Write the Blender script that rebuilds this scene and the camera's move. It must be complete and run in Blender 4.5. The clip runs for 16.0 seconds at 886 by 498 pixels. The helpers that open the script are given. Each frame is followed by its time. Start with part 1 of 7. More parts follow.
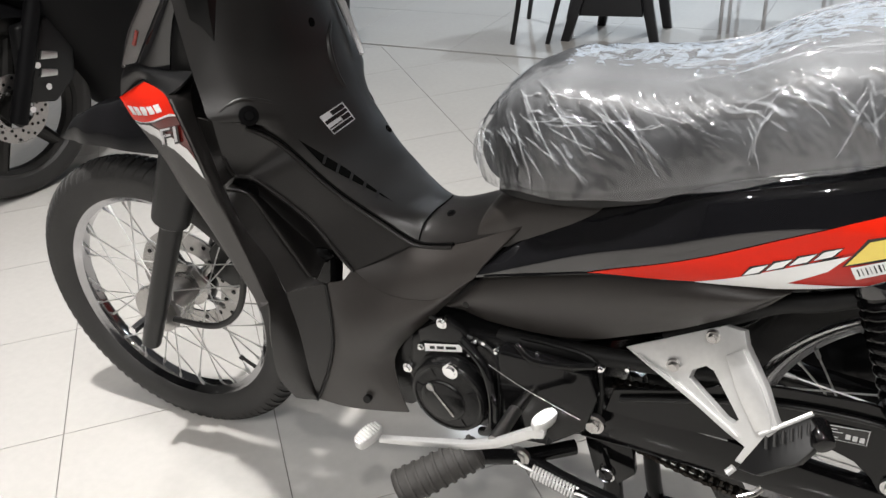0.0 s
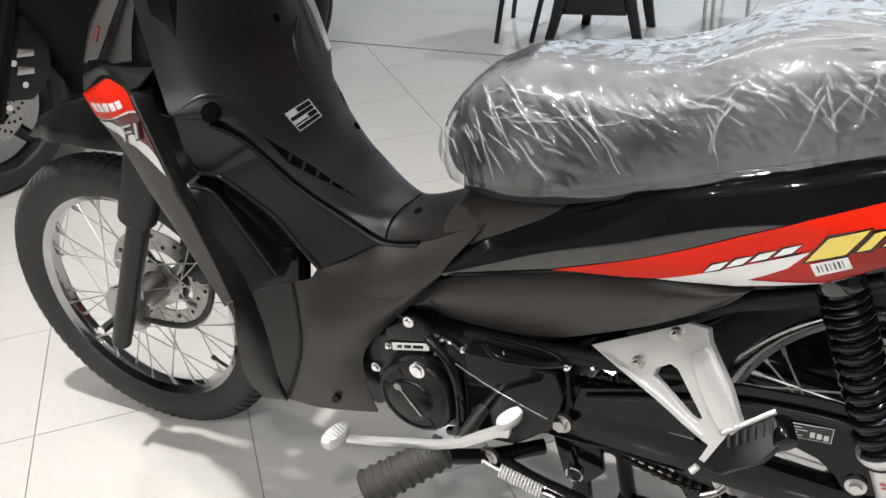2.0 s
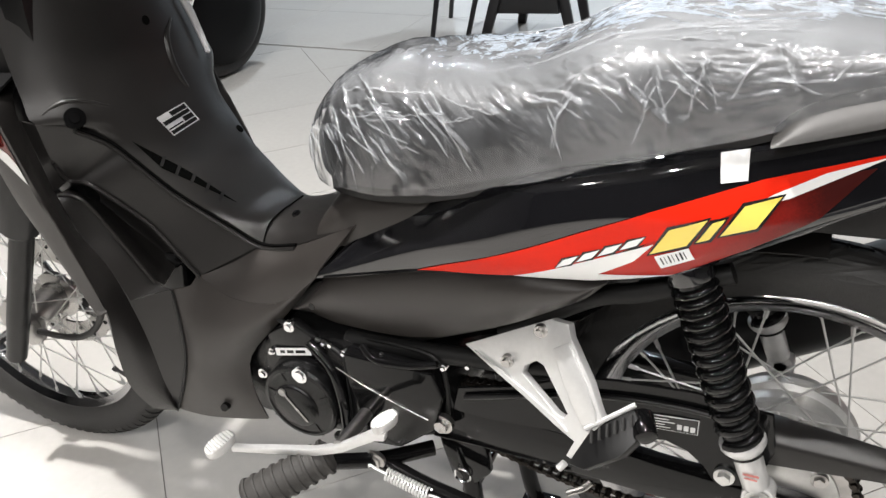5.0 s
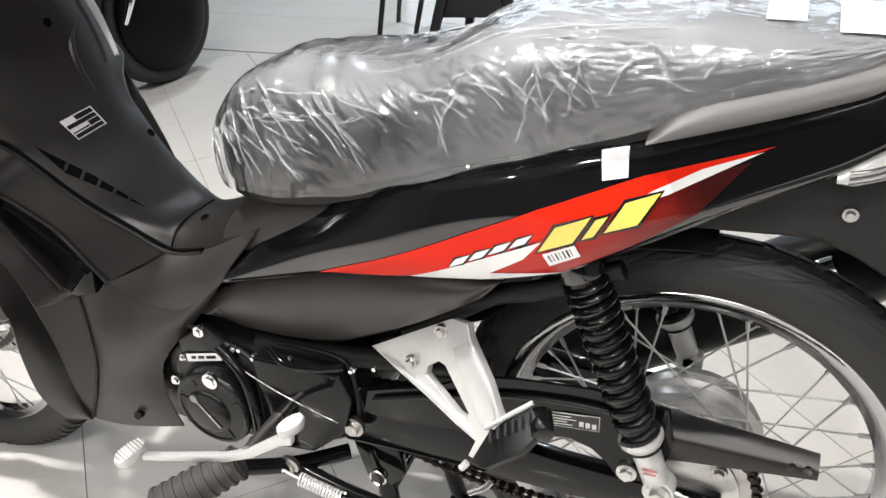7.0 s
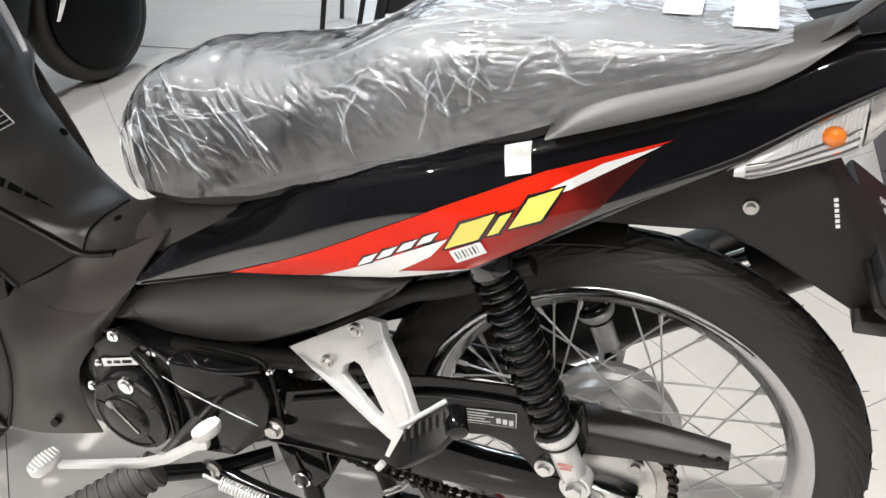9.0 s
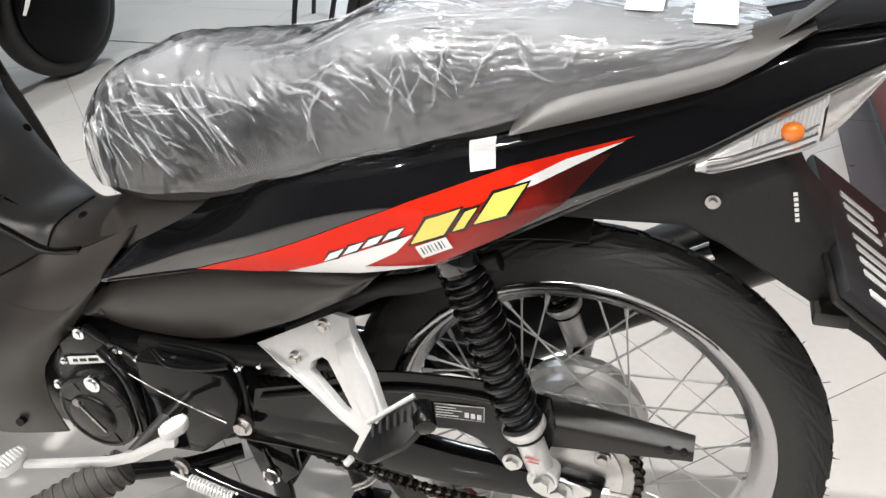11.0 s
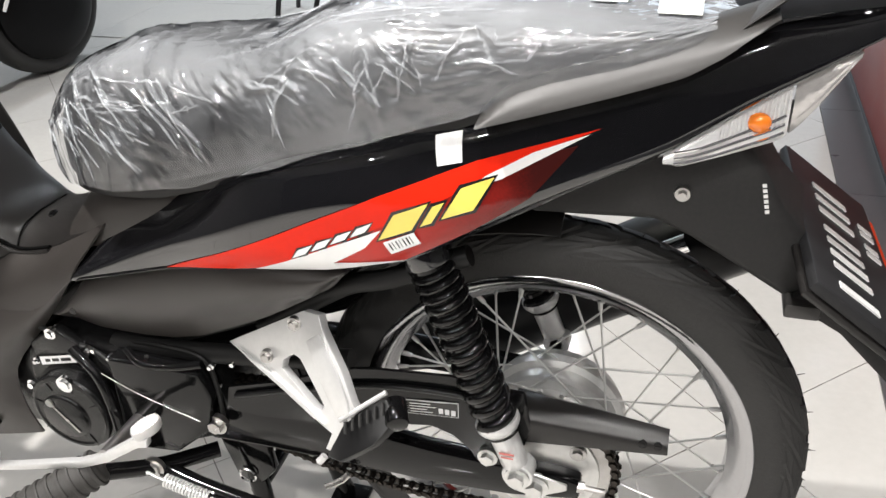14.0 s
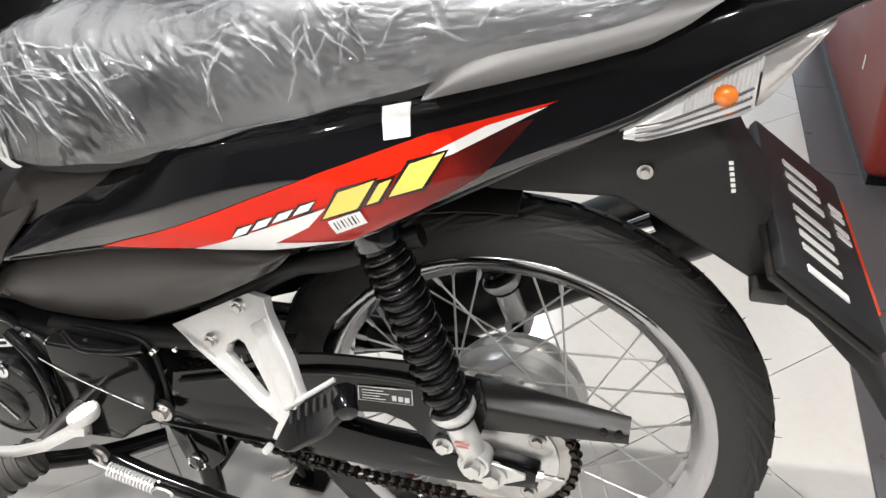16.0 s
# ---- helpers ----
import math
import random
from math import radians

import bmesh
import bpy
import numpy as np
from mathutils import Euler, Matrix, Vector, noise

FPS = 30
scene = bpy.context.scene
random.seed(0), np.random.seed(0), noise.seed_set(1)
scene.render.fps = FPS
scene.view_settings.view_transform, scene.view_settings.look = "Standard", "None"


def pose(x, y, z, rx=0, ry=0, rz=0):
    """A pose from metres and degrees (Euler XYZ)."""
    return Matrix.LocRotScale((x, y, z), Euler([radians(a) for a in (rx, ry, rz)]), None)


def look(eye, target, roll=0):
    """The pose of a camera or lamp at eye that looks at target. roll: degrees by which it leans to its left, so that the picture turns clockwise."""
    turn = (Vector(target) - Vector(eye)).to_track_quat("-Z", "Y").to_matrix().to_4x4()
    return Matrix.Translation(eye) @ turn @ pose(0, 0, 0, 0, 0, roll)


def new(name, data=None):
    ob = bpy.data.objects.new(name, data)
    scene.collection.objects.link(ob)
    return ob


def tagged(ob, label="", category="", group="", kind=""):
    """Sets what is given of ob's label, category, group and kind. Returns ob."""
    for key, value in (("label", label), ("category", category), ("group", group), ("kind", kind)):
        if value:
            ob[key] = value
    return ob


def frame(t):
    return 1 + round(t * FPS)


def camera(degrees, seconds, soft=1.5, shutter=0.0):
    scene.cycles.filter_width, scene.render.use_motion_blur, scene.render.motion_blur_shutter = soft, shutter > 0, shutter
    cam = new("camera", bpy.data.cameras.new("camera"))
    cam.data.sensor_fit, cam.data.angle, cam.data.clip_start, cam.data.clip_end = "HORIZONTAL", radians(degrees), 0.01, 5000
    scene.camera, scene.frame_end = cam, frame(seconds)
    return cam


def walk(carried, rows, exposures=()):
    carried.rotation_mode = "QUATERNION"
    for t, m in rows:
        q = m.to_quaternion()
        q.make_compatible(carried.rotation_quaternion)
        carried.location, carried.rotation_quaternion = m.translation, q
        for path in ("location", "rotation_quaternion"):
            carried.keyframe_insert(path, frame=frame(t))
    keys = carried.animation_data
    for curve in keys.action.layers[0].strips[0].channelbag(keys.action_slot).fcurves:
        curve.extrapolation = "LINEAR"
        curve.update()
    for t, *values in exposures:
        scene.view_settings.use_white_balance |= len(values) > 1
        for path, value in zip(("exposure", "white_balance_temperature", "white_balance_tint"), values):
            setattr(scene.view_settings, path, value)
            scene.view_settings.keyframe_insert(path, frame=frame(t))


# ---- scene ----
cam = camera(55.37, 16.0)
PATH = [
    (0, (1.0944, -0.9089, 1.0863), (0.2303, 0.6018, 0.1009), -4.39),
    (0.5, (1.0890, -0.9135, 1.0831), (0.2236, 0.5993, 0.1020), -4.35),
    (1, (1.0971, -0.9072, 1.0831), (0.2307, 0.6035, 0.0997), -4.51),
    (1.5, (1.1041, -0.9026, 1.0830), (0.2491, 0.6134, 0.0978), -4.28),
    (2, (1.1191, -0.8874, 1.0768), (0.2734, 0.6327, 0.0898), -4.17),
    (2.5, (1.1323, -0.8737, 1.0786), (0.3070, 0.6563, 0.0897), -4.06),
    (3, (1.1453, -0.8596, 1.0738), (0.3277, 0.6734, 0.0830), -4.13),
    (3.5, (1.1620, -0.8495, 1.0695), (0.3521, 0.6862, 0.0768), -4.30),
    (4, (1.1760, -0.8448, 1.0652), (0.3779, 0.6983, 0.0743), -4.26),
    (6.5, (1.2733, -0.8047, 1.0563), (0.5413, 0.7740, 0.0706), -4.59),
    (7, (1.2815, -0.8010, 1.0519), (0.5775, 0.7917, 0.0682), -4.03),
    (7.5, (1.2957, -0.7905, 1.0505), (0.6111, 0.8070, 0.0609), -3.94),
    (8, (1.3013, -0.7898, 1.0468), (0.6453, 0.8202, 0.0580), -3.39),
    (8.5, (1.3151, -0.7808, 1.0461), (0.6824, 0.8370, 0.0550), -3.39),
    (9, (1.3219, -0.7774, 1.0458), (0.7141, 0.8468, 0.0496), -3.28),
    (9.5, (1.3265, -0.7768, 1.0492), (0.7425, 0.8553, 0.0515), -2.98),
    (10, (1.3295, -0.7769, 1.0490), (0.7694, 0.8616, 0.0481), -2.70),
    (12.5, (1.3319, -0.7712, 1.0427), (0.7836, 0.8603, 0.0241), -2.65),
    (13, (1.3384, -0.7674, 1.0435), (0.7884, 0.8635, 0.0248), -2.80),
    (13.5, (1.3450, -0.7661, 1.0448), (0.8033, 0.8671, 0.0254), -2.83),
    (14, (1.3492, -0.7630, 1.0433), (0.8169, 0.8714, 0.0208), -2.92),
    (14.5, (1.3495, -0.7628, 1.0459), (0.8329, 0.8733, 0.0182), -2.73),
    (15, (1.3421, -0.7589, 1.0456), (0.8238, 0.8755, 0.0159), -2.76),
    (15.5, (1.3498, -0.7472, 1.0355), (0.8233, 0.8803, -0.0008), -2.85),
    (16, (1.3608, -0.7177, 1.0216), (0.8850, 0.9025, -0.0501), -1.88),
]
walk(cam, [(t, look(eye, target, roll)) for t, eye, target, roll in PATH],
     exposures=[(0, -0.05), (2, -0.03), (4, 0.12), (6.5, 0.38), (9, 0.40), (12.5, 0.40), (16, 0.42)])

# ---- world and lights: a closed showroom with warm ceiling downlights, added fill lamps and a cool fill panel ----
world = bpy.data.worlds.new("showroom_air")
scene.world = world
world.use_nodes = True
world.node_tree.nodes["Background"].inputs[0].default_value = (0.80, 0.90, 1.0, 1)
world.node_tree.nodes["Background"].inputs[1].default_value = 0.07
CEILING = 3.0


def downlight(x, y, power, size=0.11, spread=110, color=(1.0, 0.93, 0.855), name="downlight"):
    lamp = bpy.data.lights.new(name, "AREA")
    lamp.shape, lamp.size, lamp.energy, lamp.color, lamp.spread = "DISK", size, power, color, radians(spread)
    ob = new(name, lamp)
    ob.matrix_world = look((x, y, CEILING - 0.012), (x, y + 0.0001, 0))
    return ob


def light_panel(eye, target, sx, sy, power, color, name):
    lamp = bpy.data.lights.new(name, "AREA")
    lamp.shape, lamp.size, lamp.size_y, lamp.energy, lamp.color = "RECTANGLE", sx, sy, power, color
    ob = new(name, lamp)
    ob.matrix_world = look(eye, target)
    return ob


WARM, NEUTRAL, COOL = (1.0, 0.93, 0.86), (1.0, 0.97, 0.94), (0.86, 0.93, 1.0)
DOWNLIGHTS = [  # x, y, watts, colour: small ceiling spots, with fill lamps added among them
    (0.02, -0.25, 50, NEUTRAL), (1.85, -1.86, 28, NEUTRAL), (1.15, -0.45, 17, NEUTRAL),
    (-0.90, 0.20, 9, WARM), (-2.2, -1.2, 12, WARM), (3.3, 0.3, 8, WARM), (2.3, 1.6, 5, WARM),
    (-0.9, -3.3, 32, NEUTRAL), (0.25, -3.3, 34, NEUTRAL), (1.25, -3.0, 34, NEUTRAL), (1.75, -3.9, 34, NEUTRAL), (2.7, -3.3, 32, NEUTRAL),
    # cool north lamps, like the warm ones and (1.15, -0.45), are added fill
    (-1.2, 3.3, 30, COOL), (0.55, 4.4, 44, COOL), (3.4, 3.2, 24, COOL)]
for lx, ly, watts, tint in DOWNLIGHTS:
    downlight(lx, ly, watts, size=0.10, spread=130, color=tint)
# unseen cool panel before the north wall, added as fill
light_panel((0.4, 6.3, 1.7), (0.4, 0, 0.8), 5.0, 2.0, 30, (0.80, 0.90, 1.0), "north_fill_panel")

# ---- materials ----
def material(name, color, rough=0.5, metal=0.0, spread=0.15, scale=40.0, bump=0.0, bump_scale=300.0, coat=0.0, spec=0.5, alpha=1.0, rough_spread=0.1):
    """A surface with variation of tone and gloss at two scales and a fine relief."""
    m = bpy.data.materials.new(name)
    m.use_nodes = True
    nt = m.node_tree
    b = nt.nodes["Principled BSDF"]
    b.inputs["Metallic"].default_value = metal
    b.inputs["Coat Weight"].default_value = coat
    b.inputs["Coat Roughness"].default_value = 0.04
    b.inputs["Specular IOR Level"].default_value = spec
    co = nt.nodes.new("ShaderNodeTexCoord")
    big, fine = nt.nodes.new("ShaderNodeTexNoise"), nt.nodes.new("ShaderNodeTexNoise")
    big.inputs["Scale"].default_value, big.inputs["Detail"].default_value = scale * 0.2, 5
    fine.inputs["Scale"].default_value, fine.inputs["Detail"].default_value = scale * 4, 6
    for n in (big, fine):
        nt.links.new(co.outputs["Object"], n.inputs["Vector"])
    both = nt.nodes.new("ShaderNodeMath")
    both.operation = "MULTIPLY_ADD"
    both.inputs[1].default_value = 0.5
    half = nt.nodes.new("ShaderNodeMath")
    half.operation = "MULTIPLY"
    half.inputs[1].default_value = 0.5
    nt.links.new(fine.outputs["Fac"], half.inputs[0])
    nt.links.new(big.outputs["Fac"], both.inputs[0])
    nt.links.new(half.outputs[0], both.inputs[2])
    ramp = nt.nodes.new("ShaderNodeMapRange")
    ramp.inputs["From Min"].default_value, ramp.inputs["From Max"].default_value = 0.3, 0.7
    ramp.inputs["To Min"].default_value, ramp.inputs["To Max"].default_value = 1 - spread, 1 + spread
    nt.links.new(both.outputs[0], ramp.inputs["Value"])
    tint = nt.nodes.new("ShaderNodeVectorMath")
    tint.operation = "SCALE"
    tint.inputs[0].default_value = color
    nt.links.new(ramp.outputs[0], tint.inputs["Scale"])
    nt.links.new(tint.outputs[0], b.inputs["Base Color"])
    gloss = nt.nodes.new("ShaderNodeMapRange")
    gloss.inputs["From Min"].default_value, gloss.inputs["From Max"].default_value = 0.3, 0.7
    gloss.inputs["To Min"].default_value, gloss.inputs["To Max"].default_value = max(0.02, rough * (1 - rough_spread)), min(1, rough * (1 + rough_spread))
    nt.links.new(big.outputs["Fac"], gloss.inputs["Value"])
    nt.links.new(gloss.outputs[0], b.inputs["Roughness"])
    if bump:
        tex = nt.nodes.new("ShaderNodeTexNoise")
        tex.inputs["Scale"].default_value, tex.inputs["Detail"].default_value = bump_scale, 4
        nt.links.new(co.outputs["Object"], tex.inputs["Vector"])
        bp = nt.nodes.new("ShaderNodeBump")
        bp.inputs["Strength"].default_value, bp.inputs["Distance"].default_value = bump, 0.002
        nt.links.new(tex.outputs["Fac"], bp.inputs["Height"])
        nt.links.new(bp.outputs[0], b.inputs["Normal"])
    return m


TILE = material("glazed_tile", (0.46, 0.448, 0.428), 0.10, spread=0.05, scale=14, coat=0.0, rough_spread=0.3, spec=0.25)
GROUT = material("grout", (0.16, 0.15, 0.14), 0.85, spread=0.2, scale=60)
DARKTILE = material("dark_tile", (0.062, 0.062, 0.066), 0.3, spread=0.12, scale=30)
RUBBER = material("tyre_rubber", (0.019, 0.0185, 0.018), 0.60, spread=0.25, scale=60, bump=0.25, bump_scale=500)
CHROME = material("chrome", (0.86, 0.86, 0.87), 0.09, 1.0, spread=0.04, rough_spread=0.4)
STEEL = material("bare_steel", (0.42, 0.41, 0.40), 0.30, 1.0, spread=0.12, rough_spread=0.3)
ALU = material("cast_aluminium", (0.62, 0.62, 0.61), 0.38, 1.0, spread=0.08, bump=0.15, bump_scale=700)
ALUPAINT = material("silver_paint", (0.66, 0.66, 0.655), 0.34, 0.55, spread=0.06, bump=0.06, bump_scale=900)
GLOSS = material("gloss_black_paint", (0.006, 0.006, 0.007), 0.06, spread=0.2, coat=1.0)
MATTE = material("matte_black_plastic", (0.0125, 0.0115, 0.0110), 0.33, spread=0.12, scale=50, bump=0.12, bump_scale=1400, spec=0.42)
COVERPL = material("satin_brown_black_plastic", (0.027, 0.0240, 0.0222), 0.35, spread=0.10, scale=40, bump=0.1, bump_scale=1500)
SATIN = material("satin_black_plastic", (0.007, 0.007, 0.0073), 0.34, spread=0.12, scale=50, spec=0.35)
COWLPL = material("grey_cowl_plastic", (0.050, 0.047, 0.045), 0.44, spread=0.08, scale=50, bump=0.1, bump_scale=1600)
GREYPL = material("dark_grey_plastic", (0.036, 0.034, 0.0325), 0.42, spread=0.08, scale=50, bump=0.1, bump_scale=1600)
FRAMEBLK = material("black_enamel", (0.0035, 0.0035, 0.0037), 0.10, spread=0.25, scale=60, spec=0.28)
ENGINE = material("engine_black", (0.005, 0.005, 0.0052), 0.20, 0.0, spec=0.32, spread=0.25, bump=0.2, bump_scale=500)
PALE_RED = material("faded_red_ink", (0.50, 0.16, 0.14), 0.5, spread=0.3, scale=900)
RED = material("red_decal", (0.66, 0.019, 0.006), 0.22, spread=0.04, coat=0.0, spec=0.18)
MAROON = material("maroon_decal", (0.105, 0.012, 0.010), 0.18, spread=0.15, scale=160, coat=0.5)
WHITE = material("white_decal", (0.78, 0.78, 0.77), 0.2, spread=0.03, coat=0.3)
YELLOW = material("yellow_decal", (0.78, 0.61, 0.12), 0.18, spread=0.03, coat=0.3)
BLACKDEC = material("black_decal", (0.012, 0.012, 0.012), 0.2, spread=0.1)
PAPER = material("paper_sticker", (0.80, 0.80, 0.80), 0.55, spread=0.03)
SILVERDEC = material("silver_label", (0.55, 0.55, 0.56), 0.35, 0.2, spread=0.05)
AMBER = material("amber_plastic", (0.78, 0.20, 0.02), 0.15, spread=0.05, coat=0.6)
REDBOX = material("oxide_red_paint", (0.20, 0.022, 0.016), 0.38, spread=0.14, scale=20, bump=0.08, bump_scale=120)

# ---- mesh helpers ----
def part(name, bm, mat, parent=None, label="", smooth=True, sharp=35):
    """Links a bmesh as one mesh object under a thing or a part."""
    me = bpy.data.meshes.new(name)
    bm.normal_update()
    bm.to_mesh(me)
    bm.free()
    for m in mat if isinstance(mat, (list, tuple)) else (mat,):
        me.materials.append(m)
    if smooth:
        me.polygons.foreach_set("use_smooth", [True] * len(me.polygons))
        me.set_sharp_from_angle(angle=radians(sharp))
    ob = new(name, me)
    if parent is not None:
        ob.parent = parent
        ob.matrix_parent_inverse = world_of(parent).inverted()
    if label:
        ob["label"] = label
    return ob


def world_of(ob):
    m = ob.matrix_basis
    return world_of(ob.parent) @ ob.matrix_parent_inverse @ m if ob.parent else m


def shared(name, like, m, parent):
    """One more object on an existing mesh, at the world pose m."""
    ob = new(name, like.data)
    ob.parent = parent
    ob.matrix_parent_inverse = world_of(parent).inverted()
    ob.matrix_basis = m
    return ob


def thing(name, at, label, category, group=""):
    ob = new(name)
    ob.empty_display_size = 0.05
    ob.location = at
    return tagged(ob, label, category, group)


def bevelled(bm, w, seg=2, angle=30):
    edges = [e for e in bm.edges if len(e.link_faces) == 2 and e.calc_face_angle(0) > radians(angle)]
    bmesh.ops.bevel(bm, geom=edges, offset=w, segments=seg, affect="EDGES", profile=0.5, clamp_overlap=True)
    return bm


def box(bm, a, b, m=None):
    """A box between two corners, added to bm."""
    c = [(x, y, z) for x in (a[0], b[0]) for y in (a[1], b[1]) for z in (a[2], b[2])]
    v = [bm.verts.new(m @ Vector(p) if m else p) for p in c]
    for f in ((0, 1, 3, 2), (4, 6, 7, 5), (0, 4, 5, 1), (2, 3, 7, 6), (0, 2, 6, 4), (1, 5, 7, 3)):
        bm.faces.new([v[i] for i in f])
    bmesh.ops.recalc_face_normals(bm, faces=bm.faces)
    return bm


def rod(bm, a, b, r, r2=None, n=12, caps=True):
    """A round rod from a to b, tapering from r to r2."""
    a, b = Vector(a), Vector(b)
    d = b - a
    m = Matrix.Translation((a + b) / 2) @ d.to_track_quat("Z", "Y").to_matrix().to_4x4()
    bmesh.ops.create_cone(bm, cap_ends=caps, segments=n, radius1=r, radius2=r if r2 is None else r2, depth=d.length, matrix=m)
    return bm


def tube(bm, pts, r, n=10, closed=False):
    """A round tube along a smooth line through pts."""
    line = spline(pts, 6) if len(pts) > 2 else [Vector(p) for p in pts]
    rings, side = [], None
    for i, p in enumerate(line):
        d = (line[min(i + 1, len(line) - 1)] - line[max(i - 1, 0)]).normalized()
        side = d.orthogonal() if side is None else (side - d * side.dot(d))
        side = side.normalized()
        up = d.cross(side)
        rr = r(i / (len(line) - 1)) if callable(r) else r
        rings.append([bm.verts.new(p + rr * (math.cos(2 * math.pi * k / n) * side + math.sin(2 * math.pi * k / n) * up)) for k in range(n)])
    for a, b in zip(rings, rings[1:]):
        for k in range(n):
            bm.faces.new((a[k], a[(k + 1) % n], b[(k + 1) % n], b[k]))
    for ring in (rings[0][::-1], rings[-1]):
        bm.faces.new(ring)
    bmesh.ops.recalc_face_normals(bm, faces=bm.faces)
    return bm


def spline(pts, steps=8):
    """Points along a smooth line through pts."""
    p = [Vector(q) for q in pts]
    out = []
    for i in range(len(p) - 1):
        a, b, c, d = p[max(i - 1, 0)], p[i], p[i + 1], p[min(i + 2, len(p) - 1)]
        for s in range(steps):
            t = s / steps
            out.append(0.5 * (2 * b + (c - a) * t + (2 * a - 5 * b + 4 * c - d) * t * t + (3 * b - a - 3 * c + d) * t ** 3))
    return out + [p[-1]]


def turned(bm, profile, n=64, m=None, closed=False):
    """A solid of revolution about y: profile rows of (radius, y)."""
    rings = []
    for r, y in profile:
        if r < 1e-6:
            rings.append([bm.verts.new(m @ Vector((0, y, 0)) if m else (0, y, 0))])
        else:
            ring = [Vector((r * math.cos(2 * math.pi * k / n), y, r * math.sin(2 * math.pi * k / n))) for k in range(n)]
            rings.append([bm.verts.new(m @ q if m else q) for q in ring])
    pairs = list(zip(rings, rings[1:])) + ([(rings[-1], rings[0])] if closed else [])
    for a, b in pairs:
        for k in range(n):
            q = [a[k % len(a)], a[(k + 1) % len(a)], b[(k + 1) % len(b)], b[k % len(b)]]
            q = list(dict.fromkeys(q))
            if len(q) > 2:
                bm.faces.new(q)
    bmesh.ops.recalc_face_normals(bm, faces=bm.faces)
    return bm


def slab(bm, outline, y0, y1):
    """A plate with an outline of (x, z) points between two y values."""
    a = [bm.verts.new((x, y0, z)) for x, z in outline]
    b = [bm.verts.new((x, y1, z)) for x, z in outline]
    bm.faces.new(a)
    bm.faces.new(b[::-1])
    for i in range(len(a)):
        j = (i + 1) % len(a)
        bm.faces.new((a[j], a[i], b[i], b[j]))
    bmesh.ops.recalc_face_normals(bm, faces=bm.faces)
    return bm


def loft(bm, rows, close=False, cap=False):
    """A skin over rows of points, all of one length."""
    v = [[bm.verts.new(p) for p in row] for row in rows]
    n = len(rows[0])
    for a, b in zip(v, v[1:]):
        for k in range(n if close else n - 1):
            bm.faces.new((a[k], a[(k + 1) % n], b[(k + 1) % n], b[k]))
    if cap:
        bm.faces.new(v[0][::-1])
        bm.faces.new(v[-1])
    bmesh.ops.recalc_face_normals(bm, faces=bm.faces)
    return bm


def thick(bm, depth):
    """Gives a skin a thickness behind its normals."""
    bmesh.ops.solidify(bm, geom=list(bm.faces), thickness=depth)
    return bm


def lerp_at(table, x):
    """Smoothly interpolated value from rows of (x, value)."""
    if x <= table[0][0]:
        return table[0][1]
    for (a, p), (b, q) in zip(table, table[1:]):
        if x <= b:
            t = (x - a) / (b - a)
            t = t * t * (3 - 2 * t) * 0.5 + t * 0.5
            return p + (q - p) * t
    return table[-1][1]

# ---- the room: tiled floor laid on the diagonal, dark border strip, walls and ceiling ----
def structure(ob, label=""):
    return tagged(ob, label, kind="structure")


EAST, NORTH = 1.735, 2.345  # edges of the diagonal tiling
bm = bmesh.new()
box(bm, (-4.5, -6.5, -0.12), (5.0, 6.5, -0.003))
floor = structure(part("floor", bm, GROUT, smooth=False), "cream polished floor tiles with thin grey joints")
UO, VO, US, VS = 0.13, 0.037, 0.404, 0.388


def tile_prism(poly, mat, top=0.0):
    bm = bmesh.new()
    vs = [bm.verts.new((x, y, top)) for x, y in poly]
    low = [bm.verts.new((x, y, top - 0.006)) for x, y in poly]
    bm.faces.new(vs)
    for i in range(len(vs)):
        j = (i + 1) % len(vs)
        bm.faces.new((vs[i], low[i], low[j], vs[j]))
    bmesh.ops.recalc_face_normals(bm, faces=bm.faces)
    bm.normal_update()
    if bm.faces[0].normal.z < 0:
        bmesh.ops.reverse_faces(bm, faces=bm.faces)
    return part("tile", bm, mat, floor, smooth=False)


def cut(poly, axis, limit, keep_less):
    """The piece of a tile on one side of a straight line."""
    out = []
    for p, q in zip(poly, poly[1:] + poly[:1]):
        inp, inq = (p[axis] <= limit) == keep_less, (q[axis] <= limit) == keep_less
        if inp:
            out.append(p)
        if inp != inq:
            t = (limit - p[axis]) / (q[axis] - p[axis])
            out.append(tuple(p[k] + (q[k] - p[k]) * t for k in (0, 1)))
    return out


S = math.sqrt(0.5)
J = 0.0010
for i in range(-8, 13):
    for j in range(-10, 10):
        u0, v0 = UO + i * US + J, VO + j * VS + J
        u1, v1 = u0 + US - 2 * J, v0 + VS - 2 * J
        poly = [((u - v) * S, (u + v) * S) for u, v in ((u0, v0), (u1, v0), (u1, v1), (u0, v1))]
        poly = cut(cut(poly, 0, EAST - 0.002, True), 1, NORTH - 0.009, True)
        if len(poly) > 2 and min(p[0] for p in poly) > -2.9 and max(p[1] for p in poly) > -2.2 and min(p[1] for p in poly) < 2.4:
            tile_prism(poly, TILE)
far = bmesh.new()  # the rest of the diagonal field, out to the walls
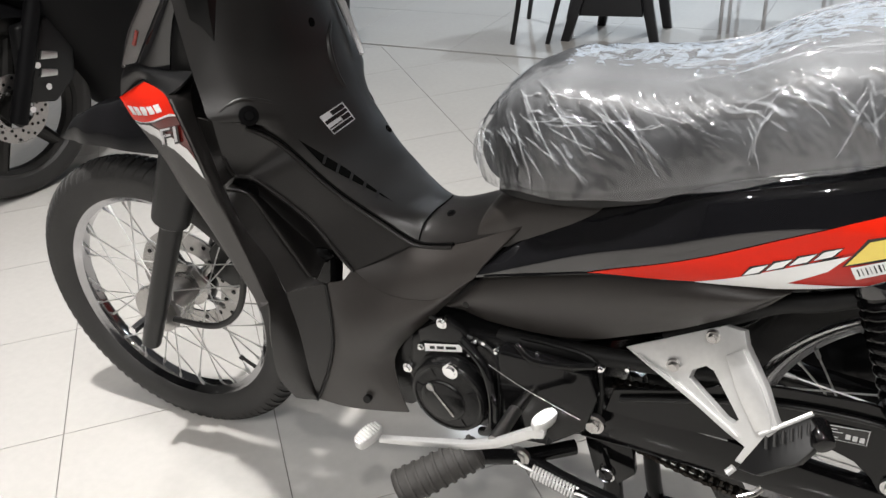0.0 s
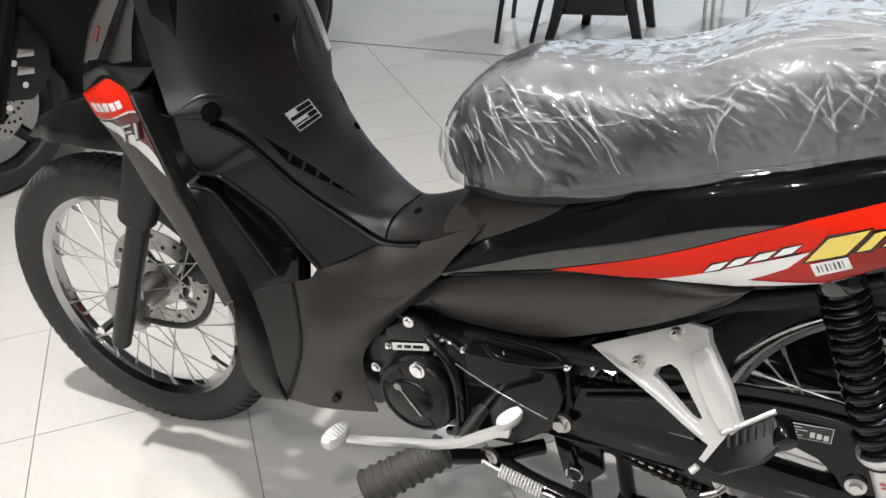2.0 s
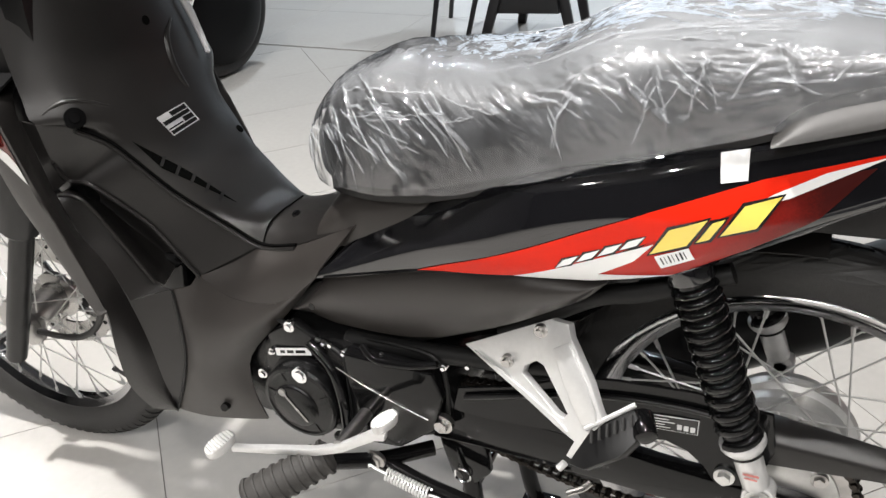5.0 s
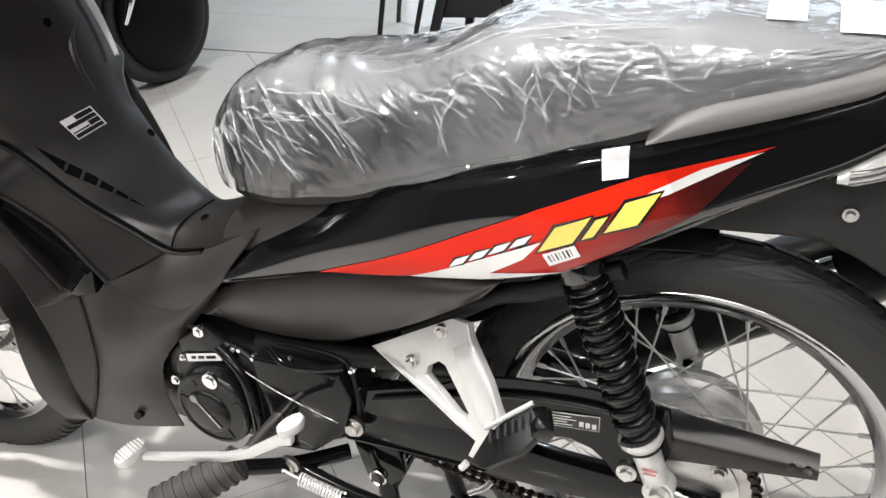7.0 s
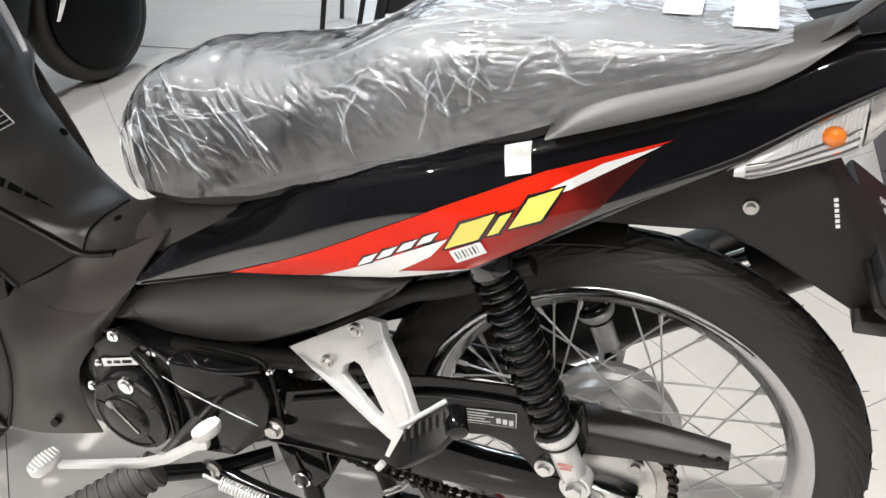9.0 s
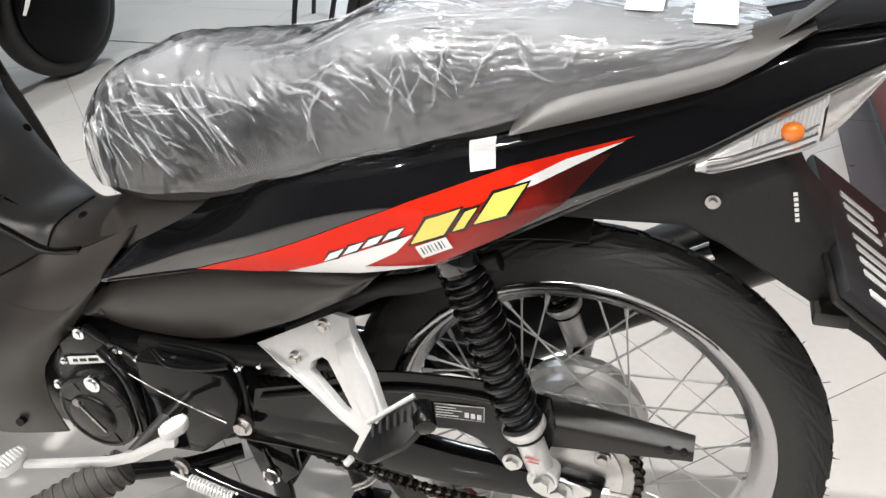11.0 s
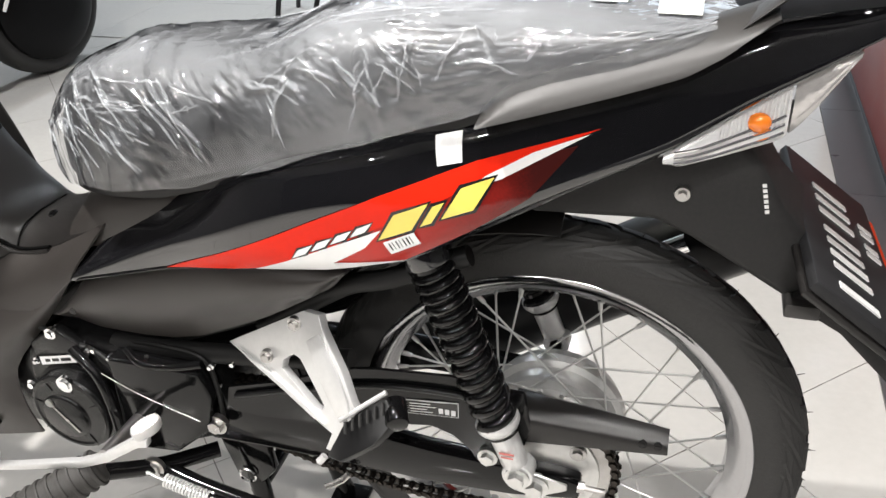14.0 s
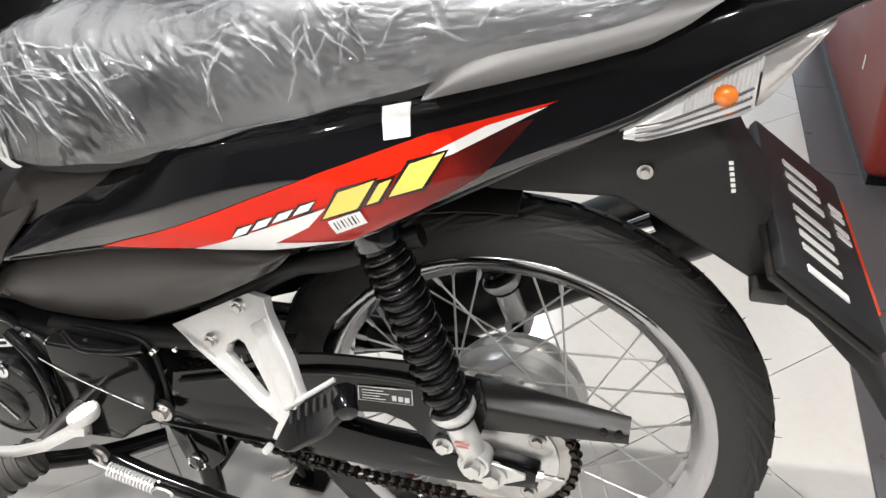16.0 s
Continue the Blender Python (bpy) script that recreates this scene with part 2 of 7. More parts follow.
for i in range(-30, 30):
    for j in range(-30, 30):
        u0, v0 = UO + i * US + J, VO + j * VS + J
        u1, v1 = u0 + US - 2 * J, v0 + VS - 2 * J
        poly = [((u - v) * S, (u + v) * S) for u, v in ((u0, v0), (u1, v0), (u1, v1), (u0, v1))]
        poly = cut(cut(poly, 0, EAST - 0.002, True), 1, NORTH - 0.009, True) if poly else poly
        near = -8 <= i < 13 and -10 <= j < 10 and len(poly) > 2 and min(p[0] for p in poly) > -2.9 and max(p[1] for p in poly) > -2.2
        if len(poly) > 2 and not near and min(p[0] for p in poly) > -4.45 and min(p[1] for p in poly) > -6.4:
            far.faces.new([far.verts.new((x, y, 0.0)) for x, y in poly])
for i in range(8):  # square-laid tiles beyond the dark strip and in the far corner
    for j in range(22):
        x0, y0 = EAST + 1.001 + 0.6 * i, -6.4 + 0.6 * j
        if x0 < 4.9 and y0 < 6.4:
            x1, y1 = min(x0 + 0.598, 4.995), min(y0 + 0.598, 6.495)
            far.faces.new([far.verts.new(q) for q in ((x0, y0, 0), (x1, y0, 0), (x1, y1, 0), (x0, y1, 0))])
far_tiles = part("far_tiles", far, TILE, floor, "pale glazed floor tiles further off", smooth=False)
tagged(far_tiles, "pale glazed floor tiles further off", kind="stuff")
for k in range(-8, 13):  # dark border strip along the diagonal field
    y0 = -1.6 + 0.6 * k
    tile_prism([(EAST + 0.001, y0 + 0.001), (EAST + 0.399, y0 + 0.001), (EAST + 0.399, y0 + 0.599), (EAST + 0.001, y0 + 0.599)], DARKTILE)
    tile_prism([(EAST + 0.401, y0 + 0.001), (EAST + 0.999, y0 + 0.001), (EAST + 0.999, y0 + 0.599), (EAST + 0.401, y0 + 0.599)], TILE)
for i in range(-2, 8):  # square-laid tiles past the far edge
    for j in range(6):
        x0, y0 = -3.06 + 0.6 * i, NORTH + 0.6 * j
        tile_prism([(x0 + 0.001, y0 + (0.009 if j == 0 else 0.001)), (x0 + 0.599, y0 + (0.009 if j == 0 else 0.001)), (x0 + 0.599, y0 + 0.599), (x0 + 0.001, y0 + 0.599)], TILE)

WALLM = material("painted_wall", (0.22, 0.22, 0.22), 0.8, spread=0.06, scale=8, bump=0.1, bump_scale=80)
# unseen south wall, made dark so the black panels mirror darkness
DARKWALL = material("unseen_dark_wall", (0.045, 0.045, 0.05), 0.5, spread=0.1, scale=8)
CEILM = material("ceiling_paint", (0.20, 0.20, 0.205), 0.9, spread=0.04, scale=6)
for nm, a, b, mat in (("wall_west", (-4.62, -6.62, -0.12), (-4.5, 6.62, 3.0), WALLM), ("wall_east", (5.0, -6.62, -0.12), (5.12, 6.62, 3.0), WALLM), ("wall_north", (-4.5, 6.5, -0.12), (5.0, 6.62, 3.0), WALLM), ("wall_south", (-4.5, -6.62, -0.12), (5.0, -6.5, 3.0), DARKWALL), ("ceiling", (-4.62, -6.62, 3.0), (5.12, 6.62, 3.12), CEILM)):
    structure(part(nm, box(bmesh.new(), a, b), mat, smooth=False))

# ---- the motorcycle: wheels ----
bike = thing("motorcycle", (0.62, 0, 0), "black underbone motorcycle with red and white stripes on its centre stand", "motorcycle", "showroom motorcycles")


def tyre_mesh(bm, m, tyre_r, tyre_w, rr=0.219):
    prof = []
    for k in range(25):
        a = math.pi * (k / 24) - math.pi / 2
        c = max(math.cos(a), 0.0)
        prof.append((rr + 0.002 + (tyre_r - rr - 0.002) * c ** 0.62, tyre_w * math.sin(a) * (1.0 - 0.25 * (1 - c) ** 3)))
    prof += [(rr - 0.006, tyre_w * 0.55), (rr - 0.006, -tyre_w * 0.55)]
    return turned(bm, prof, 96, m, closed=True)


def tread_blocks(name, m, parent, r, w, count, slant, bite, lug=0.0016):
    """Raised tread lugs over the crown and shoulders, joined as one piece."""
    verts, faces = [], []
    for k in range(count):
        for side in (-1, 1):
            rows = []
            for s in range(7):
                f = 0.06 + 0.86 * s / 6
                a = f * 1.22
                c = math.cos(a)
                y = side * w * math.sin(a) * (1.0 - 0.25 * (1 - c) ** 3)
                rad = 0.221 + (r - 0.221) * c ** 0.62
                base = 2 * math.pi * (k + (0.5 if side > 0 else 0)) / count + slant * f * f
                half = (math.pi / count) * bite * (1 - 0.25 * f)
                rows.append([(rad + h, y, base + d) for h, d in ((-0.001, -half), (lug, -half * 0.84), (lug, half * 0.84), (-0.001, half))])
            start = len(verts)
            for row in rows:
                verts += [tuple(m @ Vector((q * math.cos(t), y, q * math.sin(t)))) for q, y, t in row]
            for s in range(6):
                for c in range(3):
                    i = start + s * 4 + c
                    faces.append((i, i + 1, i + 5, i + 4) if side > 0 else (i, i + 4, i + 5, i + 1))
    me = bpy.data.meshes.new(name)
    me.from_pydata(verts, [], faces)
    me.materials.append(RUBBER)
    ob = new(name, me)
    ob.parent = parent
    ob.matrix_parent_inverse = world_of(parent).inverted()
    return ob


RIMM = material("rim_chrome", (0.40, 0.40, 0.41), 0.12, 1.0, spread=0.06, rough_spread=0.4, bump=0.07, bump_scale=90)
HUBCAST = material("cast_hub", (0.60, 0.60, 0.59), 0.33, 0.75, spread=0.08, bump=0.15, bump_scale=500)
SPOKE = material("zinc_spoke", (0.55, 0.55, 0.54), 0.32, 0.6, spread=0.08)


def wheel(name, m, parent, tyre_r, tyre_w, rim_w, hub, label, spoke_hub, spoke_y, count, slant, bite, lug, metal, valve=0):
    """A spoked wheel about its own y axis: the hub carries tyre, rim and spokes."""
    bm = bmesh.new()
    turned(bm, hub, 56, m)
    w = part(name, bm, metal, parent, label, sharp=25)
    bm = bmesh.new()
    tyre = part("tyre", tyre_mesh(bm, m, tyre_r, tyre_w), RUBBER, w, "black rubber tyre with road tread")
    tagged(tread_blocks("tread", m, w, tyre_r, tyre_w, count, slant, bite, lug), "moulded tread lugs of the tyre")
    t = rim_w
    half = [(0.228, t), (0.2295, t - 0.001), (0.229, t - 0.004), (0.221, t - 0.006), (0.214, t - 0.012), (0.205, t * 0.45), (0.2035, 0)]
    inner = [(0.218, -t + 0.0012), (0.209, -t + 0.009), (0.2005, -t * 0.42), (0.199, 0)]
    prof = half + [(r, -y) for r, y in half[-2::-1]] + inner + [(r, -y) for r, y in inner[-2::-1]]
    bm = bmesh.new()
    part("rim", turned(bm, prof, 120, m, closed=True), RIMM, w, "polished chrome wheel rim")
    for kind in range(4):  # two flanges, leading and trailing
        side, lead = (-1, 1)[kind % 2], (-1, 1)[kind // 2]
        a0 = radians((5, 15, 25, 35)[kind])
        hubp = Vector((spoke_hub * math.cos(a0), side * spoke_y, spoke_hub * math.sin(a0)))
        a1 = a0 + lead * radians(58)
        rimp = Vector((0.2015 * math.cos(a1), side * 0.006, 0.2015 * math.sin(a1)))
        d = (rimp - hubp).normalized()
        bm = bmesh.new()
        rod(bm, hubp, rimp, 0.0013, n=6)
        rod(bm, rimp - d * 0.014, rimp + d * 0.003, 0.0026, 0.0030, n=6)
        rod(bm, hubp - Vector((0, 0.002, 0)), hubp + Vector((0, 0.002, 0)), 0.003, n=8)
        first = part("spoke", bm, SPOKE, w)
        first.matrix_basis = m
        for k in range(1, 9):
            shared("spoke", first, m @ Matrix.Rotation(radians(40 * k), 4, "Y"), w)
    bm = bmesh.new()
    mv = m @ Matrix.Rotation(radians(valve), 4, "Y")
    rod(bm, mv @ Vector((0.198, -0.002, 0.03)), mv @ Vector((0.168, -0.006, 0.026)), 0.0035, 0.003, n=10)
    rod(bm, mv @ Vector((0.172, -0.006, 0.0265)), mv @ Vector((0.163, -0.007, 0.0255)), 0.0046, n=10)
    part("valve", bm, RUBBER, w, "black rubber valve stem and cap")
    return w


REAR_M = Matrix.Translation((1.227, 0, 0.335)) @ Matrix.Rotation(radians(7), 4, "Y")
FRONT_PIVOT = Vector((0.064, 0, 0.279))
CASTER = Vector((math.sin(radians(26.5)), 0, math.cos(radians(26.5))))
STEER = Matrix.Translation(FRONT_PIVOT) @ Matrix.Rotation(radians(4.1), 4, CASTER) @ Matrix.Translation(-FRONT_PIVOT)
FRONT_M = STEER @ Matrix.Translation((0, 0, 0.279)) @ Matrix.Rotation(radians(48), 4, "Y")
front_hub = [(0, -0.062), (0.014, -0.062), (0.016, -0.05), (0.046, -0.048), (0.048, -0.040), (0.03, -0.036), (0.026, 0), (0.03, 0.036), (0.046, 0.04), (0.046, 0.05), (0.016, 0.052), (0, 0.06)]
rear_hub = [(0, -0.058), (0.03, -0.058), (0.034, -0.046), (0.058, -0.044), (0.062, -0.036), (0.068, -0.030), (0.070, -0.018), (0.080, -0.014), (0.082, -0.008), (0.076, -0.002), (0.077, 0.014), (0.084, 0.018), (0.085, 0.030), (0.078, 0.048), (0.03, 0.056), (0, 0.06)]
wheel("front_wheel", FRONT_M, bike, 0.279, 0.036, 0.024, front_hub, "spoked front wheel with aluminium hub", 0.040, 0.044, 84, 0.05, 0.58, 0.0032, STEEL)
rw = wheel("rear_wheel", REAR_M, bike, 0.2825, 0.036, 0.029, rear_hub, "spoked rear wheel with finned drum hub", 0.072, 0.026, 34, 0.34, 0.89, 0.0030, HUBCAST, 120)

# short rubber hairs left on the new rear tyre
rng = random.Random(5)
for k in range(64):
    a = 2 * math.pi * (k + rng.uniform(-0.3, 0.3)) / 64
    r, y = (0.2800, -0.016) if k % 2 else (0.2850, rng.uniform(-0.004, 0.006))
    p = REAR_M @ Vector((r * math.cos(a), y, r * math.sin(a)))
    bm = rod(bmesh.new(), p, p + (REAR_M.to_3x3() @ Vector((math.cos(a + rng.uniform(-0.5, 0.5)), -0.35 if k % 2 else 0, math.sin(a)))) * rng.uniform(0.005, 0.009), 0.0007, 0.0004, n=4)
    part("vent_hair", bm, RUBBER, rw, smooth=False)

# brake disc, caliper and hose
bm = bmesh.new()
turned(bm, [(0.068, 0.050), (0.11, 0.050), (0.11, 0.054), (0.068, 0.054)], 64, FRONT_M, closed=True)
disc = part("brake_disc", bm, STEEL, bike, "drilled steel brake disc")
hole = None
for k in range(24):
    a, r = 2 * math.pi * k / 24, (0.080, 0.098)[k % 2]
    if hole is None:
        bm = bmesh.new()
        rod(bm, (0, 0.0497, 0), (0, 0.0487, 0), 0.0042, n=10)
        hole = part("drill_hole", bm, FRAMEBLK, disc)
        hole.matrix_basis = FRONT_M @ Matrix.Translation((r * math.cos(a), 0.0, r * math.sin(a)))
    else:
        shared("drill_hole", hole, FRONT_M @ Matrix.Translation((r * math.cos(a), 0.0, r * math.sin(a))), disc)
for k in range(5):
    a = 2 * math.pi * k / 5
    bm = bmesh.new()
    rod(bm, FRONT_M @ Vector((0.03 * math.cos(a), 0.051, 0.03 * math.sin(a))), FRONT_M @ Vector((0.08 * math.cos(a + 0.25), 0.052, 0.08 * math.sin(a + 0.25))), 0.006, n=8)
    part("disc_arm", bm, STEEL, disc)
bm = bmesh.new()
slab(bm, [(0.075, 0.32), (0.125, 0.30), (0.165, 0.33), (0.16, 0.385), (0.115, 0.41), (0.075, 0.37)], 0.030, 0.078)
part("brake_caliper", bevelled(bm, 0.006), SATIN, bike, "black brake caliper")
bm = bmesh.new()
tube(bm, [(0.225, -0.05, 0.50), (0.241, -0.06, 0.417), (0.212, -0.06, 0.334), (0.149, -0.06, 0.287), (0.055, -0.06, 0.277)], 0.0055)
part("brake_hose", bm, RUBBER, bike)

# fork legs, turned with the wheel
def steered(p):
    return STEER @ Vector(p)


for side in (-1, 1):
    y = 0.082 * side
    bm = bmesh.new()
    rod(bm, steered((0.004, y, 0.235)), steered((0.045, y, 0.32)), 0.017, 0.0185, n=24)
    rod(bm, steered((0.045, y, 0.32)), steered((0.150, y, 0.535)), 0.0185, 0.0185, n=24)
    part("fork_leg", bm, SATIN, bike, "satin black fork tube")
    bm = bmesh.new()
    rows = []
    for s, (cx, cz, a, b) in enumerate(((0.137, 0.505, 0.020, 0.021), (0.140, 0.512, 0.030, 0.027), (0.172, 0.575, 0.033, 0.03), (0.205, 0.645, 0.032, 0.03), (0.245, 0.735, 0.03, 0.028))):
        rows.append([steered((cx + a * math.cos(2 * math.pi * k / 20) * 0.95, y + side * 0.008 + b * math.sin(2 * math.pi * k / 20), cz - a * math.cos(2 * math.pi * k / 20) * 0.42)) for k in range(20)])
    loft(bm, rows, close=True, cap=True)
    part("fork_cover", bm, SATIN, bike, "black plastic fork cover")
    bm = bmesh.new()
    rod(bm, steered((0, y * 0.8, 0.279)), steered((0, y + side * 0.03, 0.279)), 0.0085, n=6)
    part("axle_nut", bm, CHROME, bike)

# front mudguard: a beaked shell that rises away from the tyre
bm = bmesh.new()
rows = []
for s in range(25):
    t = s / 24
    x = -0.150 + 0.36 * t
    top = lerp_at([(-0.15, 0.583), (-0.085, 0.632), (-0.02, 0.660), (0.05, 0.678), (0.21, 0.71)], x)
    low = lerp_at([(-0.15, 0.581), (-0.09, 0.590), (0.0, 0.600), (0.07, 0.602), (0.21, 0.61)], x)
    w = lerp_at([(-0.15, 0.003), (-0.11, 0.018), (-0.05, 0.040), (0.05, 0.056), (0.21, 0.062)], x)
    rows.append([steered((x, w * math.copysign(abs(q) ** 0.7, q), top - (top - low) * abs(q) ** 3.2)) for q in [-1 + k / 9 for k in range(19)]])
part("front_mudguard", thick(loft(bm, rows), 0.003), GLOSS, bike, "gloss black front mudguard")

# ---- body shell, decals, tail ----
HALF = [(0.60, 0.090), (0.677, 0.102), (0.83, 0.120), (0.96, 0.153), (1.10, 0.150), (1.20, 0.142), (1.30, 0.125), (1.40, 0.100), (1.50, 0.074)]
LOW = [(0.676, 0.527), (0.83, 0.577), (0.957, 0.607), (1.046, 0.617), (1.11, 0.634), (1.198, 0.681), (1.244, 0.706), (1.288, 0.727), (1.33, 0.746), (1.388, 0.783), (1.422, 0.803), (1.463, 0.828), (1.49, 0.848)]
TOP = [(0.676, 0.531), (0.724, 0.587), (0.794, 0.636), (0.848, 0.670), (0.91, 0.700), (0.985, 0.728), (1.083, 0.755), (1.13, 0.769), (1.18, 0.777), (1.25, 0.793), (1.30, 0.806), (1.341, 0.818), (1.368, 0.833), (1.388, 0.846), (1.407, 0.850), (1.452, 0.854), (1.49, 0.862)]


def lin(table, x):
    for (a, p), (b, q) in zip(table, table[1:]):
        if x <= b:
            return p + (q - p) * max(0, (x - a) / (b - a))
    return table[-1][1]


def soft(table, x, r=0.02):
    return sum(lin(table, x + r * k / 3) for k in range(-3, 4)) / 7


CREASE_AT = [(0.68, 0.16), (0.70, 0.20), (0.75, 0.245), (0.784, 0.30), (0.84, 0.33), (0.927, 0.42), (0.965, 0.49), (1.026, 0.57), (1.09, 0.54), (1.17, 0.30), (1.25, 0.06), (1.34, 0.02), (1.49, 0.0)]


def side_y(x, z):
    """Outer face of the left body shell: near upright below a soft crease, leaning in above it, rolled at the top."""
    lo, hi = soft(LOW, x), soft(TOP, x)
    h = max(0.02, hi - lo)
    t = min(1.1, max(-0.1, (z - lo) / h))
    c = soft(CREASE_AT, x, 0.03)
    nose = min(1, max(0, (1.0 - x) / 0.2))
    over = max(0, t - c) * h
    lean = (0.33 + 0.52 * min(1, max(0, (0.95 - x) / 0.13))) * over * over / (over + 0.004)
    return -(soft(HALF, x, 0.04) - 0.012 * (1 - nose) * (1 - min(1, max(0, t) / 0.22)) ** 2 - 0.03 * max(0, t) * h - lean - 0.022 * max(0, (t - 0.80) / 0.20) ** 2.2)


def mirrored(bm):
    for v in bm.verts:
        v.co.y = -v.co.y
    bmesh.ops.reverse_faces(bm, faces=bm.faces)
    return bm


def shell(side):
    bm = bmesh.new()
    rows = []
    for i in range(73):
        x = 0.678 + (1.49 - 0.678) * i / 72
        lo, hi = soft(LOW, x, 0.006), soft(TOP, x, 0.012)
        row = [(x, side_y(x, lo) + 0.018, lo + 0.002)]
        for k in range(29):
            z = lo + (hi - lo) * k / 28
            row.append((x, side_y(x, z), z))
        row.append((x, side_y(x, hi) + 0.03, hi + 0.002))
        rows.append(row)
    loft(bm, rows)
    if sum(f.normal.y for f in bm.faces) > 0:
        bmesh.ops.reverse_faces(bm, faces=bm.faces)
    thick(bm, 0.0025)
    return bm if side < 0 else mirrored(bm)


left_shell = part("side_shell", shell(-1), GLOSS, bike, "gloss black body side shell")
part("side_shell", shell(1), GLOSS, bike, "gloss black body side shell")


def decal(name, outline, mat, parent, lift=0.0012, face=side_y, label="", step=0.009):
    """A thin film on a curved face, with an outline of (x, z) points."""
    bm = bmesh.new()
    f = bm.faces.new([bm.verts.new((x, 0, z)) for x, z in outline])
    for axis in (0, 2):
        vals = [p[0 if axis == 0 else 1] for p in outline]
        n = int((max(vals) - min(vals)) / step)
        for k in range(1, n + 1):
            at = [0, 0, 0]
            at[axis] = min(vals) + (max(vals) - min(vals)) * k / (n + 1)
            no = [0, 0, 0]
            no[axis] = 1
            bmesh.ops.bisect_plane(bm, geom=list(bm.verts) + list(bm.edges) + list(bm.faces), plane_co=at, plane_no=no)
    bmesh.ops.triangulate(bm, faces=bm.faces)
    for v in bm.verts:
        v.co.y = face(v.co.x, v.co.z) - lift
    bmesh.ops.recalc_face_normals(bm, faces=bm.faces)
    if sum(g.normal.y * g.calc_area() for g in bm.faces) > 0:
        bmesh.ops.reverse_faces(bm, faces=bm.faces)
    return part(name, bm, mat, parent, label, sharp=60)


def grown(outline, d):
    """The outline moved outwards by d."""
    n, out = len(outline), []
    area2 = sum(a[0] * b[1] - b[0] * a[1] for a, b in zip(outline, outline[1:] + outline[:1]))
    s = 1 if area2 > 0 else -1
    for i in range(n):
        p, q, r = (Vector(outline[(i + k) % n]) for k in (-1, 0, 1))
        a, b = (q - p).normalized(), (r - q).normalized()
        na, nb = Vector((a.y, -a.x)) * s, Vector((b.y, -b.x)) * s
        m = (na + nb)
        m = m / max(0.5, m.length_squared / 2) if m.length > 1e-4 else na
        out.append(tuple(q + m * d))
    return out


def fade():
    """Decal ink that runs from bright red to dark maroon towards the tail."""
    m = bpy.data.materials.new("red_to_maroon_decal")
    m.use_nodes = True
    nt = m.node_tree
    b = nt.nodes["Principled BSDF"]
    b.inputs["Roughness"].default_value, b.inputs["Coat Weight"].default_value, b.inputs["Specular IOR Level"].default_value = 0.18, 0.1, 0.3
    co, sep, dots = nt.nodes.new("ShaderNodeTexCoord"), nt.nodes.new("ShaderNodeSeparateXYZ"), nt.nodes.new("ShaderNodeTexNoise")
    dots.inputs["Scale"].default_value = 420
    nt.links.new(co.outputs["Object"], sep.inputs[0])
    nt.links.new(co.outputs["Object"], dots.inputs["Vector"])
    mix = nt.nodes.new("ShaderNodeMath")
    mix.operation = "MULTIPLY_ADD"
    mix.inputs[1].default_value = 0.025
    nt.links.new(dots.outputs["Fac"], mix.inputs[0])
    nt.links.new(sep.outputs["X"], mix.inputs[2])
    ramp = nt.nodes.new("ShaderNodeMapRange")
    ramp.inputs["From Min"].default_value, ramp.inputs["From Max"].default_value = 1.10, 1.24
    nt.links.new(mix.outputs[0], ramp.inputs["Value"])
    col = nt.nodes.new("ShaderNodeValToRGB")
    col.color_ramp.elements[0].color, col.color_ramp.elements[1].color = (0.46, 0.018, 0.011, 1), (0.045, 0.007, 0.006, 1)
    nt.links.new(ramp.outputs[0], col.inputs[0])
    nt.links.new(col.outputs[0], b.inputs["Base Color"])
    return m


FADE = fade()
decal("maroon_flash", [(1.036, 0.6275), (1.107, 0.6355), (1.172, 0.674), (1.225, 0.712), (1.262, 0.756), (1.19, 0.735), (1.09, 0.675)], FADE, left_shell, 0.0009, label="dark maroon flash of the stripe")
decal("red_stripe", [(0.829, 0.5795), (0.90, 0.596), (0.954, 0.6095), (1.02, 0.638), (1.09, 0.674), (1.15, 0.706), (1.19, 0.727), (1.235, 0.750), (1.280, 0.7705), (1.178, 0.740), (1.087, 0.703), (1.02, 0.672), (0.91, 0.618)], RED, left_shell, 0.0014, label="bright red stripe along the side")
decal("white_arrow", [(0.952, 0.6085), (1.03, 0.6175), (1.112, 0.6375), (1.041, 0.6305), (1.075, 0.652), (1.092, 0.672), (1.02, 0.640)], WHITE, left_shell, 0.0019, label="white arrow of the stripe")
decal("white_sliver", [(1.165, 0.7125), (1.20, 0.7265), (1.272, 0.766), (1.225, 0.749), (1.186, 0.728)], WHITE, left_shell, 0.0019, label="white edge of the stripe")


def slanted(x0, x1, z0, z1, lean, rise):
    """A slanted bar: lean moves its top back, rise lifts its far end."""
    k = (x1 - x0) * rise
    return [(x0, z0), (x1, z0 + k), (x1 + lean, z1 + k), (x0 + lean, z1)]


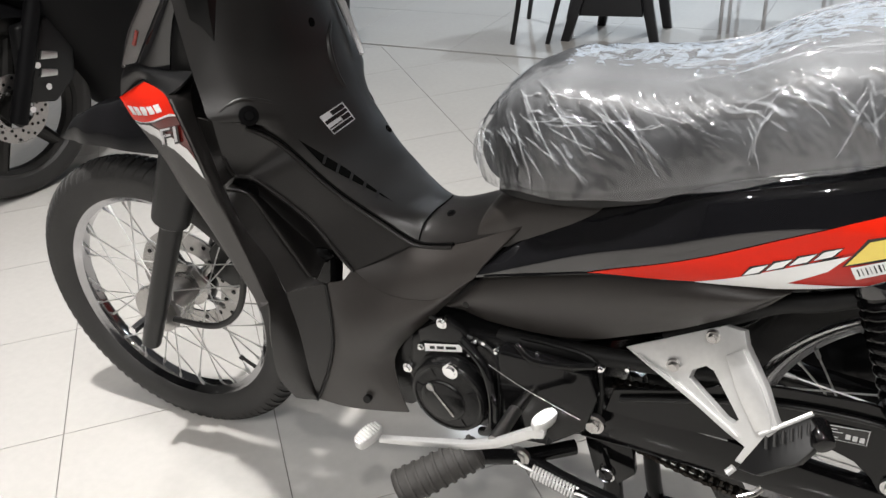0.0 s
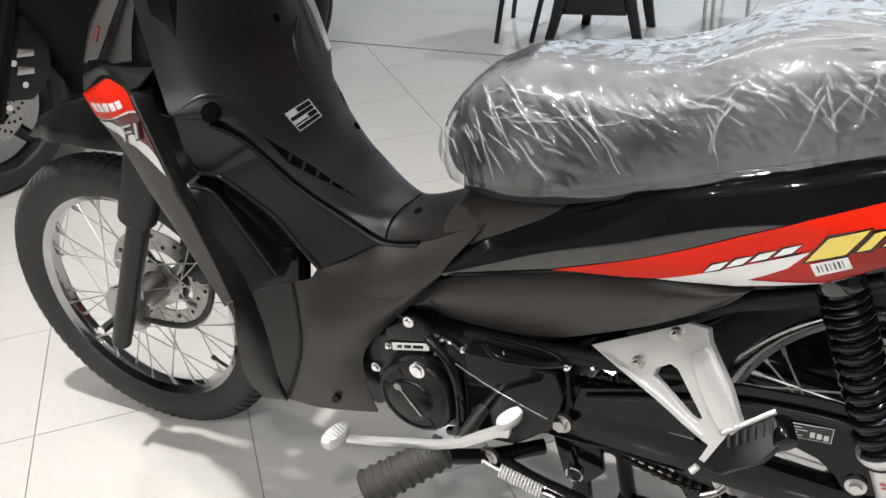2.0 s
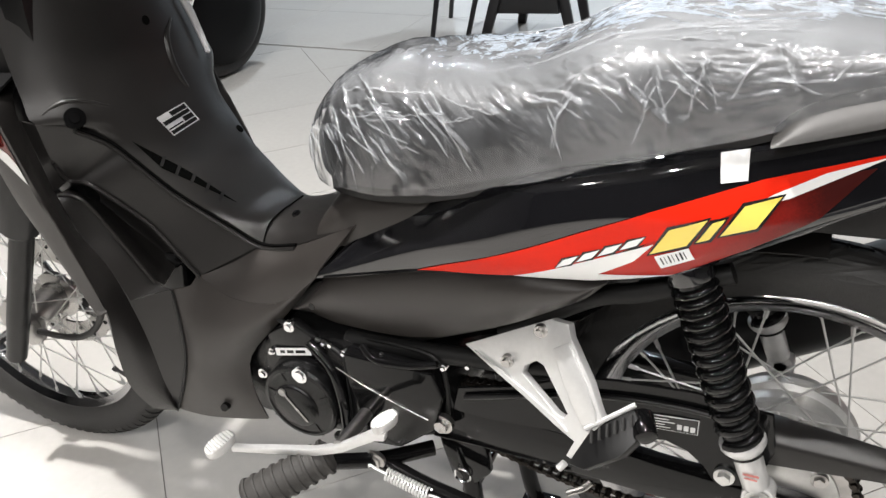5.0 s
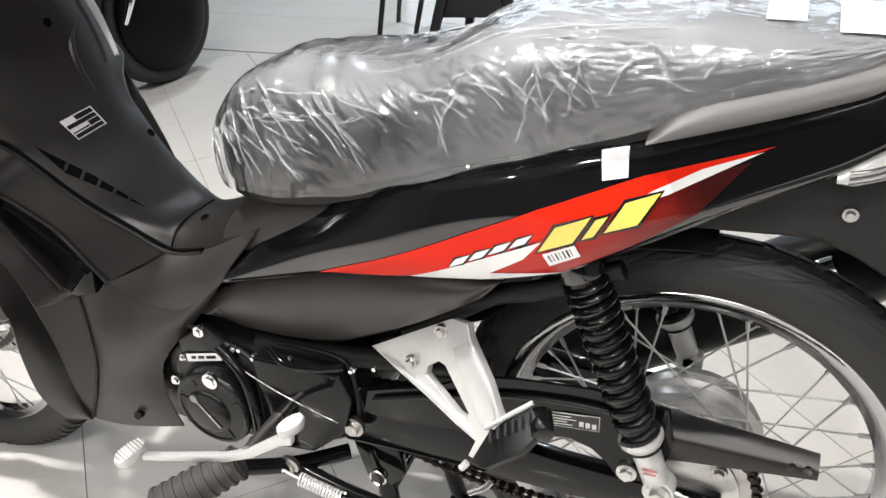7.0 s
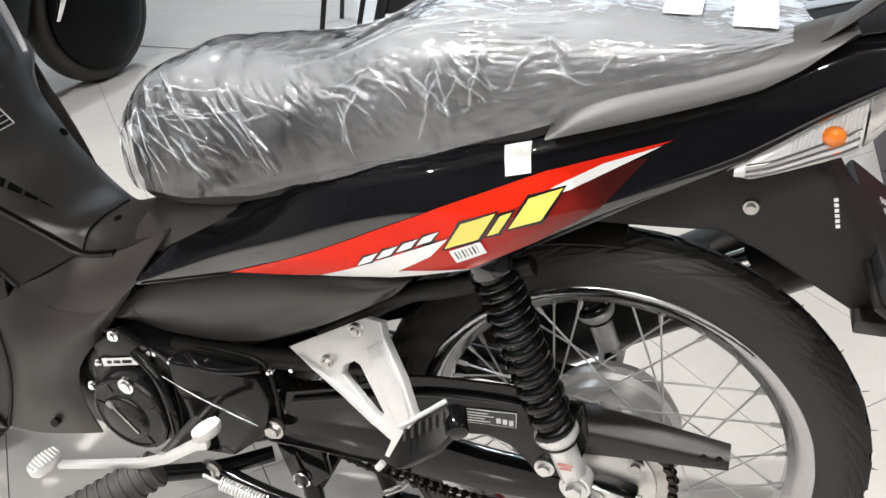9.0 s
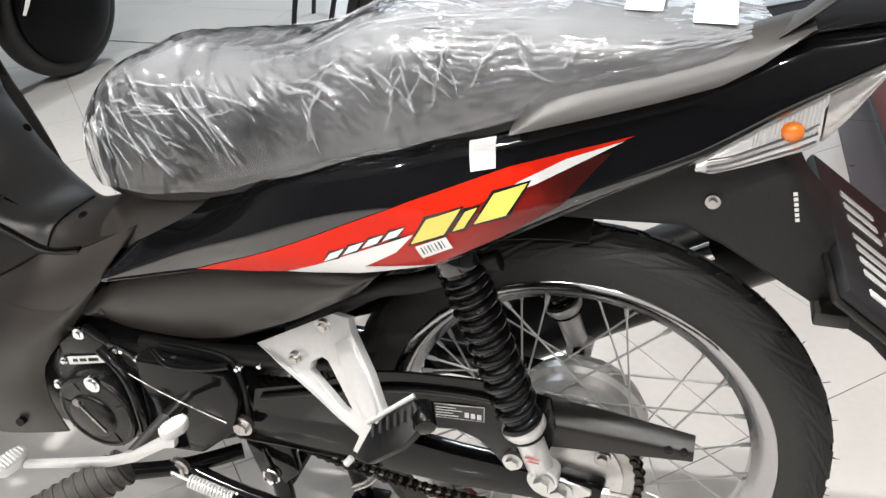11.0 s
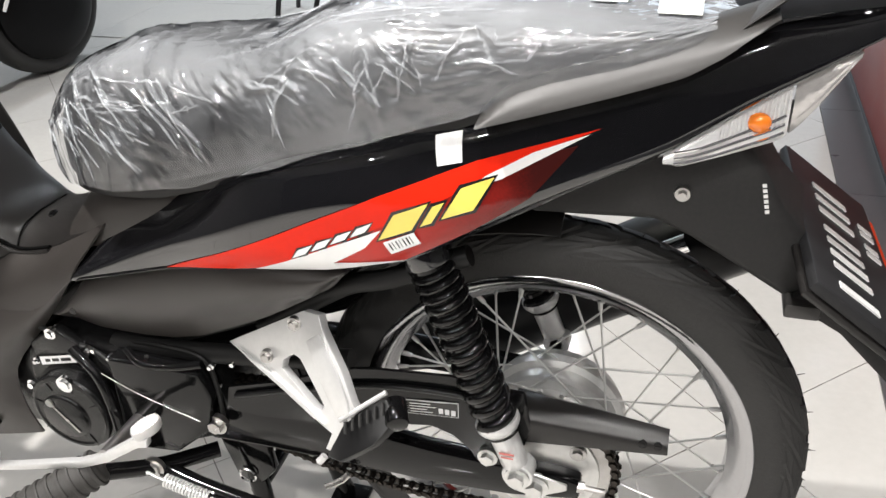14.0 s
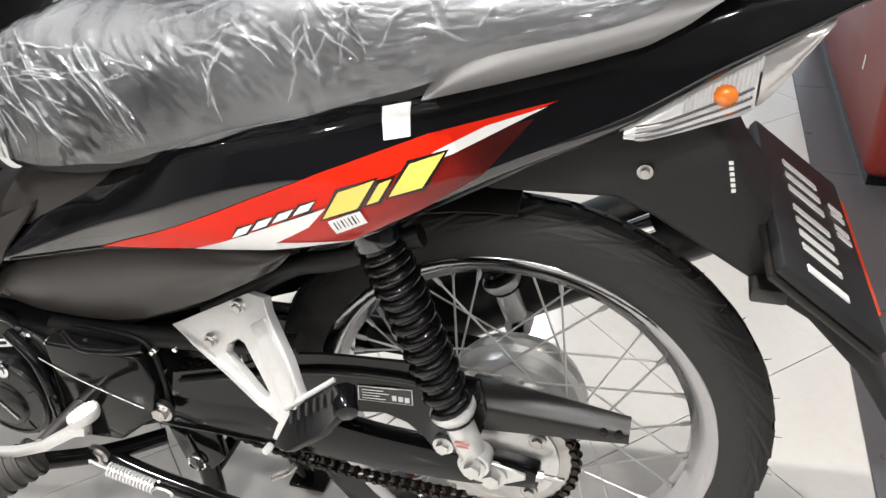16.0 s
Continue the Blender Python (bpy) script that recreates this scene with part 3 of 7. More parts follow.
logo = left_shell
for i in range(4):  # small white word mark as slanted blocks
    x0 = 1.000 + 0.0205 * i
    o = slanted(x0, x0 + 0.0150, 0.6325 + 0.0098 * i, 0.6425 + 0.0098 * i, 0.0075, 0.46)
    decal("word_mark_backing", grown(o, 0.0022), BLACKDEC, logo, 0.0024, step=0.008)
    decal("word_mark", o, WHITE, logo, 0.0028, step=0.008)
for o in (slanted(1.089, 1.121, 0.662, 0.689, 0.016, 0.42), slanted(1.129, 1.1395, 0.6795, 0.700, 0.012, 0.42), slanted(1.1485, 1.177, 0.6885, 0.717, 0.017, 0.38)):  # large yellow word mark as slanted blocks
    decal("word_mark_backing", grown(o, 0.0030), BLACKDEC, logo, 0.0023, step=0.008)
    decal("word_mark", o, YELLOW, logo, 0.0029, step=0.008, label="yellow word mark block")
bars = decal("barcode_sticker", [(1.0935, 0.6605), (1.1230, 0.6735), (1.1290, 0.6625), (1.1000, 0.6480)], PAPER, logo, 0.0034, label="white sticker with black bars")
for k, w in enumerate((0.0012, 0.0007, 0.0012, 0.0006, 0.0011, 0.0015, 0.0007)):
    a = 1.1020 + 0.0033 * k
    z = 0.6515 + (a - 1.1020) * 0.47
    decal("bar", [(a, z + 0.0015), (a + w, z + 0.0015 + w * 0.4), (a + w - 0.0036, z + 0.0085 + w * 0.4), (a - 0.0036, z + 0.0085)], BLACKDEC, bars, 0.0037, step=0.05)
decal("paper_label", [(1.1395, 0.7570), (1.1430, 0.7330), (1.1650, 0.7375), (1.1630, 0.7620)], PAPER, logo, 0.0016, label="blank white paper label")

# bright lower edge of the shell
pts = [(x, side_y(x, soft(LOW, x)) - 0.0015, soft(LOW, x, 0.006) + 0.002) for x in [0.69 + 0.025 * k for k in range(10)]]
part("shell_edge", tube(bmesh.new(), pts, 0.0012, 6), FRAMEBLK, logo)

# ---- grey rear side panels and grab rail ----
GLOW = [(1.178, 0.7725), (1.25, 0.791), (1.299, 0.804), (1.341, 0.816), (1.368, 0.831), (1.388, 0.847), (1.404, 0.8595)]
GTOP = [(1.178, 0.7785), (1.19, 0.795), (1.206, 0.806), (1.235, 0.817), (1.278, 0.829), (1.319, 0.840), (1.357, 0.8505), (1.385, 0.8590), (1.404, 0.8630)]


def grey_panel(side):
    bm = bmesh.new()
    rows = []
    for i in range(41):
        x = 1.180 + (1.404 - 1.180) * i / 40
        lo, hi = soft(GLOW, x, 0.004), soft(GTOP, x, 0.004)
        w = soft(HALF, x, 0.03)
        row = [(x, -w + 0.030, lo - 0.004), (x, -w + 0.004, lo)]
        for k in range(7):
            t = k / 6
            row.append((x, -w - 0.004 + 0.024 * t * t + 0.004 * t, lo + 0.002 + (hi - lo - 0.004) * t))
        row += [(x, -w + 0.030, hi), (x, -w + 0.050, hi + 0.001), (x, -w + 0.062, hi - 0.004)]
        rows.append(row)
    loft(bm, rows)
    if sum(f.normal.y for f in bm.faces) > 0:
        bmesh.ops.reverse_faces(bm, faces=bm.faces)
    thick(bm, 0.003)
    return bm if side < 0 else mirrored(bm)


for side in (-1, 1):
    part("rear_side_panel", grey_panel(side), GREYPL, bike, "dark grey plastic rear side panel")
bm = bmesh.new()
rows = []
for i in range(13):
    t = i / 12
    cx, cz, w = 1.380 + 0.150 * t, 0.852 + 0.110 * t + 0.045 * t * t, 0.080 - 0.022 * t
    rows.append([(cx + 0.012 * math.cos(a), -w + 0.017 * math.sin(a), cz + (0.012 + 0.006 * min(1, 3 * t)) * math.cos(a)) for a in [2 * math.pi * k / 16 for k in range(16)]])
part("grab_rail", loft(bm, rows, close=True, cap=True), GREYPL, bike, "dark grey grab rail")
bm = bmesh.new()
rows = [[(x, y, z0 + 0.008 * (1 - (y / w) ** 2)) for y in [w * (k / 6 - 1) for k in range(13)]] for x, w, z0 in ((1.36, 0.075, 0.842), (1.42, 0.07, 0.855), (1.48, 0.062, 0.862), (1.52, 0.05, 0.87))]
part("tail_cover", thick(loft(bm, rows), 0.004), GLOSS, bike, "gloss black tail cover")

# ---- tail lamp: clear ribbed lens with chrome reflector, amber bulb cap ----
LAMP = material("clear_lens_reflector", (0.86, 0.86, 0.86), 0.22, 0.35, spread=0.05, coat=1.0, bump=0.35, bump_scale=220)
LAMPRED = material("clear_tail_lens", (0.62, 0.60, 0.59), 0.08, 0.5, spread=0.1, coat=1.0, bump=0.3, bump_scale=160)
LL = [(1.329, 0.737), (1.343, 0.734), (1.372, 0.742), (1.418, 0.757), (1.431, 0.769), (1.444, 0.786), (1.470, 0.828)]


def lamp_face(x, z):
    lo, hi = soft(LL, x, 0.004), soft(LOW, x, 0.004)
    t = (z - lo) / max(0.006, hi - lo)
    return -(soft(HALF, x, 0.03) * 0.86 + 0.004 * math.sin(math.pi * min(1, max(0, t))))


tail = None
for nm, xa, xb, mat, lab in (("tail_lamp", 1.3295, 1.4225, LAMP, "clear lamp unit with chrome reflector"), ("rear_lens", 1.4245, 1.468, LAMPRED, "clear rear lens")):
    bm = bmesh.new()
    rows = []
    for i in range(25):
        x = xa + (xb - xa) * i / 24
        lo, hi = soft(LL, x, 0.003), soft(LOW, x, 0.003) + 0.002
        row = [(x, lamp_face(x, lo) + 0.04, lo + 0.006)]
        for k in range(9):
            z = lo + (hi - lo) * k / 8
            row.append((x, lamp_face(x, z) - (0.0015 if 1 <= k <= 2 else 0), z))
        rows.append(row)
    ob = part(nm, thick(loft(bm, rows), 0.003), mat, tail or bike, lab, sharp=20)
    tail = tail or ob
for dz in (0.004, 0.0085, 0.013):  # moulded ribs along the lower lens
    pts = [(x, lamp_face(x, soft(LL, x, 0.003) + dz) - 0.003, soft(LL, x, 0.003) + dz + 0.10 * (x - 1.33) * dz / 0.013) for x in (1.338, 1.355, 1.372, 1.39, 1.408, 1.42)]
    part("lens_rib", tube(bmesh.new(), pts, 0.0013, 6), CHROME, tail)
for k in range(16):
    x = 1.372 + 0.0032 * k
    lo, hi = soft(LL, x, 0.003) + 0.017, soft(LOW, x, 0.003)
    if hi - lo > 0.006:
        part("lens_flute", tube(bmesh.new(), [(x, lamp_face(x, lo) - 0.0024, lo), (x + 0.001, lamp_face(x, hi) - 0.0024, hi - 0.001)], 0.0010, 5), LAMP, tail)
bm = bmesh.new()
bmesh.ops.create_uvsphere(bm, u_segments=20, v_segments=12, radius=1, matrix=Matrix.Translation((1.4005, lamp_face(1.4, 0.775) - 0.001, 0.7745)) @ Matrix.Diagonal((0.0095, 0.007, 0.0085, 1)))
part("bulb_cap", bm, AMBER, tail, "amber indicator bulb cap")

# ---- under-tail mudguard, number plate ----
UNDERPL = material("coarse_black_plastic", (0.024, 0.0235, 0.0235), 0.55, spread=0.15, scale=60, bump=0.2, bump_scale=900, spec=0.2)
bm = bmesh.new()
MG = [(1.205, 0.655), (1.205, 0.680), (1.30, 0.728), (1.325, 0.742), (1.392, 0.748), (1.416, 0.716), (1.436, 0.682), (1.466, 0.650), (1.476, 0.610), (1.462, 0.592), (1.445, 0.594), (1.405, 0.618), (1.359, 0.645), (1.325, 0.660), (1.263, 0.657)]
slab(bm, MG, -0.062, 0.062)
part("under_tail", bevelled(bm, 0.010, 3), UNDERPL, bike, "matte black under-tail mudguard")
bm = bmesh.new()
rows = []
for s in range(25):
    a = radians(20 + 125 * s / 24)
    r = 0.318
    rows.append([(1.227 + r * math.cos(a) * (1 - 0.0) , 0.060 * q, 0.335 + (r - 0.02 * abs(q) ** 3) * math.sin(a)) for q in (-1, -0.8, -0.4, 0, 0.4, 0.8, 1)])
part("inner_mudguard", thick(loft(bm, rows[13:]), 0.003), MATTE, bike, "matte black inner mudguard")
bm = bmesh.new()
rod(bm, (1.348, -0.060, 0.692), (1.348, -0.066, 0.692), 0.0078, 0.0068, n=20)
rod(bm, (1.348, -0.065, 0.692), (1.348, -0.070, 0.692), 0.0045, 0.004, n=6)
part("mudguard_bolt", bm, STEEL, bike)
bm = bmesh.new()
slab(bm, [(1.452, 0.600), (1.475, 0.615), (1.510, 0.590), (1.56, 0.53), (1.60, 0.46), (1.595, 0.45), (1.55, 0.515), (1.50, 0.565), (1.46, 0.588)], -0.07, 0.07)
part("mud_flap", bevelled(bm, 0.006), UNDERPL, bike, "matte black rear mud flap")
bm = bmesh.new()
box(bm, (1.447, -0.082, 0.585), (1.478, -0.045, 0.600))
part("flap_stay", bevelled(bm, 0.003), GREYPL, bike, "grey reflector stay")
for k in range(6):
    z = 0.7075 - 0.0050 * k
    o = [(1.4130 + 0.0011 * k, z), (1.4165 + 0.0011 * k, z + 0.0007), (1.4172 + 0.0011 * k, z - 0.0028), (1.4137 + 0.0011 * k, z - 0.0035)]
    decal("letter_bar", o, WHITE, bike, 0.0006, face=lambda x, z: -0.0622, step=0.05)
PLATE = Matrix.Translation((1.456, 0, 0.662)) @ Matrix.Rotation(radians(2.5), 4, "Z") @ Matrix.Rotation(radians(37), 4, "Y")
PLATEM = material("plate_black", (0.016, 0.016, 0.017), 0.45, spread=0.15, spec=0.25)
bm = bmesh.new()
box(bm, (-0.002, -0.1375, -0.012), (0.112, 0.1375, -0.0012), PLATE)
plate = part("number_plate", bevelled(bm, 0.003), PLATEM, bike, "black number plate with white bars")
bm = bmesh.new()
box(bm, (-0.003, -0.1385, -0.020), (0.116, 0.1385, -0.0125), PLATE)
part("plate_carrier", bevelled(bm, 0.003), MATTE, bike, "matte black plate carrier")
for k, (y, w) in enumerate(((-0.118, 0.016), (-0.084, 0.014), (-0.062, 0.014), (-0.040, 0.014), (-0.018, 0.014), (0.018, 0.016), (0.044, 0.016), (0.070, 0.016))):
    bm = bmesh.new()
    box(bm, (0.026, y, -0.0010), (0.070, y + w * 0.62, 0.0004), PLATE)
    part("plate_bar", bm, WHITE, plate, smooth=False)
for y in (0.0, 0.014, 0.04, 0.054):
    bm = bmesh.new()
    box(bm, (0.084, y, -0.0010), (0.101, y + 0.008, 0.0004), PLATE)
    part("plate_bar", bm, WHITE, plate, smooth=False)
bm = bmesh.new()
box(bm, (0.1185, -0.075, -0.016), (0.1245, 0.12, -0.006), PLATE)
part("reflector_strip", bm, material("orange_red_reflector", (0.75, 0.07, 0.02), 0.2, spread=0.1, scale=200, coat=0.6), plate, "orange red reflective strip", smooth=False)

# ---- leg shield, tunnel and lower covers ----
from mathutils import bvhtree


def patch(name, lines, mat, label="", n=24, smooth_steps=4, both=True, depth=0.003, sharp=40):
    """A skin across smooth lines, all running the same way; its mirror image stands on the other side."""
    rows = []
    for ln in lines:
        pts = spline(ln, 8)
        acc = [0.0]
        for a, b in zip(pts, pts[1:]):
            acc.append(acc[-1] + (b - a).length)
        row, j = [], 0
        for k in range(n + 1):
            d = acc[-1] * k / n
            while j < len(acc) - 2 and acc[j + 1] < d:
                j += 1
            f = (d - acc[j]) / max(1e-9, acc[j + 1] - acc[j])
            row.append(pts[j].lerp(pts[j + 1], min(1, f)))
        rows.append(row)
    cols = [spline([r[k] for r in rows], smooth_steps) if len(rows) > 2 else [r[k] for r in rows] for k in range(n + 1)]
    obs = []
    for side in ((-1, 1) if both else (-1,)):
        bm = bmesh.new()
        loft(bm, cols)
        c = sum((f.calc_center_median() for f in bm.faces), Vector()) / len(bm.faces)
        out = Vector((1.1, -0.9, 1.1)) - c
        if sum(f.normal.dot(out) * f.calc_area() for f in bm.faces) < 0:
            bmesh.ops.reverse_faces(bm, faces=bm.faces)
        thick(bm, depth)
        if side > 0:
            mirrored(bm)
            bmesh.ops.translate(bm, verts=bm.verts, vec=(0, -0.036, 0))  # the machine leans on its stand
        obs.append(part(name, bm, mat, bike, label, sharp=sharp))
    return obs[0]


FRONT_EDGE = [(0.148, -0.127, 0.719), (0.181, -0.140, 0.692), (0.235, -0.155, 0.650), (0.278, -0.170, 0.609), (0.334, -0.185, 0.562), (0.386, -0.198, 0.509), (0.419, -0.2045, 0.487)]
CREASE = [(0.208, -0.134, 0.751), (0.290, -0.178, 0.758), (0.328, -0.201, 0.741), (0.359, -0.206, 0.662), (0.380, -0.208, 0.611), (0.402, -0.207, 0.552), (0.420, -0.205, 0.486)]
mid = [tuple((Vector(a) + Vector(b)) / 2 + Vector((-0.006, -0.010, 0.0)) * q) for a, b, q in zip(FRONT_EDGE, CREASE, (0.1, 0.4, 0.8, 1, 1, 1, 1))]
cowl = patch("front_cowl", [FRONT_EDGE, mid, CREASE], COWLPL, "dark grey front side cowl with decals", n=30)


def on_cowl(u, v):
    """A point on the cowl: u along it from the tip, v from its front edge to the crease."""
    def along(line):
        pts = spline(line, 8)
        k = min(len(pts) - 1.001, u * (len(pts) - 1))
        return pts[int(k)].lerp(pts[int(k) + 1], k % 1)
    return spline([along(FRONT_EDGE), along(mid), along(CREASE)], 20)[min(40, max(0, round(v * 40)))]


def cowl_patch(name, corners, mat, lift, label=""):
    """A film on the cowl between four (u, v) corners."""
    bm = bmesh.new()
    rows = []
    (a, b, c, d) = corners
    for i in range(13):
        t = i / 12
        p, q = Vector(a).lerp(Vector(d), t), Vector(b).lerp(Vector(c), t)
        rows.append([on_cowl(*p.lerp(q, k / 8)) + lift * Vector((-0.45, -0.85, 0.2)) for k in range(9)])
    loft(bm, rows)
    c0 = sum((f.calc_center_median() for f in bm.faces), Vector()) / len(bm.faces)
    if sum(f.normal.dot(Vector((1.1, -0.9, 1.1)) - c0) for f in bm.faces) < 0:
        bmesh.ops.reverse_faces(bm, faces=bm.faces)
    return part(name, bm, mat, cowl, label)


cowl_patch("red_field", ((0.0, 0.02), (0.03, 0.99), (0.332, 0.99), (0.160, 0.02)), RED, 0.0016, "bright red cowl decal")
cowl_patch("white_band", ((0.161, 0.02), (0.333, 0.99), (0.340, 0.99), (0.235, 0.40)), WHITE, 0.0017, "white decal band")
cowl_patch("white_band", ((0.175, 0.02), (0.240, 0.38), (0.455, 0.99), (0.505, 0.99)), WHITE, 0.0021, "white decal band")
cowl_patch("maroon_field", ((0.245, 0.42), (0.342, 0.99), (0.452, 0.99), (0.37, 0.72)), MAROON, 0.0016, "maroon decal fade")
for k in range(5):
    u, v = 0.090 + 0.026 * k, 0.15 + 0.132 * k
    cowl_patch("logo_bar", ((u, v), (u + 0.020, v + 0.104), (u + 0.072, v + 0.096), (u + 0.052, v - 0.008)), WHITE, 0.0022)


def seen_film(verts2d, faces, centre, right, up, host, lift):
    """Points of a flat drawing carried onto the face of a part along its viewing side."""
    tree = bvhtree.BVHTree.FromPolygons([v.co for v in host.data.vertices], [tuple(q.vertices) for q in host.data.polygons])
    out = right.cross(up).normalized()
    pts = []
    for x, y in verts2d:
        p = centre + right * x + up * y
        hit, _, _, _ = tree.ray_cast(p + out * 0.15, -out, 0.4)
        pts.append((hit or p) + out * lift)
    return pts


def lettering(name, text, size, centre, right, up, host, mat, lift, fat=0.0, label=""):
    cu = bpy.data.curves.new(name, "FONT")
    cu.body, cu.size, cu.align_x, cu.align_y, cu.shear, cu.offset = text, size, "CENTER", "CENTER", 0.05, fat
    tmp = bpy.data.objects.new(name, cu)
    me = bpy.data.meshes.new_from_object(tmp)
    bpy.data.objects.remove(tmp)
    pts = seen_film([(v.co.x * 1.25, v.co.y) for v in me.vertices], None, centre, right, up, host, lift)
    for v, q in zip(me.vertices, pts):
        v.co = q
    me.materials.clear()
    me.materials.append(mat)
    ob = new(name, me)
    ob.parent = host
    ob.matrix_parent_inverse = world_of(host).inverted()
    if label:
        ob["label"] = label
    return ob


FACE_R, FACE_A = Vector((0.680, 0.733, 0.0)), Vector((-0.688, 0.638, -0.345))
FACE_U = FACE_R.cross(FACE_A).normalized()
spot = on_cowl(0.352, 0.65)
lettering("letters", "FI", 0.028, spot + FACE_R * 0.001 - FACE_U * 0.001, FACE_R, FACE_U, cowl, BLACKDEC, 0.0085, 0.0012)
lettering("letters", "FI", 0.028, spot, FACE_R, FACE_U, cowl, SILVERDEC, 0.0094, 0.0, "silver letters on the cowl")

# black outer wing between the crease and the pocket
WING_IN = [(0.322, -0.162, 0.721), (0.344, -0.165, 0.630), (0.364, -0.165, 0.574), (0.400, -0.163, 0.521), (0.415, -0.155, 0.435), (0.416, -0.145, 0.349), (0.409, -0.129, 0.266)]
WING_OUT = [(0.300, -0.182, 0.757), (0.359, -0.2045, 0.661), (0.380, -0.2065, 0.611), (0.402, -0.2055, 0.552), (0.4185, -0.2035, 0.487), (0.402, -0.195, 0.420), (0.384, -0.178, 0.343), (0.384, -0.161, 0.297), (0.390, -0.150, 0.275), (0.409, -0.131, 0.266)]
patch("wing_panel", [WING_OUT, [tuple((Vector(a) * 0.5 + Vector(b) * 0.5 + Vector((0.006, -0.004, 0)))) for a, b in zip([WING_OUT[i] for i in (0, 2, 3, 4, 5, 6, 9)], WING_IN)], WING_IN], MATTE, "matte black leg shield wing", n=32)
# hollow behind the wing: inner lips of the pocket
RIDGE2 = [(0.344, -0.160, 0.624), (0.371, -0.150, 0.615), (0.392, -0.140, 0.571), (0.413, -0.130, 0.522), (0.429, -0.124, 0.487), (0.453, -0.122, 0.479)]
WING_LOW = [(0.346, -0.1645, 0.624), (0.366, -0.165, 0.571), (0.382, -0.164, 0.547), (0.400, -0.1625, 0.519), (0.412, -0.158, 0.475), (0.420, -0.150, 0.455)]
patch("wing_lip", [WING_LOW, RIDGE2], MATTE, "matte black inner lip", n=24)
FOLD = [(0.4535, -0.122, 0.479), (0.457, -0.126, 0.43), (0.453, -0.128, 0.375), (0.433, -0.129, 0.315), (0.4095, -0.129, 0.266)]
patch("wing_lower", [[(0.412, -0.158, 0.475), (0.416, -0.152, 0.40), (0.414, -0.144, 0.33), (0.409, -0.1295, 0.2665)], FOLD], MATTE, "matte black lower wing", n=20)

part("seam", tube(bmesh.new(), [Vector(q) + Vector((0.001, -0.002, 0)) for q in FOLD], 0.0020, 8), SATIN, bike, "dark seam of the lower wing")
# rider-facing side panel with its recessed field
GROOVE = [(0.349, -0.166, 0.722), (0.376, -0.130, 0.7065), (0.406, -0.105, 0.677), (0.466, -0.085, 0.611), (0.530, -0.070, 0.564), (0.576, -0.065, 0.5395), (0.632, -0.070, 0.5505), (0.693, -0.080, 0.5815), (0.735, -0.086, 0.604)]
RIDGE1 = [(0.349, -0.165, 0.720), (0.345, -0.155, 0.666), (0.343, -0.139, 0.634), (0.372, -0.135, 0.631), (0.401, -0.120, 0.600), (0.432, -0.108, 0.566), (0.462, -0.105, 0.528), (0.488, -0.102, 0.495)]
patch("side_field", [[GROOVE[i] for i in range(6)], RIDGE1], MATTE, "matte black leg shield side panel", n=40)
patch("pocket_edge", [RIDGE1[2:], [(0.330, -0.128, 0.622), (0.362, -0.122, 0.618), (0.392, -0.108, 0.588), (0.423, -0.096, 0.555), (0.452, -0.093, 0.518), (0.478, -0.088, 0.488)]], MATTE, "matte black pocket edge", n=30)
patch("side_panel", [[(0.576, -0.0655, 0.539), (0.632, -0.0705, 0.550), (0.693, -0.0805, 0.581), (0.735, -0.087, 0.604)], [(0.535, -0.085, 0.515), (0.59, -0.092, 0.515), (0.65, -0.096, 0.53), (0.690, -0.100, 0.55)], [(0.488, -0.1015, 0.495), (0.54, -0.1075, 0.475), (0.60, -0.1035, 0.475), (0.640, -0.103, 0.497), (0.677, -0.1025, 0.529)]], COVERPL, "satin brown-black tunnel side panel", n=30)
patch("lower_panel", [[(0.453, -0.122, 0.479), (0.477, -0.111, 0.483), (0.488, -0.102, 0.495), (0.54, -0.108, 0.475), (0.60, -0.104, 0.475), (0.640, -0.1035, 0.497), (0.677, -0.103, 0.529)], [(0.456, -0.126, 0.43), (0.50, -0.128, 0.42), (0.56, -0.118, 0.43), (0.615, -0.094, 0.456)], [(0.452, -0.128, 0.375), (0.48, -0.129, 0.36), (0.515, -0.118, 0.365), (0.545, -0.100, 0.375)], [(0.432, -0.129, 0.315), (0.47, -0.128, 0.31), (0.52, -0.120, 0.315), (0.545, -0.108, 0.318)], [(0.409, -0.129, 0.266), (0.46, -0.124, 0.262), (0.52, -0.116, 0.268), (0.559, -0.110, 0.274)]], COVERPL, "satin brown-black lower leg shield panel", n=30)

part("panel_ridge", tube(bmesh.new(), [Vector(q) + Vector((0.002, -0.002, 0.001)) for q in RIDGE1[1:]], 0.0026, 10), MATTE, bike, "raised edge of the side panel")
part("panel_ridge", tube(bmesh.new(), [Vector(q) + Vector((0.002, -0.002, 0.001)) for q in RIDGE2[:5]], 0.0026, 10), MATTE, bike, "raised edge of the side panel")

patch("wing_bridge", [WING_IN[:2], RIDGE1[:3]], MATTE, "matte black filler behind the wing", n=12)

# dark liner inside the pocket, open at its lower corner
deep = Vector((-0.022, 0.028, -0.010))
patch("pocket_liner", [[Vector(q) + deep for q in RIDGE1[2:7] + [(0.466, -0.105, 0.523)]], [Vector(q) + deep * 1.5 for q in ((0.345, -0.15, 0.626), (0.380, -0.145, 0.60), (0.405, -0.13, 0.56), (0.432, -0.115, 0.52), (0.445, -0.113, 0.505), (0.453, -0.112, 0.500))], [Vector(q) + deep * 0.25 for q in RIDGE2[:5] + [(0.440, -0.123, 0.483)]]], MATTE, "black liner inside the pocket", n=24)
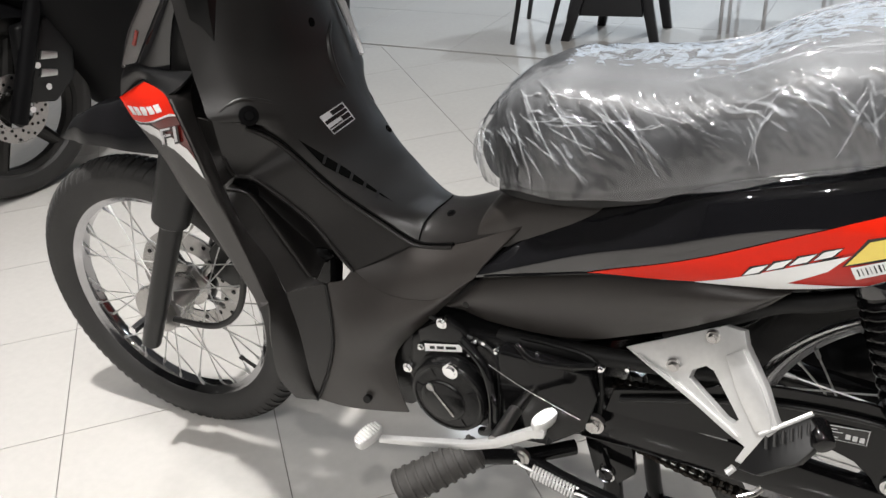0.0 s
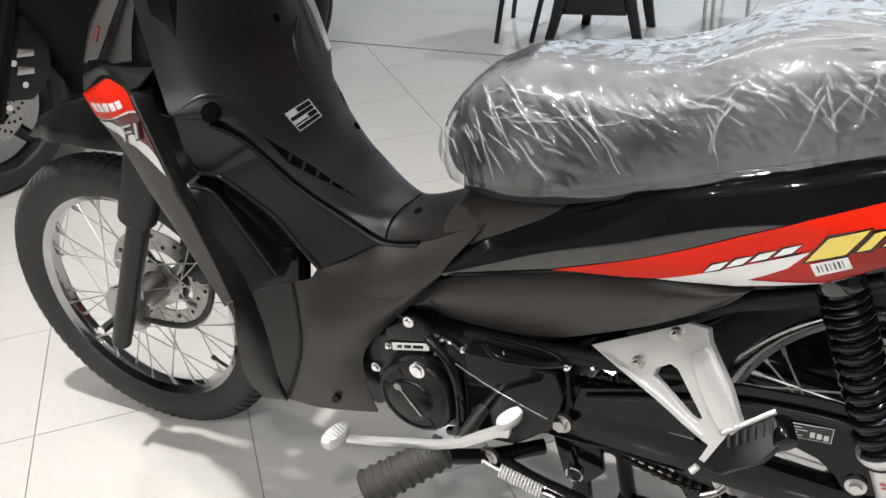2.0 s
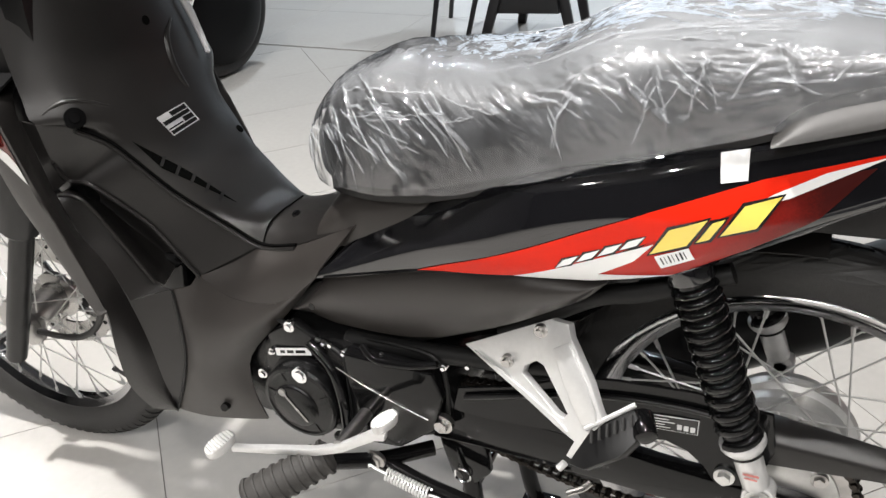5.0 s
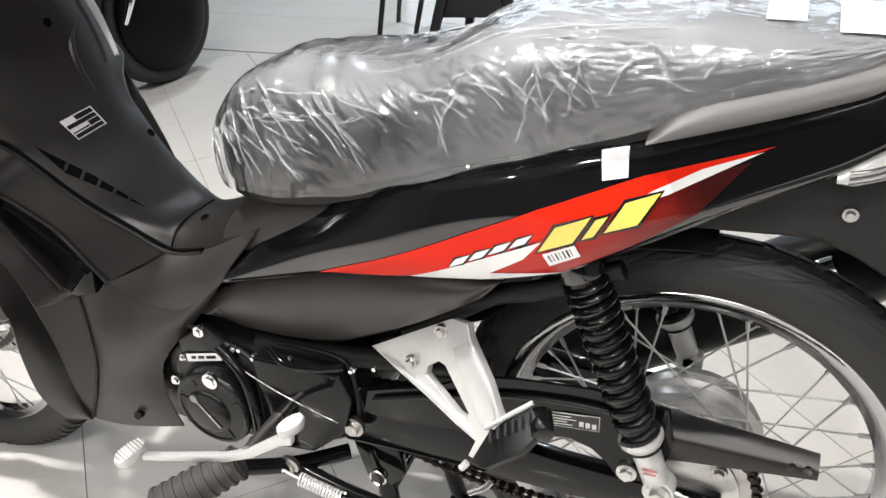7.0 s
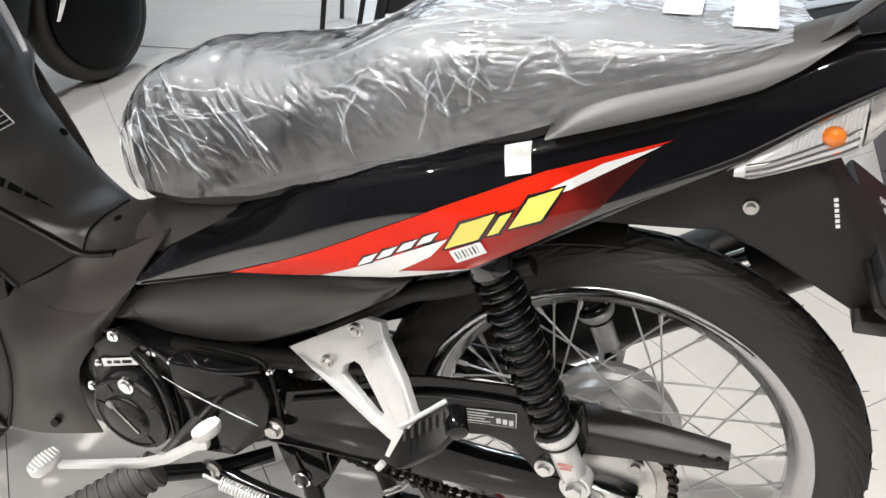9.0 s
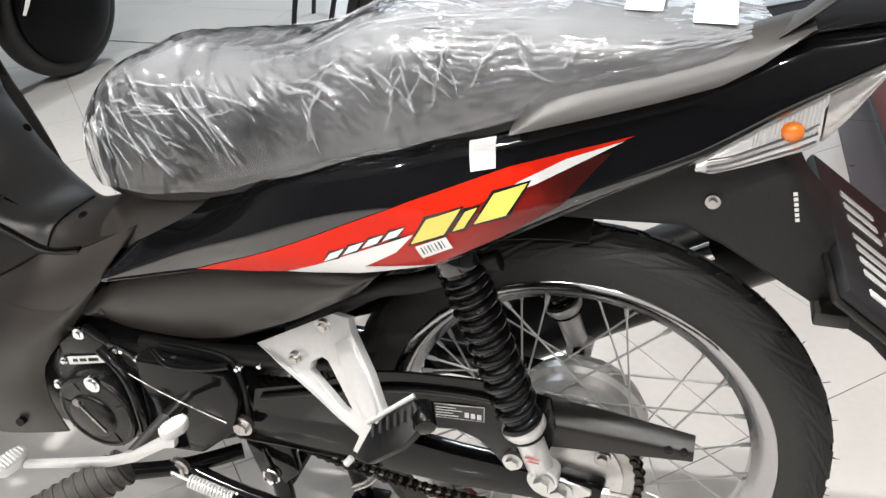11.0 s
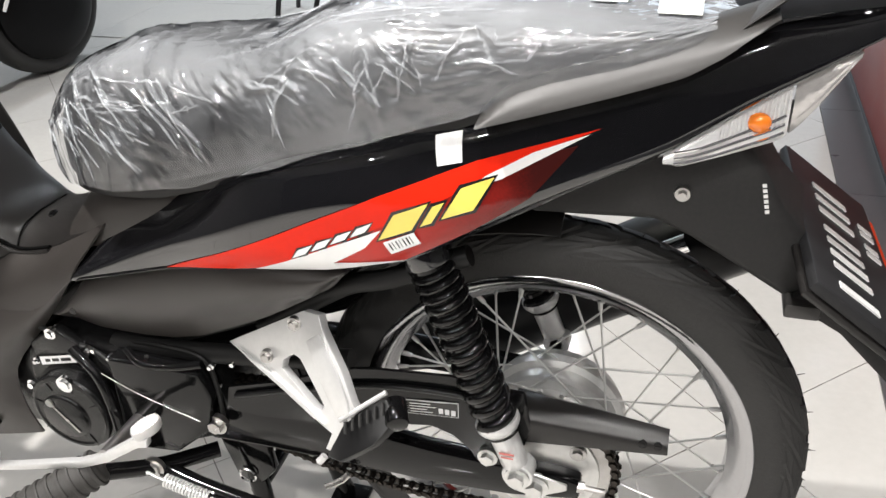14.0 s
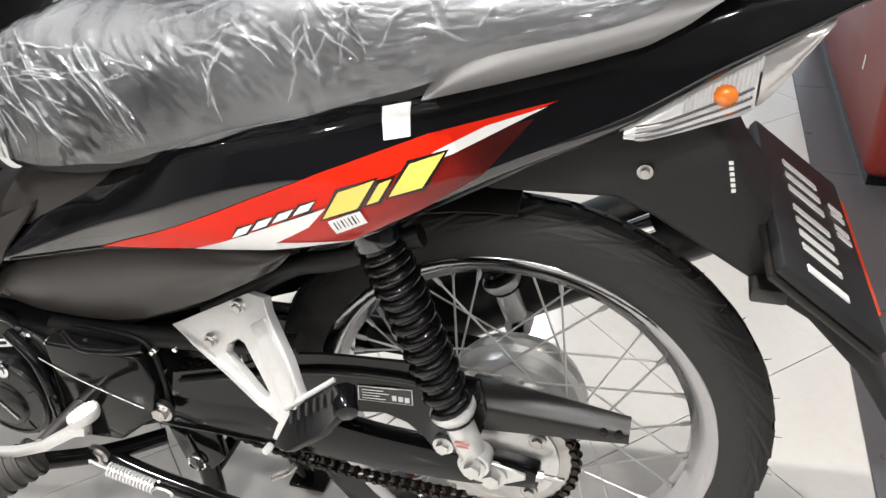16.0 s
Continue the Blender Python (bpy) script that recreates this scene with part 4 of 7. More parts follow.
# inner shield: rounded upper face from the groove across the centre
rows = []
for gx, gy, gz, cx, cz in ((0.290, 0.135, 0.90, 0.36, 0.93), (0.315, 0.150, 0.80, 0.385, 0.83), (0.333, 0.160, 0.748, 0.402, 0.762), (0.349, 0.166, 0.722, 0.415, 0.720), (0.376, 0.130, 0.7065, 0.428, 0.690), (0.406, 0.105, 0.677, 0.444, 0.655), (0.436, 0.094, 0.644, 0.465, 0.622), (0.466, 0.085, 0.611, 0.492, 0.595), (0.498, 0.077, 0.587, 0.52, 0.577), (0.530, 0.070, 0.564, 0.545, 0.568), (0.576, 0.065, 0.5395, 0.582, 0.566), (0.632, 0.070, 0.5505, 0.628, 0.578), (0.693, 0.080, 0.5815, 0.680, 0.602), (0.735, 0.086, 0.604, 0.72, 0.64)):
    row = []
    for k in range(21):
        q = -1 + k / 10
        s = (1 - abs(q) ** 2.6) ** 0.75
        row.append((gx + (cx - gx) * s, gy * q, gz + (cz - gz) * s))
    rows.append(row)
cols = [spline([r[k] for r in rows], 4) for k in range(21)]
bm = bmesh.new()
loft(bm, cols)
if sum(f.normal.x for f in bm.faces) < 0:
    bmesh.ops.reverse_faces(bm, faces=bm.faces)
inner = part("inner_shield", thick(bm, 0.004), MATTE, bike, "matte black inner leg shield and tunnel")

# fasteners, label, slots, hook and seams on the inner shield
def face_patch(name, a, b, c, d, mat, parent, lift=0.0015, label="", n=8):
    """A thin film over four corners, laid on the nearest face of the inner shield."""
    me = inner.data
    tree = bvhtree.BVHTree.FromPolygons([v.co for v in me.vertices], [tuple(q.vertices) for q in me.polygons])
    a, b, c, d = (Vector(q) for q in (a, b, c, d))
    eye = Vector((1.12, -0.90, 1.08))
    grid = []
    for i in range(n + 1):
        row = []
        for k in range(n + 1):
            p = a.lerp(b, k / n).lerp(d.lerp(c, k / n), i / n)
            out = (eye - p).normalized()
            hit, nor, _, _ = tree.ray_cast(p + out * 0.12, -out, 0.3)
            row.append((hit + out * lift) if hit else p)
        grid.append(row)
    bm = bmesh.new()
    loft(bm, grid)
    if sum(f.normal.dot(eye - f.calc_center_median()) for f in bm.faces) < 0:
        bmesh.ops.reverse_faces(bm, faces=bm.faces)
    return part(name, bm, mat, parent, label)


La, Lb, Lc, Ld = (0.388, 0.0, 0.671), (0.426, 0.010, 0.694), (0.440, 0.016, 0.668), (0.410, 0.0, 0.647)
tag = face_patch("caution_label", La, Lb, Lc, Ld, SILVERDEC, inner, 0.0012, "silver and black caution label")


def label_at(u, v):
    a, b, c, d = (Vector(q) for q in (La, Lb, Lc, Ld))
    return tuple(a.lerp(b, u).lerp(d.lerp(c, u), v))


for u0, u1, v0, v1 in ((0.42, 0.96, 0.05, 0.26), (0.04, 0.96, 0.30, 0.48), (0.62, 0.96, 0.52, 0.74), (0.04, 0.58, 0.66, 0.72), (0.04, 0.96, 0.78, 0.95)):
    face_patch("label_bar", label_at(u0, v0), label_at(u1, v0), label_at(u1, v1), label_at(u0, v1), BLACKDEC, tag, 0.0020, n=3)
SLOT = material("slot_dark", (0.002, 0.002, 0.002), 0.8, spread=0.2, spec=0.04)
slot = face_patch("air_slot", (0.417, -0.087, 0.675), (0.466, -0.056, 0.627), (0.517, -0.029, 0.573), (0.446, -0.078, 0.637), SLOT, inner, 0.0012, "dark air slots", n=10)
for k in range(5):
    t = 0.30 + 0.14 * k
    p = Vector((0.417, -0.087, 0.675)).lerp(Vector((0.517, -0.029, 0.573)), t)
    face_patch("slot_bar", p + Vector((-0.003, 0.0, 0.006)), p + Vector((0.002, 0.0, 0.006)), p + Vector((-0.001, -0.006, -0.006)), p + Vector((-0.006, -0.006, -0.006)), SATIN, slot, 0.0022, n=2)
INNER_TREE = bvhtree.BVHTree.FromPolygons([v.co for v in inner.data.vertices], [tuple(q.vertices) for q in inner.data.polygons])


def inner_at(p):
    """The place and the outward normal of the inner shield on the rider's side of p."""
    p = Vector(p)
    out = (Vector((1.12, -0.90, 1.08)) - p).normalized()
    hit, nor, _, _ = INNER_TREE.ray_cast(p + out * 0.15, -out, 0.4)
    return (hit, nor if nor.dot(out) > 0 else -nor) if hit else (p, out)


hit, nor = inner_at((0.339, -0.089, 0.700))
bm = bmesh.new()
rod(bm, hit - nor * 0.004, hit + nor * 0.003, 0.0140, 0.0125, n=28)
rod(bm, hit + nor * 0.002, hit + nor * 0.0065, 0.0075, 0.0062, n=20)
part("shield_screw", bm, FRAMEBLK, bike, "black shield screw")
hit, nor = inner_at((0.595, -0.006, 0.557))
bm = bmesh.new()
rod(bm, hit - nor * 0.003, hit + nor * 0.0022, 0.0068, 0.0058, n=18)
rod(bm, hit + nor * 0.002, hit + nor * 0.004, 0.0034, n=6)
part("tunnel_screw", bm, FRAMEBLK, bike)
bm = bmesh.new()
rod(bm, (0.500, -0.118, 0.292), (0.502, -0.131, 0.295), 0.006, n=16)
part("lower_screw", bm, FRAMEBLK, bike)
part("seam", tube(bmesh.new(), [Vector(q) + Vector((0.001, -0.003, 0.0015)) for q in GROOVE[1:7]], 0.0022, 8), SLOT, bike, "dark seam below the tunnel")
part("seam_lip", tube(bmesh.new(), [Vector(q) + Vector((-0.001, -0.0045, -0.0035)) for q in GROOVE[1:7]], 0.0028, 8), MATTE, bike)
part("seam", tube(bmesh.new(), [(0.576, -0.066, 0.541), (0.5765, -0.048, 0.5595), (0.580, -0.020, 0.5668), (0.582, 0.0, 0.5672), (0.580, 0.03, 0.5645)], 0.0012, 6), FRAMEBLK, bike)
def relief(name, pts, r, mat=MATTE, label=""):
    """A moulded bead, half sunk into the inner shield."""
    line = []
    for q in pts:
        hit, nor = inner_at(q)
        line.append(hit - nor * r * 0.35)
    return part(name, tube(bmesh.new(), line, lambda t: r * (0.25 + 0.75 * math.sin(math.pi * min(1, max(0, t))) ** 0.5), 10), mat, inner, label)


relief("brow", [(0.350, -0.152, 0.728), (0.371, -0.137, 0.741), (0.388, -0.118, 0.737), (0.405, -0.094, 0.724)], 0.0032, MATTE, "raised brow over the side panel")
relief("recess_edge", [(0.389, 0.062, 0.795), (0.398, 0.036, 0.776), (0.405, 0.027, 0.750), (0.413, 0.027, 0.724), (0.420, 0.032, 0.706)], 0.006, MATTE, "rim of the recess in the inner shield")
face_patch("recess", (0.389, 0.066, 0.797), (0.391, 0.086, 0.790), (0.412, 0.060, 0.735), (0.406, 0.032, 0.750), MATTE, inner, 0.0010, "dark recess in the inner shield", n=6)
for q in ((0.4518, 0.0801, 0.6306), (0.3916, 0.011, 0.8027)):
    hit, nor = inner_at(q)
    part("clip_hole", rod(bmesh.new(), hit - nor * 0.003, hit + nor * 0.0007, 0.0062, n=16), SLOT, inner, "dark clip hole")
bm = bmesh.new()
tube(bm, [(0.375, 0.10, 0.825), (0.385, 0.105, 0.79), (0.393, 0.105, 0.765), (0.402, 0.102, 0.745), (0.408, 0.098, 0.735)], lambda t: 0.006 - 0.0025 * t, 8)
part("bag_hook", bm, SILVERDEC, bike, "pale plastic bag hook")
# headlamp-side indicator with clear lens, above the cowl
IND = [(0.178, -0.136, 0.766), (0.202, -0.136, 0.813), (0.241, -0.136, 0.858), (0.272, -0.136, 0.900)]
INDB = [(0.204, -0.134, 0.775), (0.236, -0.134, 0.815), (0.273, -0.133, 0.860), (0.305, -0.132, 0.900)]
patch("indicator_lens", [IND, [tuple((Vector(a) + Vector(b)) / 2 + Vector((-0.004, -0.008, 0.002))) for a, b in zip(IND, INDB)], INDB], material("clear_indicator", (0.045, 0.040, 0.040), 0.10, 0.4, spread=0.5, scale=90, coat=1.0, bump=0.6, bump_scale=150), "clear front indicator lens with reddish bulb")
bm = bmesh.new()
rod(bm, (0.2150, -0.1395, 0.802), (0.2270, -0.1400, 0.821), 0.0030, 0.0025, n=14)
part("indicator_bulb", bm, material("red_bulb", (0.20, 0.02, 0.015), 0.15, spread=0.2, coat=0.5), bike, "red indicator bulb")
patch("headlight_cowl", [[(0.203, -0.1325, 0.774), (0.235, -0.1325, 0.815), (0.272, -0.1315, 0.86), (0.304, -0.131, 0.90)], [(0.236, -0.137, 0.772), (0.258, -0.138, 0.816), (0.287, -0.138, 0.86), (0.315, -0.137, 0.90)], [(0.262, -0.134, 0.768), (0.280, -0.136, 0.817), (0.302, -0.137, 0.86), (0.325, -0.137, 0.90)]], GLOSS, "gloss black headlight cowl side", n=16)
patch("cowl_cap", [[(0.178, -0.134, 0.765), (0.205, -0.131, 0.774), (0.255, -0.130, 0.769), (0.310, -0.140, 0.775)], [(0.168, -0.136, 0.748), (0.208, -0.142, 0.766), (0.256, -0.152, 0.769), (0.312, -0.168, 0.765)], [(0.152, -0.129, 0.722), (0.206, -0.135, 0.7525), (0.250, -0.158, 0.7575), (0.300, -0.183, 0.7560)]], SATIN, "black cap above the cowl", n=20)
patch("cowl_back", [CREASE[:4], [(0.285, -0.115, 0.752), (0.305, -0.145, 0.755), (0.318, -0.162, 0.735), (0.322, -0.163, 0.715)]], MATTE, "matte black back of the cowl", n=16)

# dark bodywork above and behind the cowl that closes the front of the bike
bm = bmesh.new()
rows = []
for x0, w, z0, z1 in ((0.225, 0.100, 0.70, 0.76), (0.24, 0.122, 0.62, 0.86), (0.28, 0.132, 0.56, 0.96), (0.32, 0.138, 0.52, 0.99), (0.345, 0.130, 0.52, 0.99)):
    rows.append([(x0, w * math.copysign(abs(math.cos(a)) ** 0.6, math.cos(a)), (z0 + z1) / 2 + (z1 - z0) / 2 * math.copysign(abs(math.sin(a)) ** 0.6, math.sin(a))) for a in [2 * math.pi * k / 32 for k in range(32)]])
part("front_body", loft(bm, rows, close=True, cap=True), SATIN, bike, "black front body behind the cowl")
bm = bmesh.new()  # unseen handlebar cover and bar above the front body, added to shade the inner shield
rows = []
for x0, w, z0, z1 in ((0.235, 0.06, 0.945, 1.00), (0.26, 0.105, 0.925, 1.035), (0.32, 0.145, 0.915, 1.065), (0.40, 0.165, 0.925, 1.070), (0.455, 0.13, 0.955, 1.050), (0.475, 0.07, 0.985, 1.030)):
    rows.append([(x0, w * math.copysign(abs(math.cos(a)) ** 0.7, math.cos(a)), (z0 + z1) / 2 + (z1 - z0) / 2 * math.copysign(abs(math.sin(a)) ** 0.7, math.sin(a))) for a in [2 * math.pi * k / 28 for k in range(28)]])
part("handlebar_cover", loft(bm, rows, close=True, cap=True), MATTE, bike, "black handlebar cover")
for side in (-1, 1):
    part("handlebar", tube(bmesh.new(), [(0.40, side * 0.13, 1.005), (0.42, side * 0.20, 1.015), (0.445, side * 0.27, 1.010)], 0.011, 12), FRAMEBLK, bike, "black steel handlebar")
    part("grip", tube(bmesh.new(), [(0.440, side * 0.255, 1.011), (0.462, side * 0.31, 1.004), (0.485, side * 0.365, 0.996)], 0.0165, 16), RUBBER, bike, "ribbed black rubber grip")

patch("panel_backing", [[(0.49, -0.093, 0.503), (0.54, -0.064, 0.552), (0.59, -0.060, 0.540), (0.64, -0.064, 0.548)], [(0.475, -0.100, 0.475), (0.52, -0.098, 0.470), (0.57, -0.094, 0.466), (0.63, -0.086, 0.49)]], MATTE, "", n=12)

# ---- seat, and the clear plastic cover pulled over it ----
SEAT = [(0.652, 0.020, 0.668, 0.688), (0.667, 0.052, 0.658, 0.718), (0.705, 0.086, 0.654, 0.763), (0.760, 0.106, 0.660, 0.787), (0.83, 0.118, 0.671, 0.792), (0.90, 0.125, 0.693, 0.796), (0.96, 0.130, 0.712, 0.809), (1.01, 0.132, 0.728, 0.835), (1.06, 0.132, 0.745, 0.850), (1.12, 0.130, 0.764, 0.857), (1.20, 0.126, 0.793, 0.860), (1.30, 0.114, 0.826, 0.856), (1.355, 0.098, 0.840, 0.852), (1.385, 0.060, 0.844, 0.849)]


def seat_at(x):
    out = []
    for c in (1, 2, 3):
        out.append(soft([(r[0], r[c]) for r in SEAT], x, 0.014))
    return out


def seat_point(x, a, inset=0.0):
    """A point on the seat: a runs from 0 at the left lower edge over the top to pi."""
    w, zb, zt = seat_at(x)
    c, s = math.cos(a), math.sin(a)
    square = min(1, max(0, (x - 0.96) / 0.09))  # the pillion part has a squarer edge
    return Vector((x, -(w - inset) * math.copysign(abs(c) ** (0.62 - 0.14 * square), c), zb + (zt - inset * 0.7 - zb) * abs(s) ** (0.72 - 0.16 * square)))


VINYL = material("black_vinyl", (0.022, 0.022, 0.023), 0.42, spread=0.05, scale=12, bump=0.0)
bm = bmesh.new()
rows = [[seat_point(0.659 + (1.378 - 0.659) * i / 60, math.pi * k / 28, 0.010) for k in range(29)] for i in range(61)]
part("seat", loft(bm, rows, cap=True), VINYL, bike, "black vinyl two-up seat")
bm = bmesh.new()  # black base rail between seat and body shell
rows = [[(x, -(seat_at(x)[0] - 0.012), seat_at(x)[1] + 0.012), (x, -(seat_at(x)[0] - 0.010), seat_at(x)[1] - 0.016), (x, (seat_at(x)[0] - 0.010), seat_at(x)[1] - 0.016), (x, (seat_at(x)[0] - 0.012), seat_at(x)[1] + 0.012)] for x in [0.70 + 0.66 * i / 40 for i in range(41)]]
part("seat_base", loft(bm, rows, cap=True), SATIN, bike, "black plastic seat base")
bm = bmesh.new()  # cover under the nose of the seat
rows = []
for x, w, z0, z1 in ((0.668, 0.074, 0.556, 0.596), (0.70, 0.082, 0.565, 0.635), (0.74, 0.088, 0.58, 0.668), (0.80, 0.092, 0.60, 0.68), (0.86, 0.094, 0.62, 0.69)):
    rows.append([(x, -w * math.cos(a) if abs(math.cos(a)) > 0.01 else 0, z0 + (z1 - z0) * math.sin(a) ** 0.5) for a in [math.pi * k / 16 for k in range(17)]])
part("nose_cover", loft(bm, rows, cap=True), COVERPL, bike, "matte black cover below the seat nose")


def film():
    """Thin clear polythene: see-through between whitened creases, with sharp glints on its facets."""
    m = bpy.data.materials.new("clear_polythene")
    m.use_nodes = True
    nt = m.node_tree
    nt.nodes.clear()

    def node(kind, **values):
        n = nt.nodes.new(kind)
        for k, v in values.items():
            n.inputs[k.replace("_", " ")].default_value = v
        return n

    def math_of(op, a, b=None, clamp=False):
        n = nt.nodes.new("ShaderNodeMath")
        n.operation, n.use_clamp = op, clamp
        for i, q in enumerate((a, b)):
            if q is None:
                continue
            if isinstance(q, (int, float)):
                n.inputs[i].default_value = q
            else:
                nt.links.new(q, n.inputs[i])
        return n.outputs[0]

    def ramp(value, a, b, c, d):
        n = node("ShaderNodeMapRange", From_Min=a, From_Max=b, To_Min=c, To_Max=d)
        nt.links.new(value, n.inputs["Value"])
        return n.outputs[0]

    co = nt.nodes.new("ShaderNodeTexCoord")
    warp = node("ShaderNodeTexNoise", Scale=9, Detail=3)
    nt.links.new(co.outputs["Object"], warp.inputs["Vector"])
    bent = nt.nodes.new("ShaderNodeVectorMath")
    bent.operation = "MULTIPLY_ADD"
    bent.inputs[1].default_value = (0.010, 0.010, 0.010)
    nt.links.new(warp.outputs["Color"], bent.inputs[0])
    nt.links.new(co.outputs["Object"], bent.inputs[2])

    def folds(scale, rotation, size, detail):
        """Distance from the folds of one family: zero on a crease."""
        mp = nt.nodes.new("ShaderNodeMapping")
        mp.vector_type = "TEXTURE"
        mp.inputs["Scale"].default_value, mp.inputs["Rotation"].default_value = scale, rotation
        nt.links.new(bent.outputs[0], mp.inputs["Vector"])
        tx = node("ShaderNodeTexNoise", Scale=size, Detail=detail, Roughness=0.55)
        nt.links.new(mp.outputs[0], tx.inputs["Vector"])
        return math_of("ABSOLUTE", math_of("SUBTRACT", tx.outputs["Fac"], 0.5))

    def shards(scale, rotation, size):
        """A tilt of its own for each of many small flat facets."""
        mp = nt.nodes.new("ShaderNodeMapping")
        mp.vector_type = "TEXTURE"
        mp.inputs["Scale"].default_value, mp.inputs["Rotation"].default_value = scale, rotation
        nt.links.new(bent.outputs[0], mp.inputs["Vector"])
        tx = node("ShaderNodeTexVoronoi", Scale=size)
        nt.links.new(mp.outputs[0], tx.inputs["Vector"])
        return tx.outputs["Color"]

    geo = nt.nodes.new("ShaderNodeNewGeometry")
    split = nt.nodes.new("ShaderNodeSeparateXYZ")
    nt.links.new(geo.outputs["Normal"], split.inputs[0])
    # upward faces get more milk: the light from above is put into the colour
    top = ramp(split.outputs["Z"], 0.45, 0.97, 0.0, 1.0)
    down = folds((1.0, 2.5, 6.0), (0, -0.40, 0), 24, 1)
    along = folds((6.0, 1.0, 1.4), (0, 0, -0.25), 60, 2)
    facet_a = shards((1.0, 1.6, 2.6), (0, -0.6, 0.2), 75)
    facet_b = shards((2.0, 1.2, 1.0), (0.3, 0.6, 0), 210)
    cloud = node("ShaderNodeTexNoise", Scale=11, Detail=7)
    nt.links.new(bent.outputs[0], cloud.inputs["Vector"])
    top_lit_haze = math_of("ADD", ramp(cloud.outputs["Fac"], 0.36, 0.68, 0.012, 0.095), math_of("MULTIPLY", top, 0.15))
    at = nt.nodes.new("ShaderNodeSeparateXYZ")
    nt.links.new(co.outputs["Object"], at.inputs[0])
    lit_veil = math_of("ADD", top_lit_haze, ramp(at.outputs["X"], 0.88, 1.08, 0.0, 0.09), clamp=True)  # milkier over the pillion part, standing in for lamp glare

    def vec(op, a, b):
        n = nt.nodes.new("ShaderNodeVectorMath")
        n.operation = op
        for i, q in enumerate((a, b)):
            if isinstance(q, tuple):
                n.inputs[i].default_value = q
            elif q is not None:
                nt.links.new(q, n.inputs[i])
        return n.outputs[0]

    height = math_of("ADD", math_of("MULTIPLY", down, 0.5), math_of("MULTIPLY", along, 0.5))
    bump = node("ShaderNodeBump", Strength=0.25, Distance=0.008)
    nt.links.new(height, bump.inputs["Height"])
    tilt = vec("ADD", vec("MULTIPLY", vec("SUBTRACT", facet_a, (0.5, 0.5, 0.5)), (0.15, 0.15, 0.15)), vec("MULTIPLY", vec("SUBTRACT", facet_b, (0.5, 0.5, 0.5)), (0.06, 0.06, 0.06)))
    facing = vec("NORMALIZE", vec("ADD", bump.outputs[0], tilt), None)
    clear, gloss, milk = nt.nodes.new("ShaderNodeBsdfTransparent"), node("ShaderNodeBsdfGlossy", Roughness=0.09), node("ShaderNodeBsdfDiffuse", Color=(0.76, 0.79, 0.83, 1))
    clear.inputs[0].default_value = (0.96, 0.96, 0.96, 1)
    gloss.inputs["Color"].default_value = (0.96, 0.97, 1.0, 1)
    fres = node("ShaderNodeFresnel", IOR=1.5)
    for n in (gloss, fres):
        nt.links.new(facing, n.inputs["Normal"])
    body, mix, out = nt.nodes.new("ShaderNodeMixShader"), nt.nodes.new("ShaderNodeMixShader"), nt.nodes.new("ShaderNodeOutputMaterial")
    nt.links.new(lit_veil, body.inputs[0])
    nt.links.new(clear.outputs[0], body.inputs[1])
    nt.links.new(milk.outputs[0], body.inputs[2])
    nt.links.new(math_of("MULTIPLY", fres.outputs[0], 1.7, clamp=True), mix.inputs[0])
    nt.links.new(body.outputs[0], mix.inputs[1])
    nt.links.new(gloss.outputs[0], mix.inputs[2])
    nt.links.new(mix.outputs[0], out.inputs["Surface"])
    return m


FILM = film()


NX, NA = 600, 200
HEM = 0.135  # metres of film for each radian round the seat


